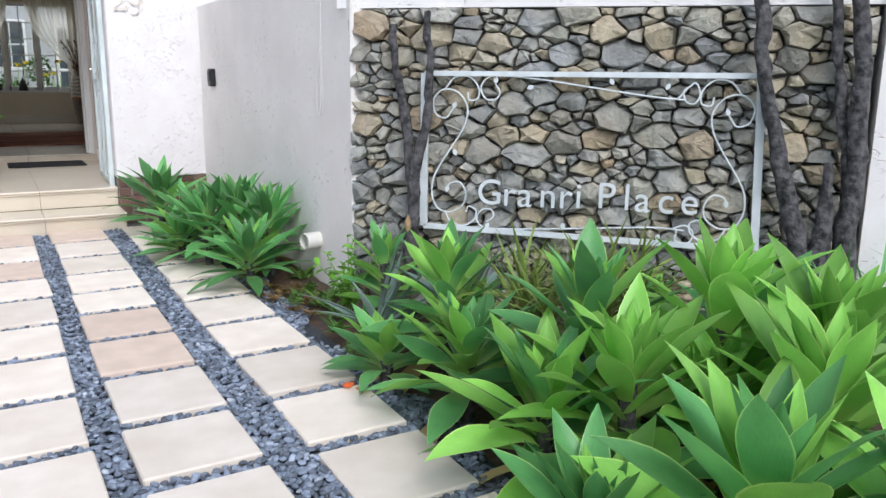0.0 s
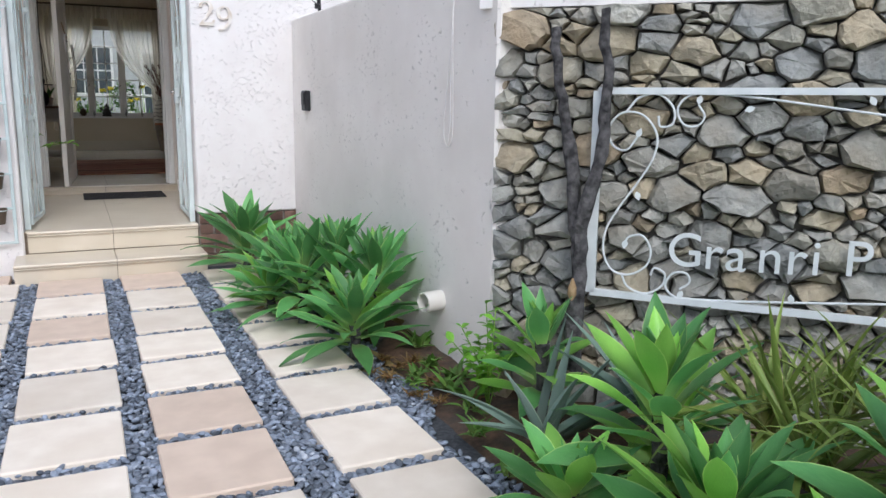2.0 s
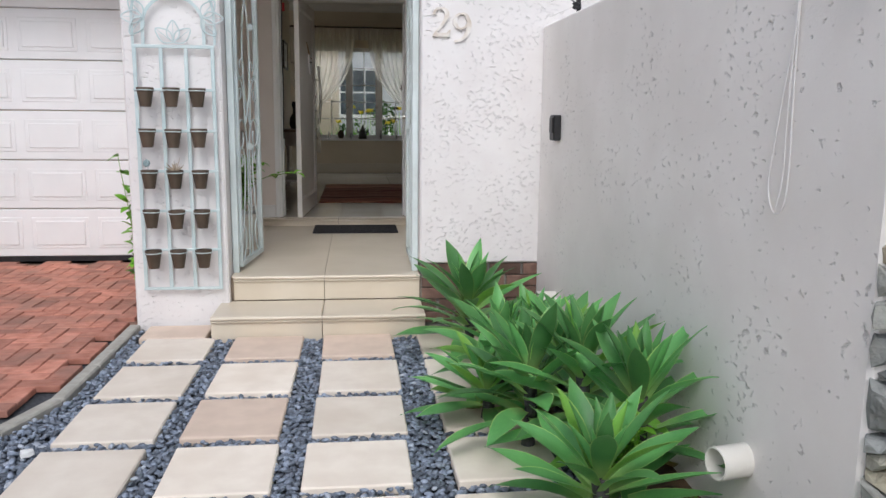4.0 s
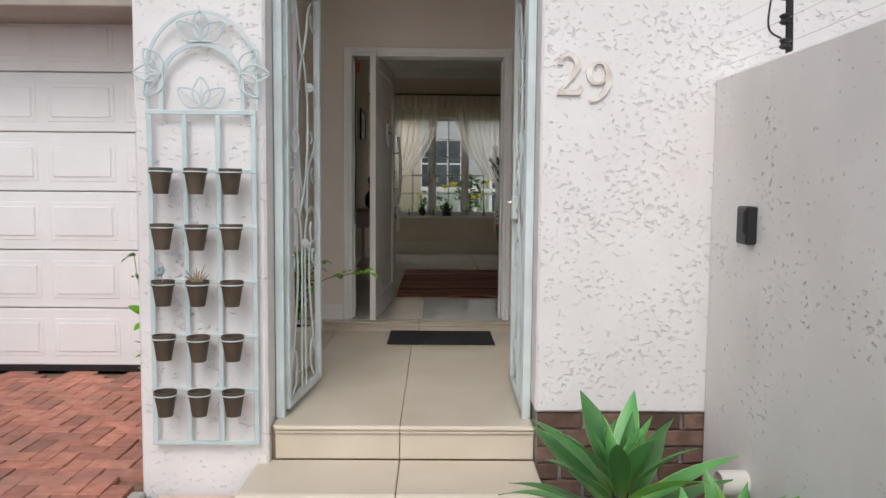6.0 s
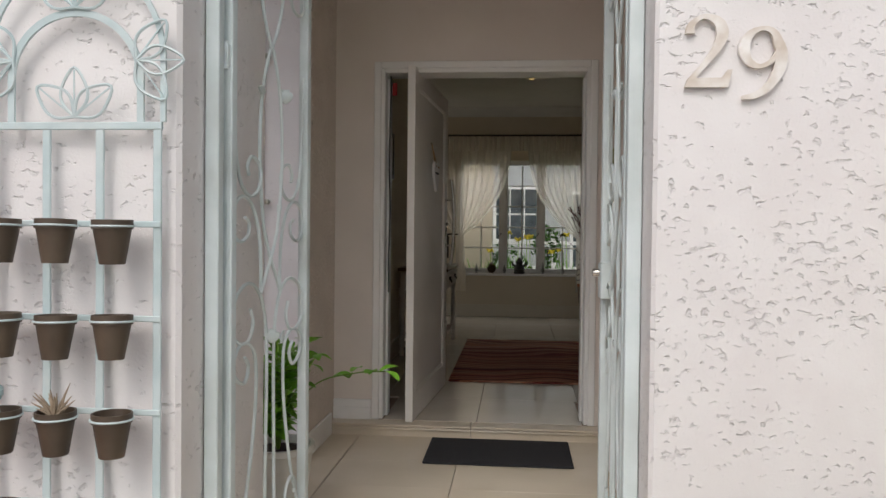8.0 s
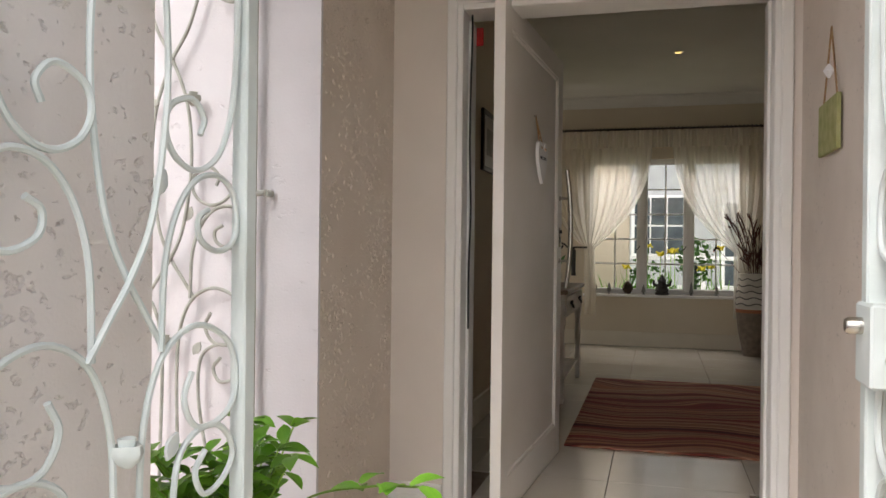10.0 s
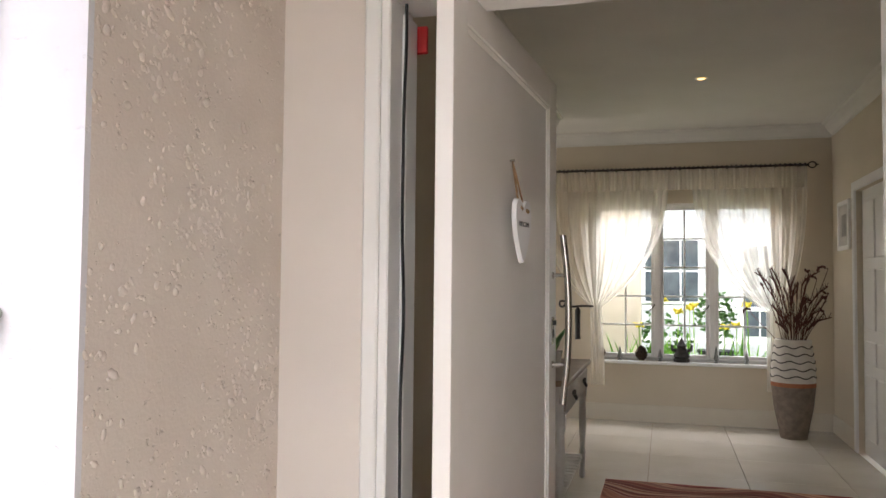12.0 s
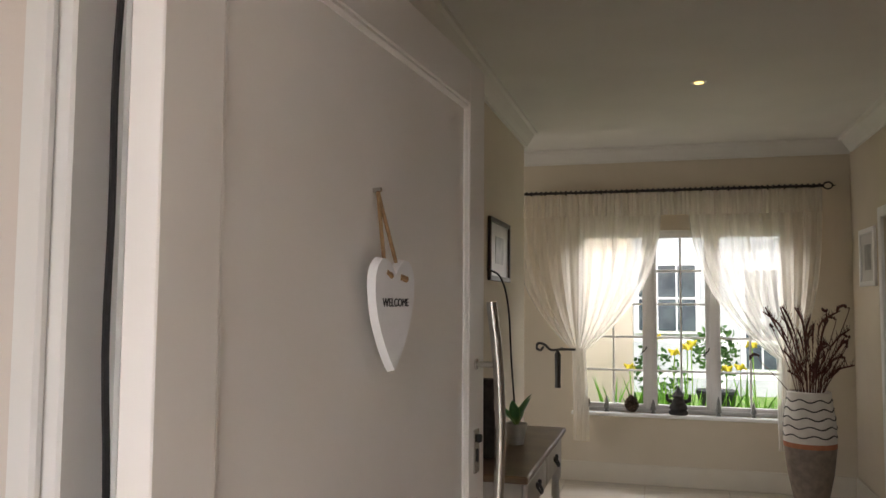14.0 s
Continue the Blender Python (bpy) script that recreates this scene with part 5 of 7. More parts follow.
for i, (x, y, z) in enumerate(((1.74, 3.32, 0.06), (2.18, 3.22, 0.10))):
    long_leaf_plant("grey_agave", "grey-green agave with long stiff pointed leaves", "agave", x, y, z, 16, 0.50, 0.13, M_AGAVE_BLUE, 300 + i, (20, 80), (0.1, 0.3, 0.5), "grey agaves")
for i, (x, y, z) in enumerate(((2.12, 2.70, 0.16), (2.30, 2.62, 0.20), (2.02, 2.46, 0.14), (2.48, 2.40, 0.22), (2.20, 2.30, 0.2))):
    long_leaf_plant("narrow_leaved_aloe", "narrow arching yellow-green aloe with browned tips", "aloe", x, y, z + 0.12, 44, 0.50, 0.05, M_GRASSY, 320 + i, (10, 88), (0.8, 1.5, 2.4, 0.3), "narrow-leaved aloes")
for i, (x, y) in enumerate(((3.55, 2.0), (3.8, 1.75), (3.35, 1.9))):
    long_leaf_plant("strap_leaved_plant", "dark green strap-leaved plant beside the logs", "plant", x, y, 0.02, 36, 0.75, 0.04, M_AGAVE, 340 + i, (35, 88), (0.6, 1.2, 1.8), "strap-leaved plants")
M_WEED = leaf_material("weed_leaf", (0.05, 0.13, 0.02), (0.14, 0.28, 0.05), (0.25, 0.30, 0.08), 0.6)
M_RUSTY = leaf_material("rusty_groundcover", (0.12, 0.08, 0.03), (0.24, 0.16, 0.06), (0.30, 0.12, 0.05), 0.8)
for i, (x, y, ln) in enumerate(((1.73, 4.10, 0.13), (1.66, 4.32, 0.09), (1.78, 4.42, 0.10), (1.72, 3.86, 0.14), (1.60, 4.22, 0.08), (1.82, 4.22, 0.12), (1.62, 3.62, 0.12), (1.58, 3.30, 0.10), (1.86, 4.72, 0.14))):
    long_leaf_plant("weed", "small green weed growing in the soil", "weed", x, y, 0.01, 18, ln, 0.22, M_WEED, 360 + i, (5, 75), (0.3, 0.8, 1.4), "weeds in the soil")
for i, (x, y, ln) in enumerate(((1.55, 4.38, 0.07), (1.50, 4.50, 0.06), (1.70, 4.22, 0.07), (1.64, 4.02, 0.06), (1.58, 4.12, 0.06), (1.75, 4.55, 0.07), (1.66, 4.50, 0.07), (1.62, 4.62, 0.06), (1.80, 3.98, 0.07))):
    long_leaf_plant("groundcover", "rusty brown low groundcover tuft on the soil", "groundcover", x, y, 0.0, 26, ln, 0.20, M_RUSTY, 380 + i, (0, 60), (0.3, 0.8, 1.4), "groundcover tufts")


def twiggy_plant(name, label, category, at, stems, height, leaf, mat, seed, parent=None, spread=0.2):
    """Thin stems that carry small oval leaves; each leaf is a piece."""
    q = random.Random(seed)
    p = parent or thing(name, label, category, at)
    me = blade(leaf, leaf * 0.55, 0.6, 0.15, mat, 0.5, 5, 2)
    for k in range(stems):
        a = q.uniform(0, 6.28)
        h = height * q.uniform(0.55, 1.0)
        r = spread * q.uniform(0.2, 1.0)
        pts = smooth_line([(0, 0, 0), (0.3 * r * math.cos(a), 0.3 * r * math.sin(a), 0.5 * h), (r * math.cos(a), r * math.sin(a), h)], 5)
        st = part("stalk", Shape().tube(pts, 0.0025, 5), mat, p)
        for j in range(3, len(pts)):
            for _ in range(3):
                ob = new("leaf", me)
                ob.parent = p
                ob.matrix_basis = Matrix.Translation(pts[j]) @ pose(0, 0, 0, 0, 0, q.uniform(0, 360)) @ pose(0, 0, 0, q.uniform(-20, 50), q.uniform(-25, 25), 0) @ Matrix.Scale(q.uniform(0.7, 1.25), 4)
    return p


M_SHRUB = leaf_material("shrub_leaf", (0.08, 0.25, 0.02), (0.24, 0.52, 0.05), (0.28, 0.48, 0.08), 0.35)
twiggy_plant("seedling_shrub", "light green leafy seedling by the grey wall", "shrub", (1.80, 3.86, 0), 9, 0.42, 0.05, M_SHRUB, 401, spread=0.2)
twiggy_plant("seedling_shrub", "light green leafy seedling among the agaves", "shrub", (1.62, 4.95, 0), 6, 0.45, 0.055, M_SHRUB, 402, spread=0.16)
twiggy_plant("driveway_shrub", "light green leafy shrub growing beside the driveway", "shrub", (-0.76, 7.95, 0), 5, 1.12, 0.08, M_SHRUB, 404, spread=0.13)
orange = material("orange_petal", (0.65, 0.10, 0.02), (0.75, 0.16, 0.03), 20, 0.6)
petal = thing("fallen_flower", "fallen orange flower petal lying on a paver", "flower", (1.385, 2.93, 0.006))
part("petal", Shape().lathe([(0.003, 0), (0.020, 0.006), (0.022, 0.014), (0.010, 0.020)], sides=7).lathe([(0.002, 0), (0.014, 0.005), (0.012, 0.012)], (0.022, 0.01, 0), 6), orange, petal)

# potted plant on the porch
M_TUB = material("white_glazed_pot", (0.60, 0.59, 0.54), (0.68, 0.67, 0.62), 10, 0.45, fine=0.1)
tub = thing("potted_plant", "leafy green plant in a pale round pot on the porch", "potted plant", (-0.165, 8.62, PORCH))
part("pot", Shape().lathe([(0.09, 0), (0.125, 0.10), (0.14, 0.24), (0.15, 0.25), (0.15, 0.275), (0.135, 0.275), (0.125, 0.24)], sides=28), M_TUB, tub, "pale glazed pot")
part("soil", Shape().lathe([(0.125, 0.235), (0.12, 0.245), (0.005, 0.25)], sides=16), M_POTSOIL, tub)
crown = new("foliage")
crown.parent = tub
crown.location = (0, 0, 0.24)
twiggy_plant("", "", "", None, 30, 0.46, 0.07, M_SHRUB, 403, crown, 0.22)
branch = Shape().tube(smooth_line([(0, 0, 0.1), (0.15, 0.02, 0.28), (0.32, 0.03, 0.33), (0.44, 0.03, 0.34)], 6), 0.003, 5)
part("branch", branch, M_SHRUB, crown)
side_leaf = blade(0.085, 0.05, 0.6, 0.15, M_SHRUB, 0.5, 5, 2)
for k, (x, z) in enumerate(((0.22, 0.31), (0.30, 0.335), (0.36, 0.335), (0.42, 0.34), (0.44, 0.34), (0.40, 0.34), (0.28, 0.32))):
    ob = new("leaf", side_leaf)
    ob.parent = crown
    ob.matrix_basis = Matrix.Translation((x, 0.03, z)) @ pose(0, 0, 0, rng.uniform(-20, 30), rng.uniform(-20, 20), (-90, -20, -160, -60, -120, 160, 10)[k])


# ---- inside the hall ----
w = Shape()


def cornice(shape, a, b, n):
    """A coved cornice from a to b along a wall whose inside is towards n."""
    prof = ((0.0, 2.985), (0.02, 2.985), (0.025, 3.0), (0.05, 3.03), (0.075, 3.075), (0.095, 3.08), (0.10, 3.098), (0.0, 3.098))
    v = [(x + n[0] * p, y + n[1] * p, z) for x, y in (a, b) for p, z in prof]
    k = len(prof)
    shape.add(v, [(i, (i + 1) % k, k + (i + 1) % k, k + i) for i in range(k)] + [tuple(range(k)), tuple(range(2 * k - 1, k - 1, -1))])


cornice(w, (-3.2, 15.798), (2.148, 15.798), (0, -1))
cornice(w, (2.148, 10.152), (2.148, 15.70), (-1, 0))
cornice(w, (-0.248, 10.152), (-0.248, 14.95), (1, 0))
setting("cornice", w, M_CEILING, "white coved cornice", "cornice")
w = Shape()
for x0, x1, y0, y1 in ((-3.19, 2.13, 15.782, 15.798), (2.132, 2.148, 10.16, 13.95), (2.132, 2.148, 14.98, 15.78), (-0.248, -0.232, 10.16, 14.95)):
    w.box(x0, x1, y0, y1, FLOOR, 0.52, 0.004)
setting("baseboard_hall", w, M_SKIRT, "white moulded skirting in the hall", "baseboard")

# window: three casements of small panes
M_GLASS = bpy.data.materials.new("window_glass")
M_GLASS.use_nodes = True
gn = M_GLASS.node_tree.nodes
gp = gn["Principled BSDF"]
gp.inputs["Transmission Weight"].default_value, gp.inputs["Roughness"].default_value, gp.inputs["IOR"].default_value = 1.0, 0.0, 1.01
gp.inputs["Specular IOR Level"].default_value = 0.3
window = tagged(new("window_1"), "white three-light cottage pane window", "window", kind="structure")
part("window_frame", Shape().box(WX0, WX0 + 0.03, 15.86, 15.93, WZ0, WZ1, 0.003).box(WX1 - 0.03, WX1, 15.86, 15.93, WZ0, WZ1, 0.003)
     .box(WX0 + 0.03, WX1 - 0.03, 15.86, 15.93, WZ1 - 0.03, WZ1, 0.003).box(WX0 + 0.03, WX1 - 0.03, 15.86, 15.93, WZ0, WZ0 + 0.03, 0.003), M_TRIM, window)
part("window_sill", Shape().box(WX0 - 0.04, WX1 + 0.04, 15.745, 15.86, WZ0 - 0.03, WZ0, 0.006), M_TRIM, window)
for x in (0.637, 1.131):
    part("mullion", Shape().box(x - 0.025, x + 0.025, 15.855, 15.935, WZ0 + 0.03, WZ1 - 0.03, 0.003), M_TRIM, window)
for x0, x1 in ((WX0 + 0.03, 0.612), (0.662, 1.106), (1.156, WX1 - 0.03)):
    z0, z1 = WZ0 + 0.03, WZ1 - 0.03
    sash = Shape().box(x0, x0 + 0.032, 15.87, 15.91, z0, z1, 0.003).box(x1 - 0.032, x1, 15.87, 15.91, z0, z1, 0.003)
    sash.box(x0 + 0.032, x1 - 0.032, 15.87, 15.91, z0, z0 + 0.032, 0.003).box(x0 + 0.032, x1 - 0.032, 15.87, 15.91, z1 - 0.032, z1, 0.003)
    casement = part("casement", sash, M_TRIM, window)
    xm = (x0 + x1) / 2
    part("glazing_bar", Shape().box(xm - 0.008, xm + 0.008, 15.88, 15.90, z0 + 0.032, z1 - 0.032, 0.002), M_TRIM, casement)
    for i in range(1, 5):
        z = z0 + 0.032 + (z1 - z0 - 0.064) * i / 5
        part("glazing_bar", Shape().box(x0 + 0.032, x1 - 0.032, 15.881, 15.899, z - 0.008, z + 0.008, 0.002), M_TRIM, casement)
    pane = part("pane", Shape().box(x0 + 0.03, x1 - 0.03, 15.889, 15.892, z0 + 0.03, z1 - 0.03), M_GLASS, casement)
    pane.visible_shadow = False
for x in (0.612, 1.10):
    part("stay", Shape().tube([(x, 15.85, 1.46), (x - 0.01, 15.82, 1.44), (x - 0.05, 15.82, 1.40)], 0.006, 6), M_IRON, window, "dark casement handle")

# added lamp for the open sky's daylight, hung unseen above the garden window
day = bpy.data.lights.new("window_sky_fill", "AREA")
day.shape, day.size, day.size_y, day.energy, day.color = "RECTANGLE", 2.2, 0.9, 24, (1.0, 0.97, 0.93)
new("window_sky_fill", day).matrix_world = look((0.87, 16.75, 3.05), (0.87, 13.6, 0.36))
# fill lamp with no known source, set in the side room's invented opening
day_2 = bpy.data.lights.new("side_room_fill", "AREA")
day_2.shape, day_2.size, day_2.size_y, day_2.energy, day_2.color = "RECTANGLE", 1.3, 1.5, 8, (1.0, 0.95, 0.88)
new("side_room_fill", day_2).matrix_world = look((-3.3, 14.3, 1.75), (2.0, 13.8, 1.5))

# curtain rod and sheer curtains
RODY, RODZ = 15.66, 2.725
rod_t = thing("curtain_rod", "dark twisted iron curtain rod with ring finials", "curtain rod")
part("rod", Shape().tube([(-0.55, RODY, RODZ), (1.93, RODY, RODZ)], 0.011, 10), M_IRON, rod_t)
ring_mesh = Shape().tube([(0, 0, 0), (0.014, 0, 0)], 0.0195, 8).mesh("ring", M_IRON)
for i in range(60):
    ob = new("ring", ring_mesh)
    ob.parent = rod_t
    ob.location = (-0.52 + 0.041 * i, RODY, RODZ)
fin = [(1.965 + 0.032 * math.cos(2 * math.pi * i / 16), RODY, RODZ + 0.026 * math.sin(2 * math.pi * i / 16)) for i in range(17)]
part("finial", Shape().tube(fin, 0.006, 6, cap=False).tube([(1.997, RODY, RODZ), (2.02, RODY, RODZ)], [0.008, 0.003], 6), M_IRON, rod_t)
for x in (-0.2, 0.85, 1.85):
    part("bracket", Shape().tube([(x, RODY, RODZ - 0.012), (x, 15.798, RODZ - 0.012)], 0.007, 6), M_IRON, rod_t)

M_SHEER = bpy.data.materials.new("white_sheer_voile")
M_SHEER.use_nodes = True
sn, sl = M_SHEER.node_tree.nodes, M_SHEER.node_tree.links
sp = sn["Principled BSDF"]
sp.inputs["Base Color"].default_value, sp.inputs["Roughness"].default_value = (0.82, 0.78, 0.70, 1), 0.9
st_, tr_, mx1, mx2 = sn.new("ShaderNodeBsdfTranslucent"), sn.new("ShaderNodeBsdfTransparent"), sn.new("ShaderNodeMixShader"), sn.new("ShaderNodeMixShader")
st_.inputs["Color"].default_value = (0.95, 0.91, 0.83, 1)
weave = sn.new("ShaderNodeTexNoise")
weave.inputs["Scale"].default_value, weave.inputs["Detail"].default_value = 14.0, 5.0
wgeo = sn.new("ShaderNodeNewGeometry")
wmap = sn.new("ShaderNodeMapping")
wmap.inputs["Scale"].default_value = (3.0, 1.0, 0.25)
sl.new(wgeo.outputs["Position"], wmap.inputs["Vector"])
sl.new(wmap.outputs[0], weave.inputs["Vector"])
wspan = sn.new("ShaderNodeMapRange")
wspan.inputs["To Min"].default_value, wspan.inputs["To Max"].default_value = 0.30, 0.58
sl.new(weave.outputs["Fac"], wspan.inputs["Value"])
mx1.inputs["Fac"].default_value = 0.75
sl.new(sp.outputs[0], mx1.inputs[1])
sl.new(st_.outputs[0], mx1.inputs[2])
sl.new(wspan.outputs[0], mx2.inputs["Fac"])
sl.new(mx1.outputs[0], mx2.inputs[1])
sl.new(tr_.outputs[0], mx2.inputs[2])
sl.new(mx2.outputs[0], sn["Material Output"].inputs["Surface"])


def cloth(x_top, x_tie, z_tie, x_hem, z_hem, pleats, seed, y=RODY):
    """A gathered drape: spread on the rod, drawn together at the tie, loose below it."""
    nu, nv = 110, 60
    v, f = [], []
    for j in range(nv + 1):
        t = j / nv
        z = RODZ - 0.02 - (RODZ - 0.02 - z_hem) * t
        tie_t = (RODZ - 0.02 - z_tie) / (RODZ - 0.02 - z_hem)
        for i in range(nu + 1):
            u = i / nu
            xt = x_top[0] + (x_top[1] - x_top[0]) * u
            xm = x_tie[0] + (x_tie[1] - x_tie[0]) * u
            xh = x_hem[0] + (x_hem[1] - x_hem[0]) * u
            if t < tie_t:
                q = t / tie_t
                s = q ** 2.6
                x = xt + (xm - xt) * s
                sag = 0.05 * math.sin(q * math.pi) * abs(xm - xt)
                depth = 0.028 * (1 - 0.5 * q)
            else:
                q = (t - tie_t) / (1 - tie_t)
                x = xm + (xh - xm) * math.sin(q * math.pi / 2)
                depth = 0.016
                sag = 0
            fold = math.sin(u * pleats * 6.28 + 0.8 * math.sin(t * 3 + seed)) + 0.4 * math.sin(u * pleats * 15.1 + seed)
            v.append((x, y + 0.03 + depth * fold, z - sag * 0.4))
    for j in range(nv):
        for i in range(nu):
            a = j * (nu + 1) + i
            f.append((a, a + 1, a + nu + 2, a + nu + 1))
    s = Shape().add(v, f)
    s.smooth = True
    return s


def swag(x0, x1, z0, z1, pleats, y):
    nu = 120
    v, f = [], []
    for z in (z0, (z0 + z1) / 2, z1):
        for i in range(nu + 1):
            u = i / nu
            v.append((x0 + (x1 - x0) * u, y + 0.016 * math.sin(u * pleats * 6.28) + 0.008 * math.sin(u * pleats * 17), z))
    for j in range(2):
        for i in range(nu):
            a = j * (nu + 1) + i
            f.append((a, a + 1, a + nu + 2, a + nu + 1))
    s = Shape().add(v, f)
    s.smooth = True
    return s


cur = thing("sheer_curtain", "white sheer curtain gathered to one side by an iron hook", "curtain", group="pair of sheer curtains")
part("drape", cloth((-0.50, 0.74), (0.02, 0.13), 1.43, (0.03, 0.16), 0.70, 9, 0.3), M_SHEER, cur)
part("heading", swag(-0.52, 0.72, RODZ - 0.014, RODZ - 0.20, 13, RODY - 0.015), M_SHEER, cur)
cur2 = thing("sheer_curtain", "white sheer curtain gathered behind the tall vase", "curtain", group="pair of sheer curtains")
part("drape", cloth((0.95, 1.93), (1.58, 1.72), 1.40, (1.58, 1.74), 0.70, 9, 1.7), M_SHEER, cur2)
part("heading", swag(0.72, 1.92, RODZ - 0.014, RODZ - 0.20, 12, RODY - 0.015), M_SHEER, cur2)
hook = thing("tieback_hook", "dark wrought iron scroll tieback hook with a tassel", "curtain hook")
hook_line = smooth_line([(-0.20, 15.60, 1.46), (-0.225, 15.60, 1.43), (-0.255, 15.60, 1.445), (-0.245, 15.60, 1.485), (-0.19, 15.60, 1.475), (-0.14, 15.60, 1.435), (-0.05, 15.60, 1.44), (0.06, 15.60, 1.44)], 6)
part("hook", Shape().tube(hook_line, 0.010, 8).tube([(-0.07, 15.60, 1.44), (-0.07, 15.79, 1.44)], 0.008, 6), M_IRON, hook)
part("tassel", Shape().lathe([(0.008, 0), (0.026, -0.03), (0.022, -0.26), (0.026, -0.30)], (-0.085, 15.60, 1.43), 10), M_IRON, hook, "dark hanging tassel")

# things on the sill
M_CONE = material("brown_pine_cone", (0.05, 0.03, 0.018), (0.11, 0.07, 0.04), 60, 0.9)
M_STATUE = material("dark_stone_figure", (0.03, 0.028, 0.026), (0.06, 0.055, 0.05), 40, 0.8)
M_GREYFIG = material("grey_ornament", (0.20, 0.20, 0.19), (0.30, 0.30, 0.28), 30, 0.8)
SILL = WZ0 + 0.001


def cone(x, k):
    c = thing("pine_cone", "brown open pine cone standing on the window sill", "pine cone", (x, 15.80, SILL), 30 * k, "pine cones on the sill")
    s = Shape()
    for i in range(60):
        t = i / 59
        r = 0.058 * math.sin(math.pi * (0.12 + 0.85 * t)) ** 0.8
        a = 2.4 * i
        s.tube([(0, 0, 0.015 + 0.12 * t), (r * math.cos(a), r * math.sin(a), 0.01 + 0.125 * t)], [0.006, 0.010], 5)
    part("cone", s, M_CONE, c)


cone(0.49, 0)
cone(0.10, 1)
cone(1.66, 2)
fig = thing("figurine", "dark stone figurine sitting on the window sill", "figurine", (0.855, 15.80, SILL))
s = Shape().lathe([(0.07, 0), (0.078, 0.02), (0.06, 0.035), (0.075, 0.05), (0.055, 0.09), (0.04, 0.13), (0.048, 0.15), (0.03, 0.175), (0.016, 0.20), (0.004, 0.225)], sides=16)
for sx in (-1, 1):
    s.tube([(sx * 0.045, 0, 0.10), (sx * 0.085, -0.01, 0.115), (sx * 0.09, -0.01, 0.16)], [0.018, 0.016, 0.010], 8)
part("body", s, M_STATUE, fig)
for i, (x, h) in enumerate(((0.29, 0.13), (0.66, 0.11), (1.16, 0.15), (1.42, 0.12))):
    o = thing("ornament", "small grey tree-shaped ornament on the window sill", "ornament", (x, 15.80, SILL), 0, "tree ornaments")
    part("tree", Shape().lathe([(0.022, 0), (0.008, 0.02), (0.026, 0.03), (0.014, h * 0.6), (0.016, h * 0.62), (0.003, h)], sides=9), M_GREYFIG, o)

# tall vase with dried stalks
M_VASE_W = material("white_glaze", (0.62, 0.58, 0.52), (0.72, 0.68, 0.62), 10, 0.4, fine=0.1)
M_VASE_B = material("brown_clay", (0.17, 0.13, 0.10), (0.24, 0.19, 0.15), 20, 0.7, fine=0.2)
M_TERRA = material("terracotta_band", (0.36, 0.12, 0.05), (0.44, 0.17, 0.08), 20, 0.7)
VX, VY = 1.755, 15.40


def vase_r(h):
    return float(np.interp(h, (0, 0.08, 0.25, 0.45, 0.62, 0.74, 0.80, 0.83), (0.105, 0.120, 0.155, 0.178, 0.174, 0.156, 0.146, 0.150)))


vase = thing("floor_vase", "tall floor vase, brown below and white with dark waves above", "vase", (VX, VY, FLOOR))
hs = np.linspace(0, 0.44, 12)
part("base", Shape().lathe([(vase_r(h), h) for h in hs], sides=36), M_VASE_B, vase, "brown clay lower half")
part("band", Shape().lathe([(vase_r(h) + 0.001, h) for h in (0.44, 0.455, 0.475)], sides=36), M_TERRA, vase, "terracotta band")
up = [(vase_r(h), h) for h in np.linspace(0.475, 0.83, 12)] + [(0.134, 0.835), (0.130, 0.70)]
part("neck", Shape().lathe(up, sides=36), M_VASE_W, vase, "white glazed upper half")
for k in range(5):
    h = 0.525 + 0.062 * k
    pts = []
    for i in range(73):
        a = 2 * math.pi * i / 72
        z = h + 0.010 * math.sin(7 * a + k)
        pts.append(((vase_r(z) + 0.001) * math.cos(a), (vase_r(z) + 0.001) * math.sin(a), z))
    part("wave_line", Shape().tube(pts, 0.005, 5, cap=False), M_IRON, vase)
M_STALK = material("maroon_dried_grass", (0.055, 0.018, 0.018), (0.12, 0.045, 0.035), 40, 0.95)
dried = thing("dried_stalks", "dark maroon dried grasses standing in the tall vase", "dried flowers", (VX, VY, FLOOR + 0.72))
q = random.Random(7)
for k in range(38):
    a, h, r = q.uniform(0, 6.28), q.uniform(0.26, 0.74), q.uniform(0.03, 0.27)
    rx, ry = r * math.cos(a), 0.6 * r * math.sin(a)
    pts = smooth_line([(rx * 0.25, ry * 0.25, 0), (rx * 0.45, ry * 0.45, h * 0.5), (rx * 0.80 + q.uniform(-0.03, 0.03), ry * 0.85, h * 0.82), (rx * 1.25 + q.uniform(-0.05, 0.05), ry * 1.15, h * q.uniform(0.93, 1.0))], 6)
    n = len(pts)
    s = Shape().tube(pts, [0.0022 if i < n * 0.45 else 0.0062 * math.sin(math.pi * (i / n - 0.40) / 0.64) + 0.0012 for i in range(n)], 5)
    for i in range(int(n * 0.42), n - 1):
        for _ in range(3):
            b, ln = q.uniform(0, 6.28), q.uniform(0.025, 0.055)
            x, y, z = pts[i]
            s.tube([(x, y, z), (x + 0.35 * ln * math.cos(b), y + 0.35 * ln * math.sin(b), z + ln)], [0.003, 0.0008], 3)
    part("stalk", s, M_STALK, dried)
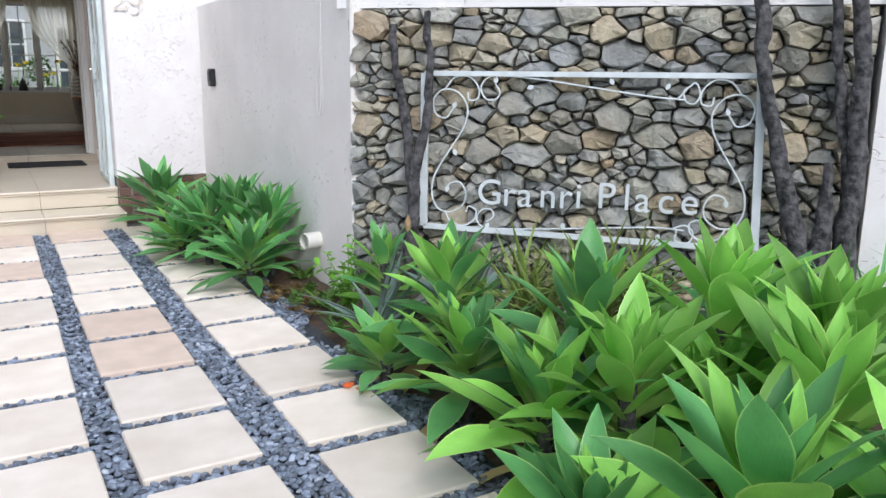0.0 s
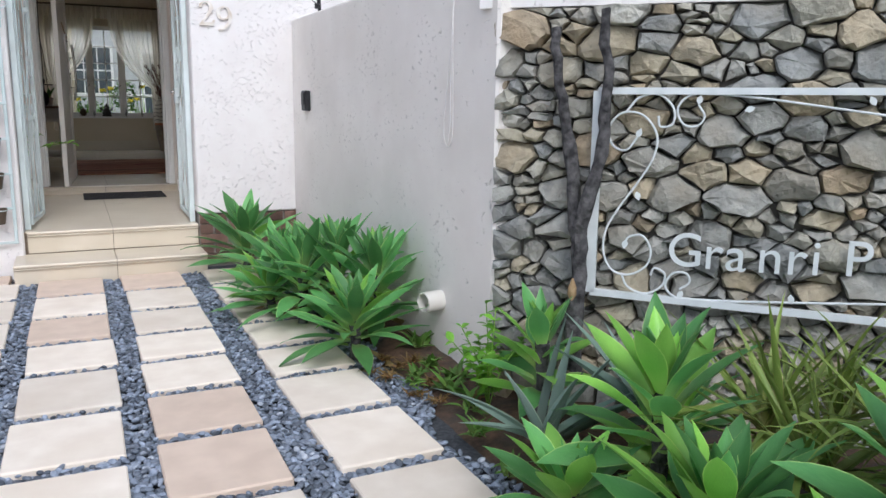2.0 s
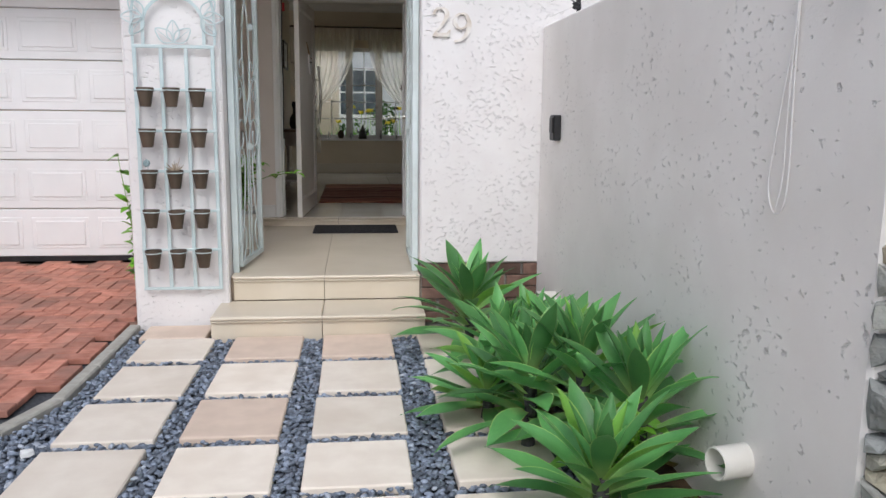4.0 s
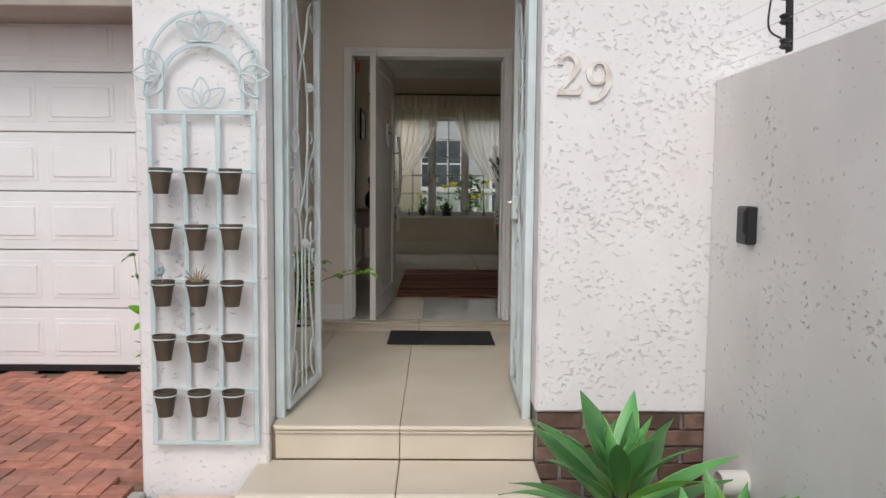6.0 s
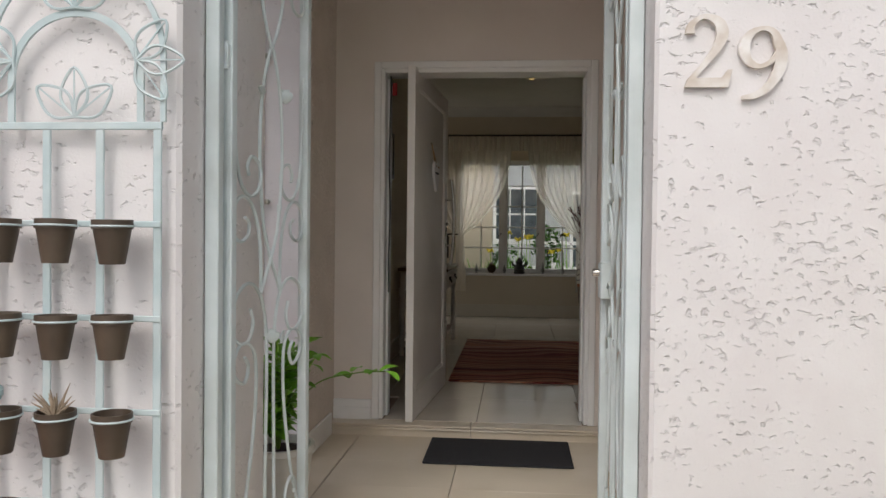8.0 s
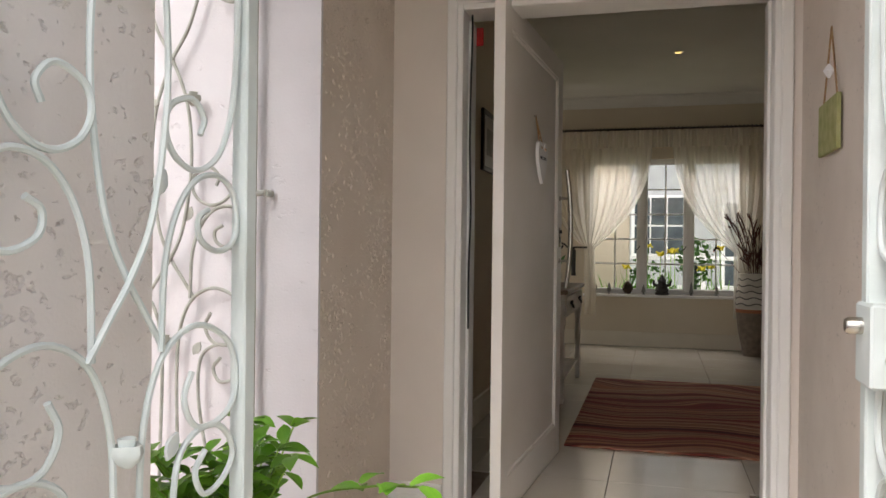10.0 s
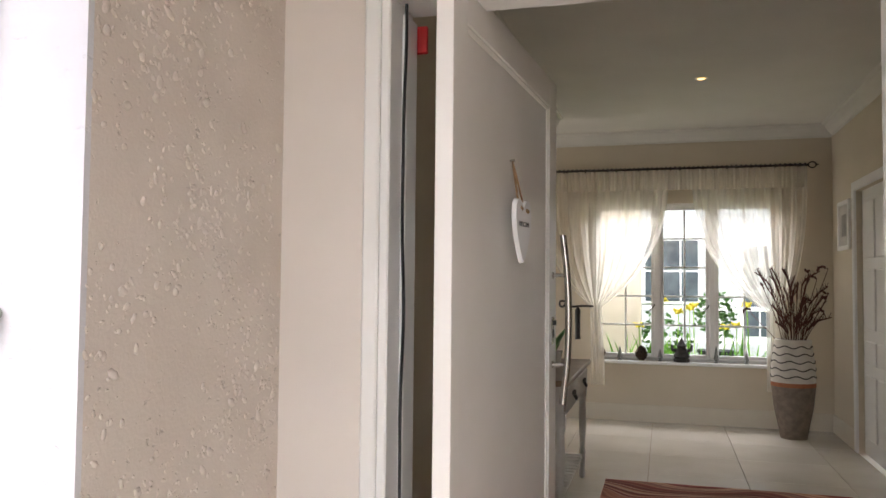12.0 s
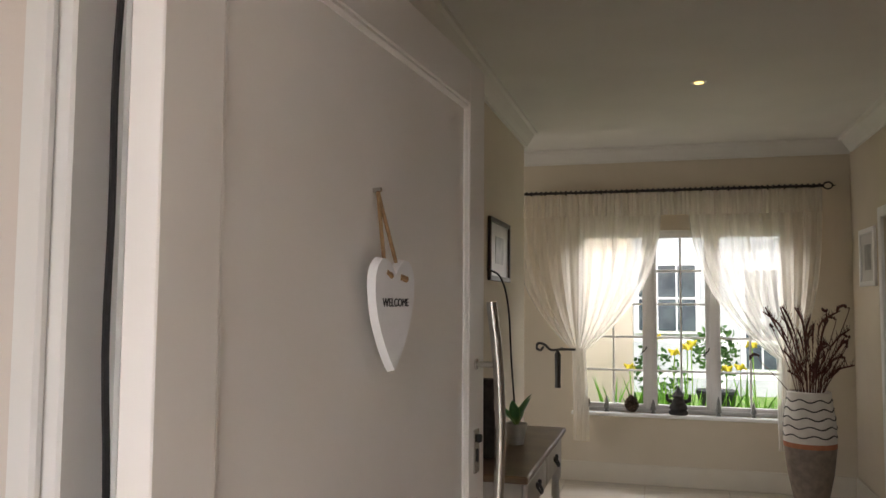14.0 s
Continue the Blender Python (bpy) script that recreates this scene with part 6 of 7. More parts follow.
for k in range(9):
    side, h = q.uniform(0.12, 0.33) * (1 if k < 7 else -1), q.uniform(0.30, 0.72)
    y = q.uniform(-0.15, 0.1)
    curl = [(side + 0.035 * math.cos(0.6 * j) - 0.035, y, h + 0.045 * math.sin(0.6 * j)) for j in range(6)]
    pts = smooth_line([(0.06 * (1 if side > 0 else -1), y * 0.3, 0), (side * 0.55, y * 0.6, h * 0.5)] + curl[:(6 if k % 2 else 3)], 5)
    s = Shape().tube(pts, 0.003, 5)
    for p in pts[len(pts) // 2::2]:
        s.lathe([(0.002, -0.012), (0.010, 0), (0.002, 0.012)], (p[0] + q.uniform(-0.008, 0.008), p[1], p[2]), 5)
    part("twig", s, M_STALK, dried, "bare twig with small buds")

# console table
M_TABLE = material("white_painted_timber", (0.62, 0.59, 0.53), (0.70, 0.67, 0.61), 8, 0.5, fine=0.1)
M_TOP = material("brown_table_top", (0.16, 0.10, 0.055), (0.26, 0.17, 0.10), 6, 0.35, fine=0.1)
table = thing("console_table", "white painted console table with two drawers and a brown top", "table", (0, 0, FLOOR))
TX0, TX1, TY0, TY1 = -0.225, 0.20, 12.28, 13.52
part("table_top", Shape().box(TX0, TX1 + 0.02, TY0 - 0.02, TY1 + 0.02, 0.75, 0.78, 0.006), M_TOP, table, "brown wooden top")
part("apron", Shape().box(TX0 + 0.02, TX1 - 0.012, TY0 + 0.02, TY1 - 0.02, 0.58, 0.75), M_TABLE, table)
for y0, y1 in ((TY0 + 0.06, (TY0 + TY1) / 2 - 0.02), ((TY0 + TY1) / 2 + 0.02, TY1 - 0.06)):
    d = part("drawer", Shape().box(TX1 - 0.012, TX1 + 0.004, y0, y1, 0.605, 0.73, 0.004), M_TABLE, table)
    ym = (y0 + y1) / 2
    part("drop_handle", Shape().tube(smooth_line([(TX1 + 0.006, ym - 0.03, 0.675), (TX1 + 0.022, ym - 0.025, 0.65), (TX1 + 0.024, ym, 0.64), (TX1 + 0.022, ym + 0.025, 0.65), (TX1 + 0.006, ym + 0.03, 0.675)], 5), 0.006, 6)
         .lathe([(0.012, -0.01), (0.014, 0), (0.012, 0.01)], (TX1 + 0.006, ym - 0.03, 0.68), 8).lathe([(0.012, -0.01), (0.014, 0), (0.012, 0.01)], (TX1 + 0.006, ym + 0.03, 0.68), 8), M_IRON, d, "dark iron drop handle")
leg_profile = [(0.018, 0), (0.024, 0.03), (0.018, 0.06), (0.022, 0.11), (0.022, 0.16), (0.027, 0.17), (0.018, 0.20), (0.025, 0.38), (0.020, 0.50), (0.027, 0.52), (0.027, 0.54)]
for x in (TX0 + 0.035, TX1 - 0.03):
    for y in (TY0 + 0.04, TY1 - 0.04):
        part("leg", Shape().lathe(leg_profile, (x, y, 0), 14).box(x - 0.027, x + 0.027, y - 0.027, y + 0.027, 0.54, 0.60), M_TABLE, table)
for y in (TY0 + 0.03, TY1 - 0.07):
    part("shelf_rail", Shape().box(TX0 + 0.03, TX1 - 0.025, y, y + 0.04, 0.13, 0.155), M_TABLE, table)
for i in range(14):
    y = TY0 + 0.085 + i * 0.0775
    part("shelf_slat", Shape().box(TX0 + 0.03, TX1 - 0.025, y, y + 0.055, 0.135, 0.15, 0.003), M_TABLE, table)
TOP = FLOOR + 0.781
dark_vase = thing("dark_vase", "dark glazed bottle vase on the console table", "vase", (-0.02, 12.62, TOP))
part("body", Shape().lathe([(0.05, 0), (0.075, 0.05), (0.07, 0.13), (0.03, 0.20), (0.03, 0.26), (0.045, 0.30), (0.035, 0.34)], sides=20), M_STATUE, dark_vase)
orchid = thing("potted_orchid", "dark potted orchid with a bare arching stem on the table", "potted plant", (0.05, 12.95, TOP))
part("pot", Shape().lathe([(0.035, 0), (0.052, 0.09), (0.056, 0.10), (0.05, 0.10), (0.046, 0.085)], sides=18), M_VASE_W, orchid)
for k in range(6):
    ob = new("leaf", LEAVES["green"]["mid"][k % 3])
    ob.parent = orchid
    ob.matrix_basis = pose(0, 0, 0.09, 0, 0, 60 * k) @ pose(0, 0, 0, 30 + 8 * k, 0, 0) @ Matrix.Scale(0.17, 4)
part("flower_stem", Shape().tube(smooth_line([(0, 0, 0.08), (-0.02, -0.02, 0.40), (-0.03, -0.05, 0.66), (-0.06, -0.09, 0.80), (-0.12, -0.12, 0.84)], 6), 0.005, 6), M_IRON, orchid)

# pictures
M_DARKFRAME = material("dark_brown_frame", (0.03, 0.02, 0.014), (0.06, 0.04, 0.03), 20, 0.35)
M_PAPER = material("pale_print_paper", (0.55, 0.53, 0.49), (0.62, 0.60, 0.56), 6, 0.3)
M_PRINT = material("grey_print", (0.18, 0.17, 0.16), (0.34, 0.32, 0.30), 12, 0.3)
def picture(label, x, y0, y1, z0, z1, facing, frame_mat, wd):
    p = thing("framed_picture", label, "picture", (x, 0, 0), 0, "pictures in the hall")
    a, b = (0.001, 0.022) if facing > 0 else (-0.022, -0.001)
    fr = Shape().box(a, b, y0, y0 + wd, z0, z1, 0.003).box(a, b, y1 - wd, y1, z0, z1, 0.003).box(a, b, y0 + wd, y1 - wd, z0, z0 + wd, 0.003).box(a, b, y0 + wd, y1 - wd, z1 - wd, z1, 0.003)
    part("frame", fr, frame_mat, p)
    c, d = (0.002, 0.010) if facing > 0 else (-0.010, -0.002)
    part("mount", Shape().box(c, d, y0 + wd, y1 - wd, z0 + wd, z1 - wd), M_PAPER, p)
    e = (0.010, 0.0115) if facing > 0 else (-0.0115, -0.010)
    gy, gz = (y1 - y0) * 0.3, (z1 - z0) * 0.28
    part("print", Shape().box(e[0], e[1], y0 + gy, y1 - gy, z0 + gz, z1 - gz), M_PRINT, p)


picture("framed print in a dark brown frame above the console table", -0.25, 13.66, 14.28, 1.95, 2.33, 1, M_DARKFRAME, 0.03)
picture("framed print in a dark brown frame near the door", -0.25, 11.60, 12.05, 1.90, 2.28, 1, M_DARKFRAME, 0.03)
picture("small grey print in a white frame on the hall wall", 2.15, 15.08, 15.50, 1.95, 2.36, -1, M_TRIM, 0.035)

# inner door in the hall wall
w = Shape().box(2.13, 2.152, 13.955, 14.03, FLOOR, 2.47, 0.004).box(2.13, 2.152, 14.90, 14.975, FLOOR, 2.47, 0.004).box(2.13, 2.152, 14.03, 14.90, 2.40, 2.47, 0.004)
setting("door_frame_2", w, M_TRIM, "white painted frame of the inner door", "door frame")
inner = thing("inner_door", "white panelled inner door, closed", "door")
part("leaf", Shape().box(2.19, 2.23, 14.033, 14.897, FLOOR + 0.005, 2.398, 0.002), M_TRIM, inner)
for z0, z1 in ((0.50, 0.98), (1.06, 1.24), (1.32, 1.78), (1.86, 2.30)):
    for y0, y1 in ((14.12, 14.43), (14.50, 14.81)):
        part("raised_panel", Shape().box(2.178, 2.192, y0, y1, z0, z1, 0.010), M_TRIM, inner)

# rug
M_RUG = bpy.data.materials.new("wavy_striped_wool")
M_RUG.use_nodes = True
rn, rl = M_RUG.node_tree.nodes, M_RUG.node_tree.links
rgeo = rn.new("ShaderNodeNewGeometry")
rwarp = rn.new("ShaderNodeTexNoise")
rwarp.inputs["Scale"].default_value, rwarp.inputs["Detail"].default_value = 1.1, 1.0
rl.new(rgeo.outputs["Position"], rwarp.inputs["Vector"])
rsep = rn.new("ShaderNodeSeparateXYZ")
rl.new(rgeo.outputs["Position"], rsep.inputs[0])
radd = rn.new("ShaderNodeMath")
radd.operation = "MULTIPLY_ADD"
radd.inputs[1].default_value = 0.85
rl.new(rwarp.outputs["Fac"], radd.inputs[0])
rl.new(rsep.outputs["Y"], radd.inputs[2])
rstripe = rn.new("ShaderNodeTexNoise")
rstripe.noise_dimensions = "1D"
rstripe.inputs["Scale"].default_value, rstripe.inputs["Detail"].default_value, rstripe.inputs["Roughness"].default_value = 7.5, 3.0, 0.65
rl.new(radd.outputs[0], rstripe.inputs["W"])
rramp = rn.new("ShaderNodeValToRGB")
cols = ((0.30, (0.10, 0.022, 0.018)), (0.41, (0.30, 0.06, 0.04)), (0.46, (0.16, 0.05, 0.035)), (0.50, (0.50, 0.20, 0.11)), (0.54, (0.62, 0.42, 0.28)), (0.57, (0.34, 0.08, 0.05)), (0.63, (0.20, 0.06, 0.04)), (0.70, (0.55, 0.33, 0.2)))
for i, (at, c) in enumerate(cols):
    e = rramp.color_ramp.elements[i] if i < 2 else rramp.color_ramp.elements.new(at)
    e.position, e.color = at, (*c, 1)
rl.new(rstripe.outputs["Fac"], rramp.inputs["Fac"])
rp = rn["Principled BSDF"]
rl.new(rramp.outputs["Color"], rp.inputs["Base Color"])
rp.inputs["Roughness"].default_value = 0.95
rpile = rn.new("ShaderNodeTexNoise")
rpile.inputs["Scale"].default_value = 350
rl.new(rgeo.outputs["Position"], rpile.inputs["Vector"])
rb = rn.new("ShaderNodeBump")
rb.inputs["Strength"].default_value, rb.inputs["Distance"].default_value = 0.6, 0.004
rl.new(rpile.outputs["Fac"], rb.inputs["Height"])
rl.new(rb.outputs["Normal"], rp.inputs["Normal"])
rug = thing("rug", "red and brown rug with wavy stripes lying on the tiles", "rug")
part("carpet", Shape().box(0.325, 1.80, 11.16, 13.44, FLOOR + 0.001, FLOOR + 0.012, 0.004), M_RUG, rug)

# recessed downlight
M_LAMP = bpy.data.materials.new("warm_lamp")
M_LAMP.use_nodes = True
lp = M_LAMP.node_tree.nodes["Principled BSDF"]
lp.inputs["Emission Color"].default_value, lp.inputs["Emission Strength"].default_value = (1.0, 0.66, 0.20, 1), 0.9
down = thing("downlight", "small recessed ceiling downlight glowing warm", "ceiling light", (0.954, 13.86, 3.1))
part("trim_ring", Shape().lathe([(0.030, -0.001), (0.045, -0.004), (0.045, -0.001)], sides=20), M_TRIM, down)
part("lamp", Shape().lathe([(0.028, -0.003), (0.024, -0.007), (0.004, -0.008)], sides=16), M_LAMP, down)

# small card on the porch wall
card = thing("hanging_card", "small green card hanging from twine on the porch wall", "sign")
M_CARD = material("olive_card", (0.30, 0.32, 0.12), (0.42, 0.42, 0.20), 25, 0.8)
part("board", Shape().box(1.272, 1.284, 9.30, 9.555, 1.71, 1.865, 0.002), M_CARD, card)
part("twine", Shape().tube([(1.28, 9.335, 1.862), (1.282, 9.43, 2.08), (1.28, 9.52, 1.862)], 0.003, 5), M_TWINE, card)
part("bow", Shape().lathe([(0.004, -0.02), (0.016, 0), (0.004, 0.02)], (1.276, 9.43, 1.95), 6), M_HEART, card)

# ---- garden beyond the window ----
M_LAWN = material("garden_green", (0.10, 0.20, 0.03), (0.24, 0.36, 0.08), 8, 0.9, fine=0.8, fine_scale=30)
M_NEIGH = material("cream_garden_wall", (0.66, 0.58, 0.46), (0.72, 0.64, 0.52), 5, 0.9, fine=0.2)
M_NEIGH_W = material("white_neighbour_wall", (0.42, 0.43, 0.43), (0.50, 0.51, 0.51), 5, 0.9, fine=0.2)
M_DARKGLASS = material("dark_window_glass", (0.05, 0.06, 0.07), (0.10, 0.12, 0.13), 3, 0.08)
M_HEDGE = leaf_material("hedge_leaf", (0.03, 0.09, 0.02), (0.10, 0.20, 0.05), (0.14, 0.22, 0.06), 0.6)
M_YELLOW = material("yellow_petal", (0.80, 0.62, 0.02), (0.85, 0.70, 0.05), 20, 0.6)
M_TILES = material("grey_roof", (0.20, 0.19, 0.18), (0.30, 0.28, 0.27), 8, 0.9)
setting("garden_ground", Shape().box(-6, 8, 16.01, 30, -0.05, 0.30), M_LAWN, "green garden bed outside the window", "ground")
setting("wall_garden", Shape().box(-3.0, 0.42, 18.3, 18.5, 0.3, 3.6), M_NEIGH, "cream garden wall outside the window")
house = tagged(new("neighbour_house"), "white neighbouring house with dark windows beyond the garden", "house")
part("wall", Shape().box(-4, 8, 23.0, 23.3, 0.3, 4.2), M_NEIGH_W, house)
part("roof", Shape().box(-4.3, 8.3, 22.6, 24, 4.2, 4.35), M_TILES, house)
for x0, x1, z0, z1 in ((0.3, 1.35, 1.3, 2.5), (2.0, 2.9, 0.7, 2.4), (-2.0, -0.8, 1.3, 2.5), (3.6, 4.8, 1.3, 2.5)):
    wnd = part("window", Shape().box(x0, x1, 22.95, 23.01, z0, z1, 0.005), M_TRIM, house)
    n = 3
    for i in range(n):
        for z_a, z_b in ((z0 + 0.05, (z0 + z1) / 2 - 0.02), ((z0 + z1) / 2 + 0.02, z1 - 0.05)):
            a = x0 + 0.05 + (x1 - x0 - 0.1) * i / n
            part("pane", Shape().box(a + 0.015, a + (x1 - x0 - 0.1) / n - 0.015, 22.935, 22.952, z_a, z_b), M_DARKGLASS, wnd)
rail_f = thing("garden_fence", "white timber rail fence in the garden", "fence", (0, 21.0, 0.3))
for z in (0.45, 0.95):
    part("rail", Shape().box(-3, 6, -0.02, 0.02, z, z + 0.07, 0.005), M_TRIM, rail_f)
for i in range(7):
    part("post", Shape().box(-3 + 1.5 * i, -2.9 + 1.5 * i, -0.05, 0.05, -0.01, 1.1, 0.005), M_TRIM, rail_f)
tubs = thing("garden_tub", "black garden tub with a clipped green bush", "potted plant", (1.35, 19.0, 0.3))
part("tub", Shape().lathe([(0.16, 0), (0.22, 0.45), (0.24, 0.47), (0.24, 0.50), (0.2, 0.50)], sides=20), M_BLACK, tubs)
part("trunk", Shape().tube([(0, 0, 0.45), (0, 0, 0.9)], 0.02, 6), M_LOG, tubs)
bush_leaf = blade(0.10, 0.05, 0.5, 0.15, M_HEDGE, 0.5, 3, 2)
q = random.Random(5)


def bush(parent, centre, radii, count, seed):
    """A crown of many small leaves with an uneven outline."""
    q = random.Random(seed)
    for _ in range(count):
        u, a = q.uniform(-1, 1), q.uniform(0, 6.28)
        r = q.uniform(0.55, 1.05)
        c = math.sqrt(1 - u * u)
        ob = new("leaf", bush_leaf)
        ob.parent = parent
        ob.matrix_basis = Matrix.Translation((centre[0] + radii[0] * r * c * math.cos(a), centre[1] + radii[1] * r * c * math.sin(a), centre[2] + radii[2] * r * u)) @ pose(0, 0, 0, q.uniform(0, 360), q.uniform(0, 360), q.uniform(0, 360)) @ Matrix.Scale(q.uniform(0.6, 1.1), 4)


bush(tubs, (0, 0, 0.95), (0.26, 0.26, 0.35), 220, 8)
hedge = thing("garden_shrub", "dark green rounded shrub in the garden", "shrub", (0.55, 19.6, 0.3))
part("trunk", Shape().tube([(0, 0, -0.02), (0.02, 0, 0.5)], 0.03, 6), M_LOG, hedge)
bush(hedge, (0, 0, 0.55), (0.5, 0.4, 0.4), 240, 9)
hedge2 = copy_thing(hedge, pose(2.9, 20.2, 0.3, 0, 0, 120))
iris_leaf = [blade(1.0, 0.05, b, 0.2, M_SHRUB, 0.3, 7, 2) for b in (0.1, 0.3, 0.6)]
q = random.Random(21)
for k, (x, y) in enumerate(((0.52, 16.9), (0.95, 17.0), (1.15, 16.8), (1.45, 17.1), (1.62, 16.8), (0.30, 17.1), (0.78, 16.7), (1.28, 17.3), (1.85, 17.0), (0.62, 17.5), (1.05, 17.5))):
    iris = thing("yellow_iris", "yellow flag iris with sword-shaped leaves outside the window", "iris", (x, y, 0.30), 40 * k, "irises outside the window")
    for i in range(14):
        ob = new("leaf", iris_leaf[q.randrange(3)])
        ob.parent = iris
        ln = q.uniform(0.55, 0.95)
        ob.matrix_basis = pose(q.uniform(-0.08, 0.08), q.uniform(-0.06, 0.06), -0.01, 0, 0, q.uniform(0, 360)) @ pose(0, 0, 0, q.uniform(68, 88), 0, 0) @ Matrix.Scale(ln, 4)
    for i in range(0 if k % 3 == 2 else 1):
        h = q.uniform(0.85, 1.15)
        fx, fy = q.uniform(-0.1, 0.1), q.uniform(-0.1, 0.1)
        part("flower_stalk", Shape().tube([(fx * 0.4, fy * 0.4, 0), (fx, fy, h)], 0.006, 5), M_SHRUB, iris)
        fl = Shape()
        for m in range(6):
            a = m * 1.05
            fl.tube([(fx, fy, h), (fx + 0.03 * math.cos(a), fy + 0.03 * math.sin(a), h + 0.03), (fx + 0.055 * math.cos(a), fy + 0.055 * math.sin(a), h + (0.055 if m % 2 else 0.0))], [0.006, 0.020, 0.008], 6)
        part("bloom", fl, M_YELLOW, iris, "yellow bloom")

# ---- pebbles between the pavers ----
def ico():
    p = (1 + 5 ** 0.5) / 2
    v = np.array([(-1, p, 0), (1, p, 0), (-1, -p, 0), (1, -p, 0), (0, -1, p), (0, 1, p), (0, -1, -p), (0, 1, -p), (p, 0, -1), (p, 0, 1), (-p, 0, -1), (-p, 0, 1)], float)
    v /= np.linalg.norm(v[0])
    f = [(0, 11, 5), (0, 5, 1), (0, 1, 7), (0, 7, 10), (0, 10, 11), (1, 5, 9), (5, 11, 4), (11, 10, 2), (10, 7, 6), (7, 1, 8), (3, 9, 4), (3, 4, 2), (3, 2, 6), (3, 6, 8), (3, 8, 9), (4, 9, 5), (2, 4, 11), (6, 2, 10), (8, 6, 7), (9, 8, 1)]
    mid, out = {}, []
    v = list(v)

    def half(a, b):
        k = (min(a, b), max(a, b))
        if k not in mid:
            m = v[a] + v[b]
            v.append(m / np.linalg.norm(m))
            mid[k] = len(v) - 1
        return mid[k]

    for a, b, c in f:
        ab, bc, ca = half(a, b), half(b, c), half(c, a)
        out += [(a, ab, ca), (b, bc, ab), (c, ca, bc), (ab, bc, ca)]
    return np.array(v[:12]), np.array(f), np.array(v), np.array(out)


V12, F20, V42, F80 = ico()
g = np.random.default_rng(3)


def free_spots(y0, y1, step):
    """Places between the pavers, right of the kerb and left of the soil."""
    xs, ys = np.meshgrid(np.arange(-3.1, 1.72, step), np.arange(y0, y1, step))
    x = (xs + g.uniform(-0.5, 0.5, xs.shape) * step).ravel()
    y = (ys + g.uniform(-0.5, 0.5, ys.shape) * step).ravel()
    keep = np.ones(x.shape, bool)
    for c, rows in enumerate(ROWS_BY_COLUMN):
        edges = np.array(rows)
        k = np.clip(np.searchsorted(edges, y), 0, len(edges) - 1)
        before = np.where(k > 0, edges[k - 1], edges[0] - 0.525)
        x0 = COLUMNS[c] - (0.045, 0.04, 0.02, 0.0)[c] * np.clip((5.2 - y) / 2.0, 0, 1) + (0.0, 0.0, 0.03, 0.03)[c] * np.clip(y - 4.7, 0, 1)
        keep &= ~((x > x0 + 0.002) & (x < x0 + PAVER_W - 0.006) & (y > before + PAVER_GAP + 0.004) & (y < edges[k] - 0.004) & (y < 7.1))
    kx = np.interp(-y, [-p[1] for p in KERB], [p[0] for p in KERB])
    keep &= x > kx + 0.05
    edge = 1.60 + 0.06 * np.sin(y * 3.1) + 0.05 * np.sin(y * 7.7 + 1)
    keep &= x < edge
    keep &= ~((y > 7.08) & (x > -0.58))
    return x[keep], y[keep]


def scatter(name, y0, y1, step, size, verts, faces):
    x, y = free_spots(y0, y1, step)
    n = len(x)
    sc = size * g.uniform(0.75, 1.25, (n, 1)) * np.stack([g.uniform(0.9, 1.35, n), g.uniform(0.65, 0.95, n), g.uniform(0.38, 0.6, n)], 1)
    a, b = g.uniform(0, 6.28, n), g.normal(0, 0.35, n)
    p = verts[None] * sc[:, None]
    px, pz = p[..., 0] * np.cos(b)[:, None] - p[..., 2] * np.sin(b)[:, None], p[..., 0] * np.sin(b)[:, None] + p[..., 2] * np.cos(b)[:, None]
    qx = px * np.cos(a)[:, None] - p[..., 1] * np.sin(a)[:, None]
    qy = px * np.sin(a)[:, None] + p[..., 1] * np.cos(a)[:, None]
    z = g.uniform(-0.034, -0.014, n)
    co = np.stack([qx + x[:, None], qy + y[:, None], pz + z[:, None]], 2).reshape(-1, 3)
    fa = (faces[None] + (np.arange(n) * len(verts))[:, None, None]).reshape(-1, 3)
    me = bpy.data.meshes.new(name)
    me.vertices.add(len(co))
    me.vertices.foreach_set("co", co.ravel())
    me.loops.add(len(fa) * 3)
    me.loops.foreach_set("vertex_index", fa.ravel().astype(np.int32))
    me.polygons.add(len(fa))
    me.polygons.foreach_set("loop_start", np.arange(0, len(fa) * 3, 3, dtype=np.int32))
    me.polygons.foreach_set("use_smooth", np.ones(len(fa), bool))
    me.update(calc_edges=True)
    me.materials.append(M_PEBBLES)
    ob = new(name, me)
    return tagged(ob, "blue-grey rounded pebbles filling the gaps between pavers", "pebbles", kind="stuff")


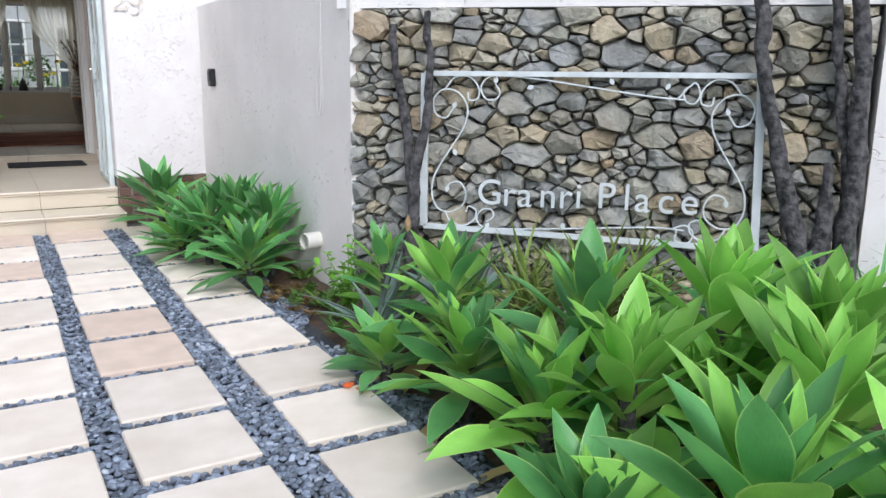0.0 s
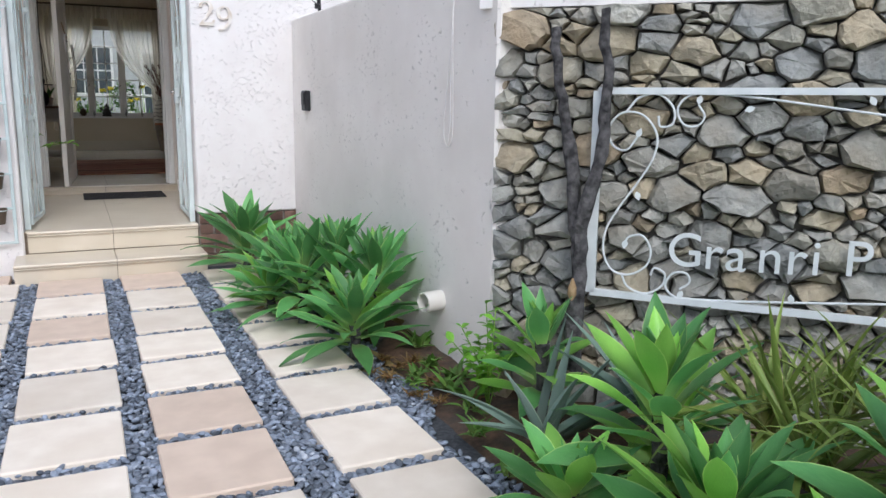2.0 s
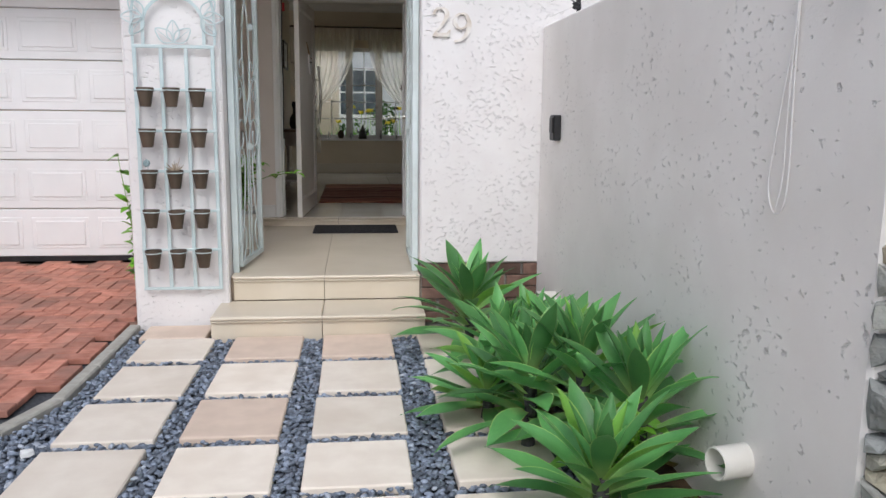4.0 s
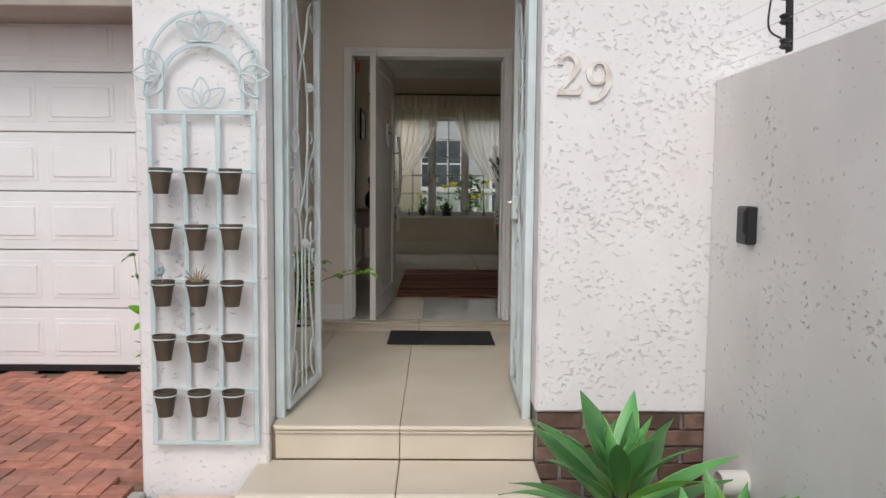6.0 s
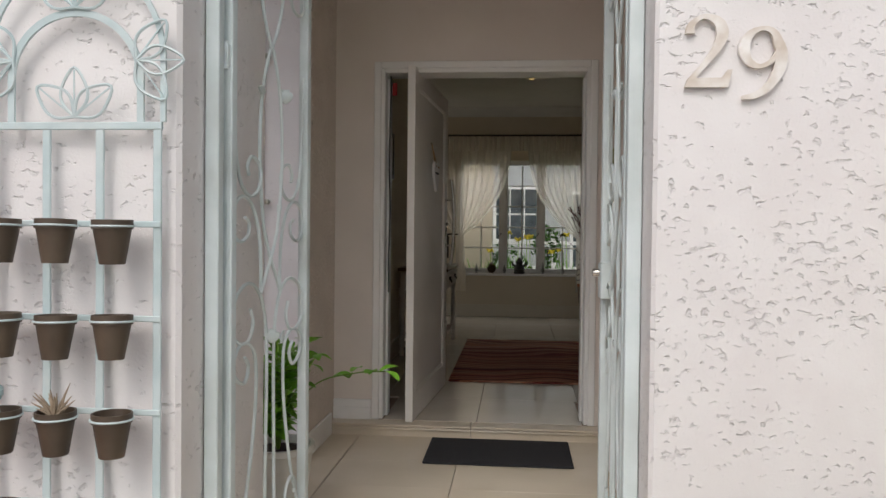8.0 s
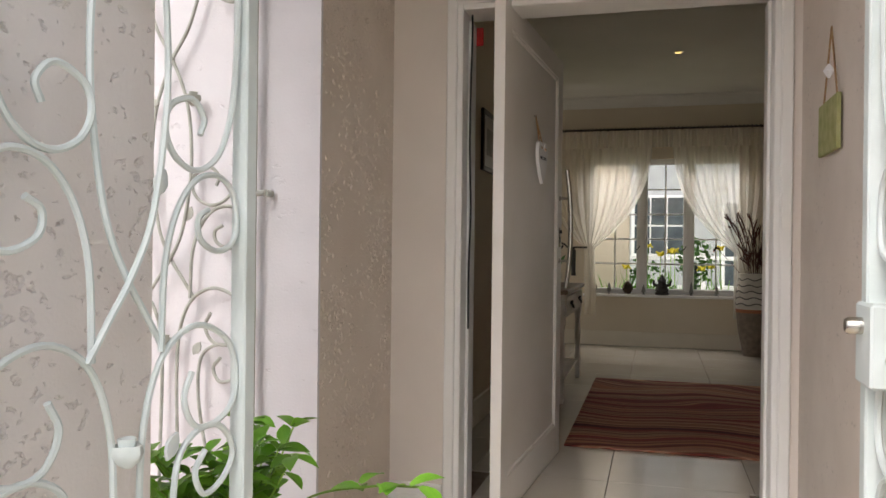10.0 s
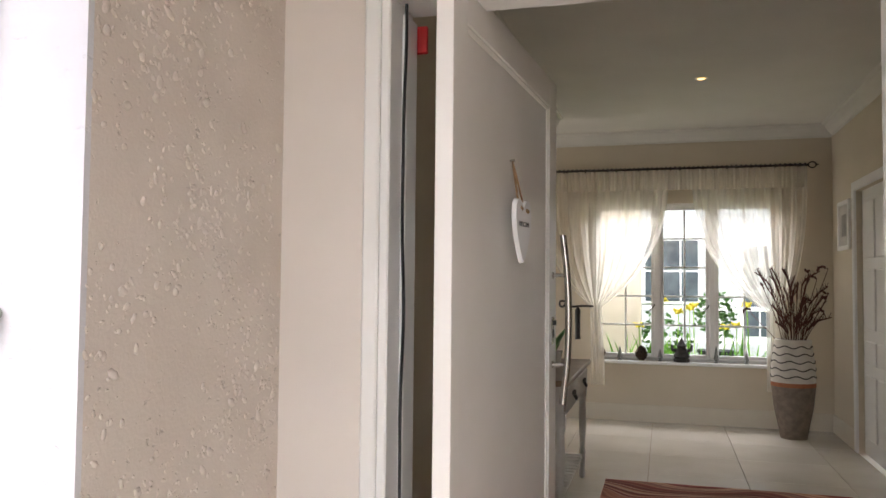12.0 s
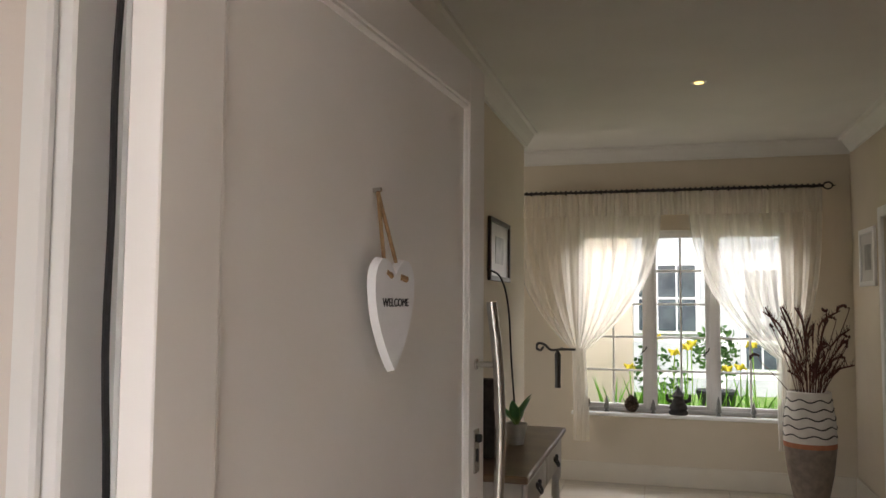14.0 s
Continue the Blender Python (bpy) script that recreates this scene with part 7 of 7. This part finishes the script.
near_gravel = scatter("pebbles", 1.2, 4.2, 0.0205, 0.0155, V42, F80)
scatter("pebbles", 4.2, 7.35, 0.0205, 0.0155, V12, F20)
scatter("pebbles", -4.4, 1.2, 0.03, 0.021, V12, F20)
pebble_meshes = []
for k in range(8):
    s = Shape().add([(x * 0.019, y * 0.013, z * (0.007 + 0.0006 * k)) for x, y, z in V42], [tuple(int(i) for i in f) for f in F80])
    s.smooth = True
    pebble_meshes.append(s.mesh("pebble", M_PEBBLES))
px_, py_ = free_spots(1.6, 5.2, 0.09)
for k in range(min(300, len(px_))):
    ob = new("pebble", pebble_meshes[k % 8])
    ob.parent = near_gravel
    ob.matrix_basis = pose(px_[k], py_[k], -0.010, g.uniform(-15, 15), g.uniform(-15, 15), g.uniform(0, 360))
# lumps of thrown plaster on the pier
def lumps(parent, count, seed):
    r = np.random.default_rng(seed)
    co, fa, made = [], [], 0
    while made < count:
        y, z = r.uniform(9.25, 9.94), r.uniform(0.45, 2.9)
        crowd = math.sin(9 * y + 5 * z) + math.sin(13 * z - 7 * y + 2) + r.uniform(-1.6, 1.6)
        if crowd < 0:
            continue
        size = r.choice((0.0028, 0.0042, 0.0065, 0.0095), p=(0.42, 0.34, 0.19, 0.05))
        a, e = r.uniform(0, 6.28), r.uniform(0.9, 1.9)
        p = V42 * r.uniform(0.8, 1.2, (42, 1)) * (0.55, e, 1.0) * size
        u, v = p[:, 1] * math.cos(a) - p[:, 2] * math.sin(a), p[:, 1] * math.sin(a) + p[:, 2] * math.cos(a)
        co += list(zip(p[:, 0] - 0.245, u + y, v + z))
        fa += [tuple(int(i) + 42 * made for i in f) for f in F80]
        made += 1
    me = bpy.data.meshes.new("plaster_lumps")
    me.from_pydata(co, [], fa)
    me.polygons.foreach_set("use_smooth", np.ones(len(fa), bool))
    me.materials.append(M_PORCH)
    ob = new("plaster_lumps", me)
    ob.parent = parent
    return tagged(ob, kind="stuff")


lumps(pier, 2300, 12)
white = material("white_stone", (0.70, 0.70, 0.68), (0.78, 0.78, 0.76), 20, 0.7)
chip = thing("white_stone", "single white stone lying among the dark pebbles", "stone", (-0.56, 5.50, -0.006))
part("stone", Shape().lathe([(0.010, -0.012), (0.030, -0.004), (0.026, 0.012), (0.008, 0.018)], sides=7, wobble=0.2), white, chip)
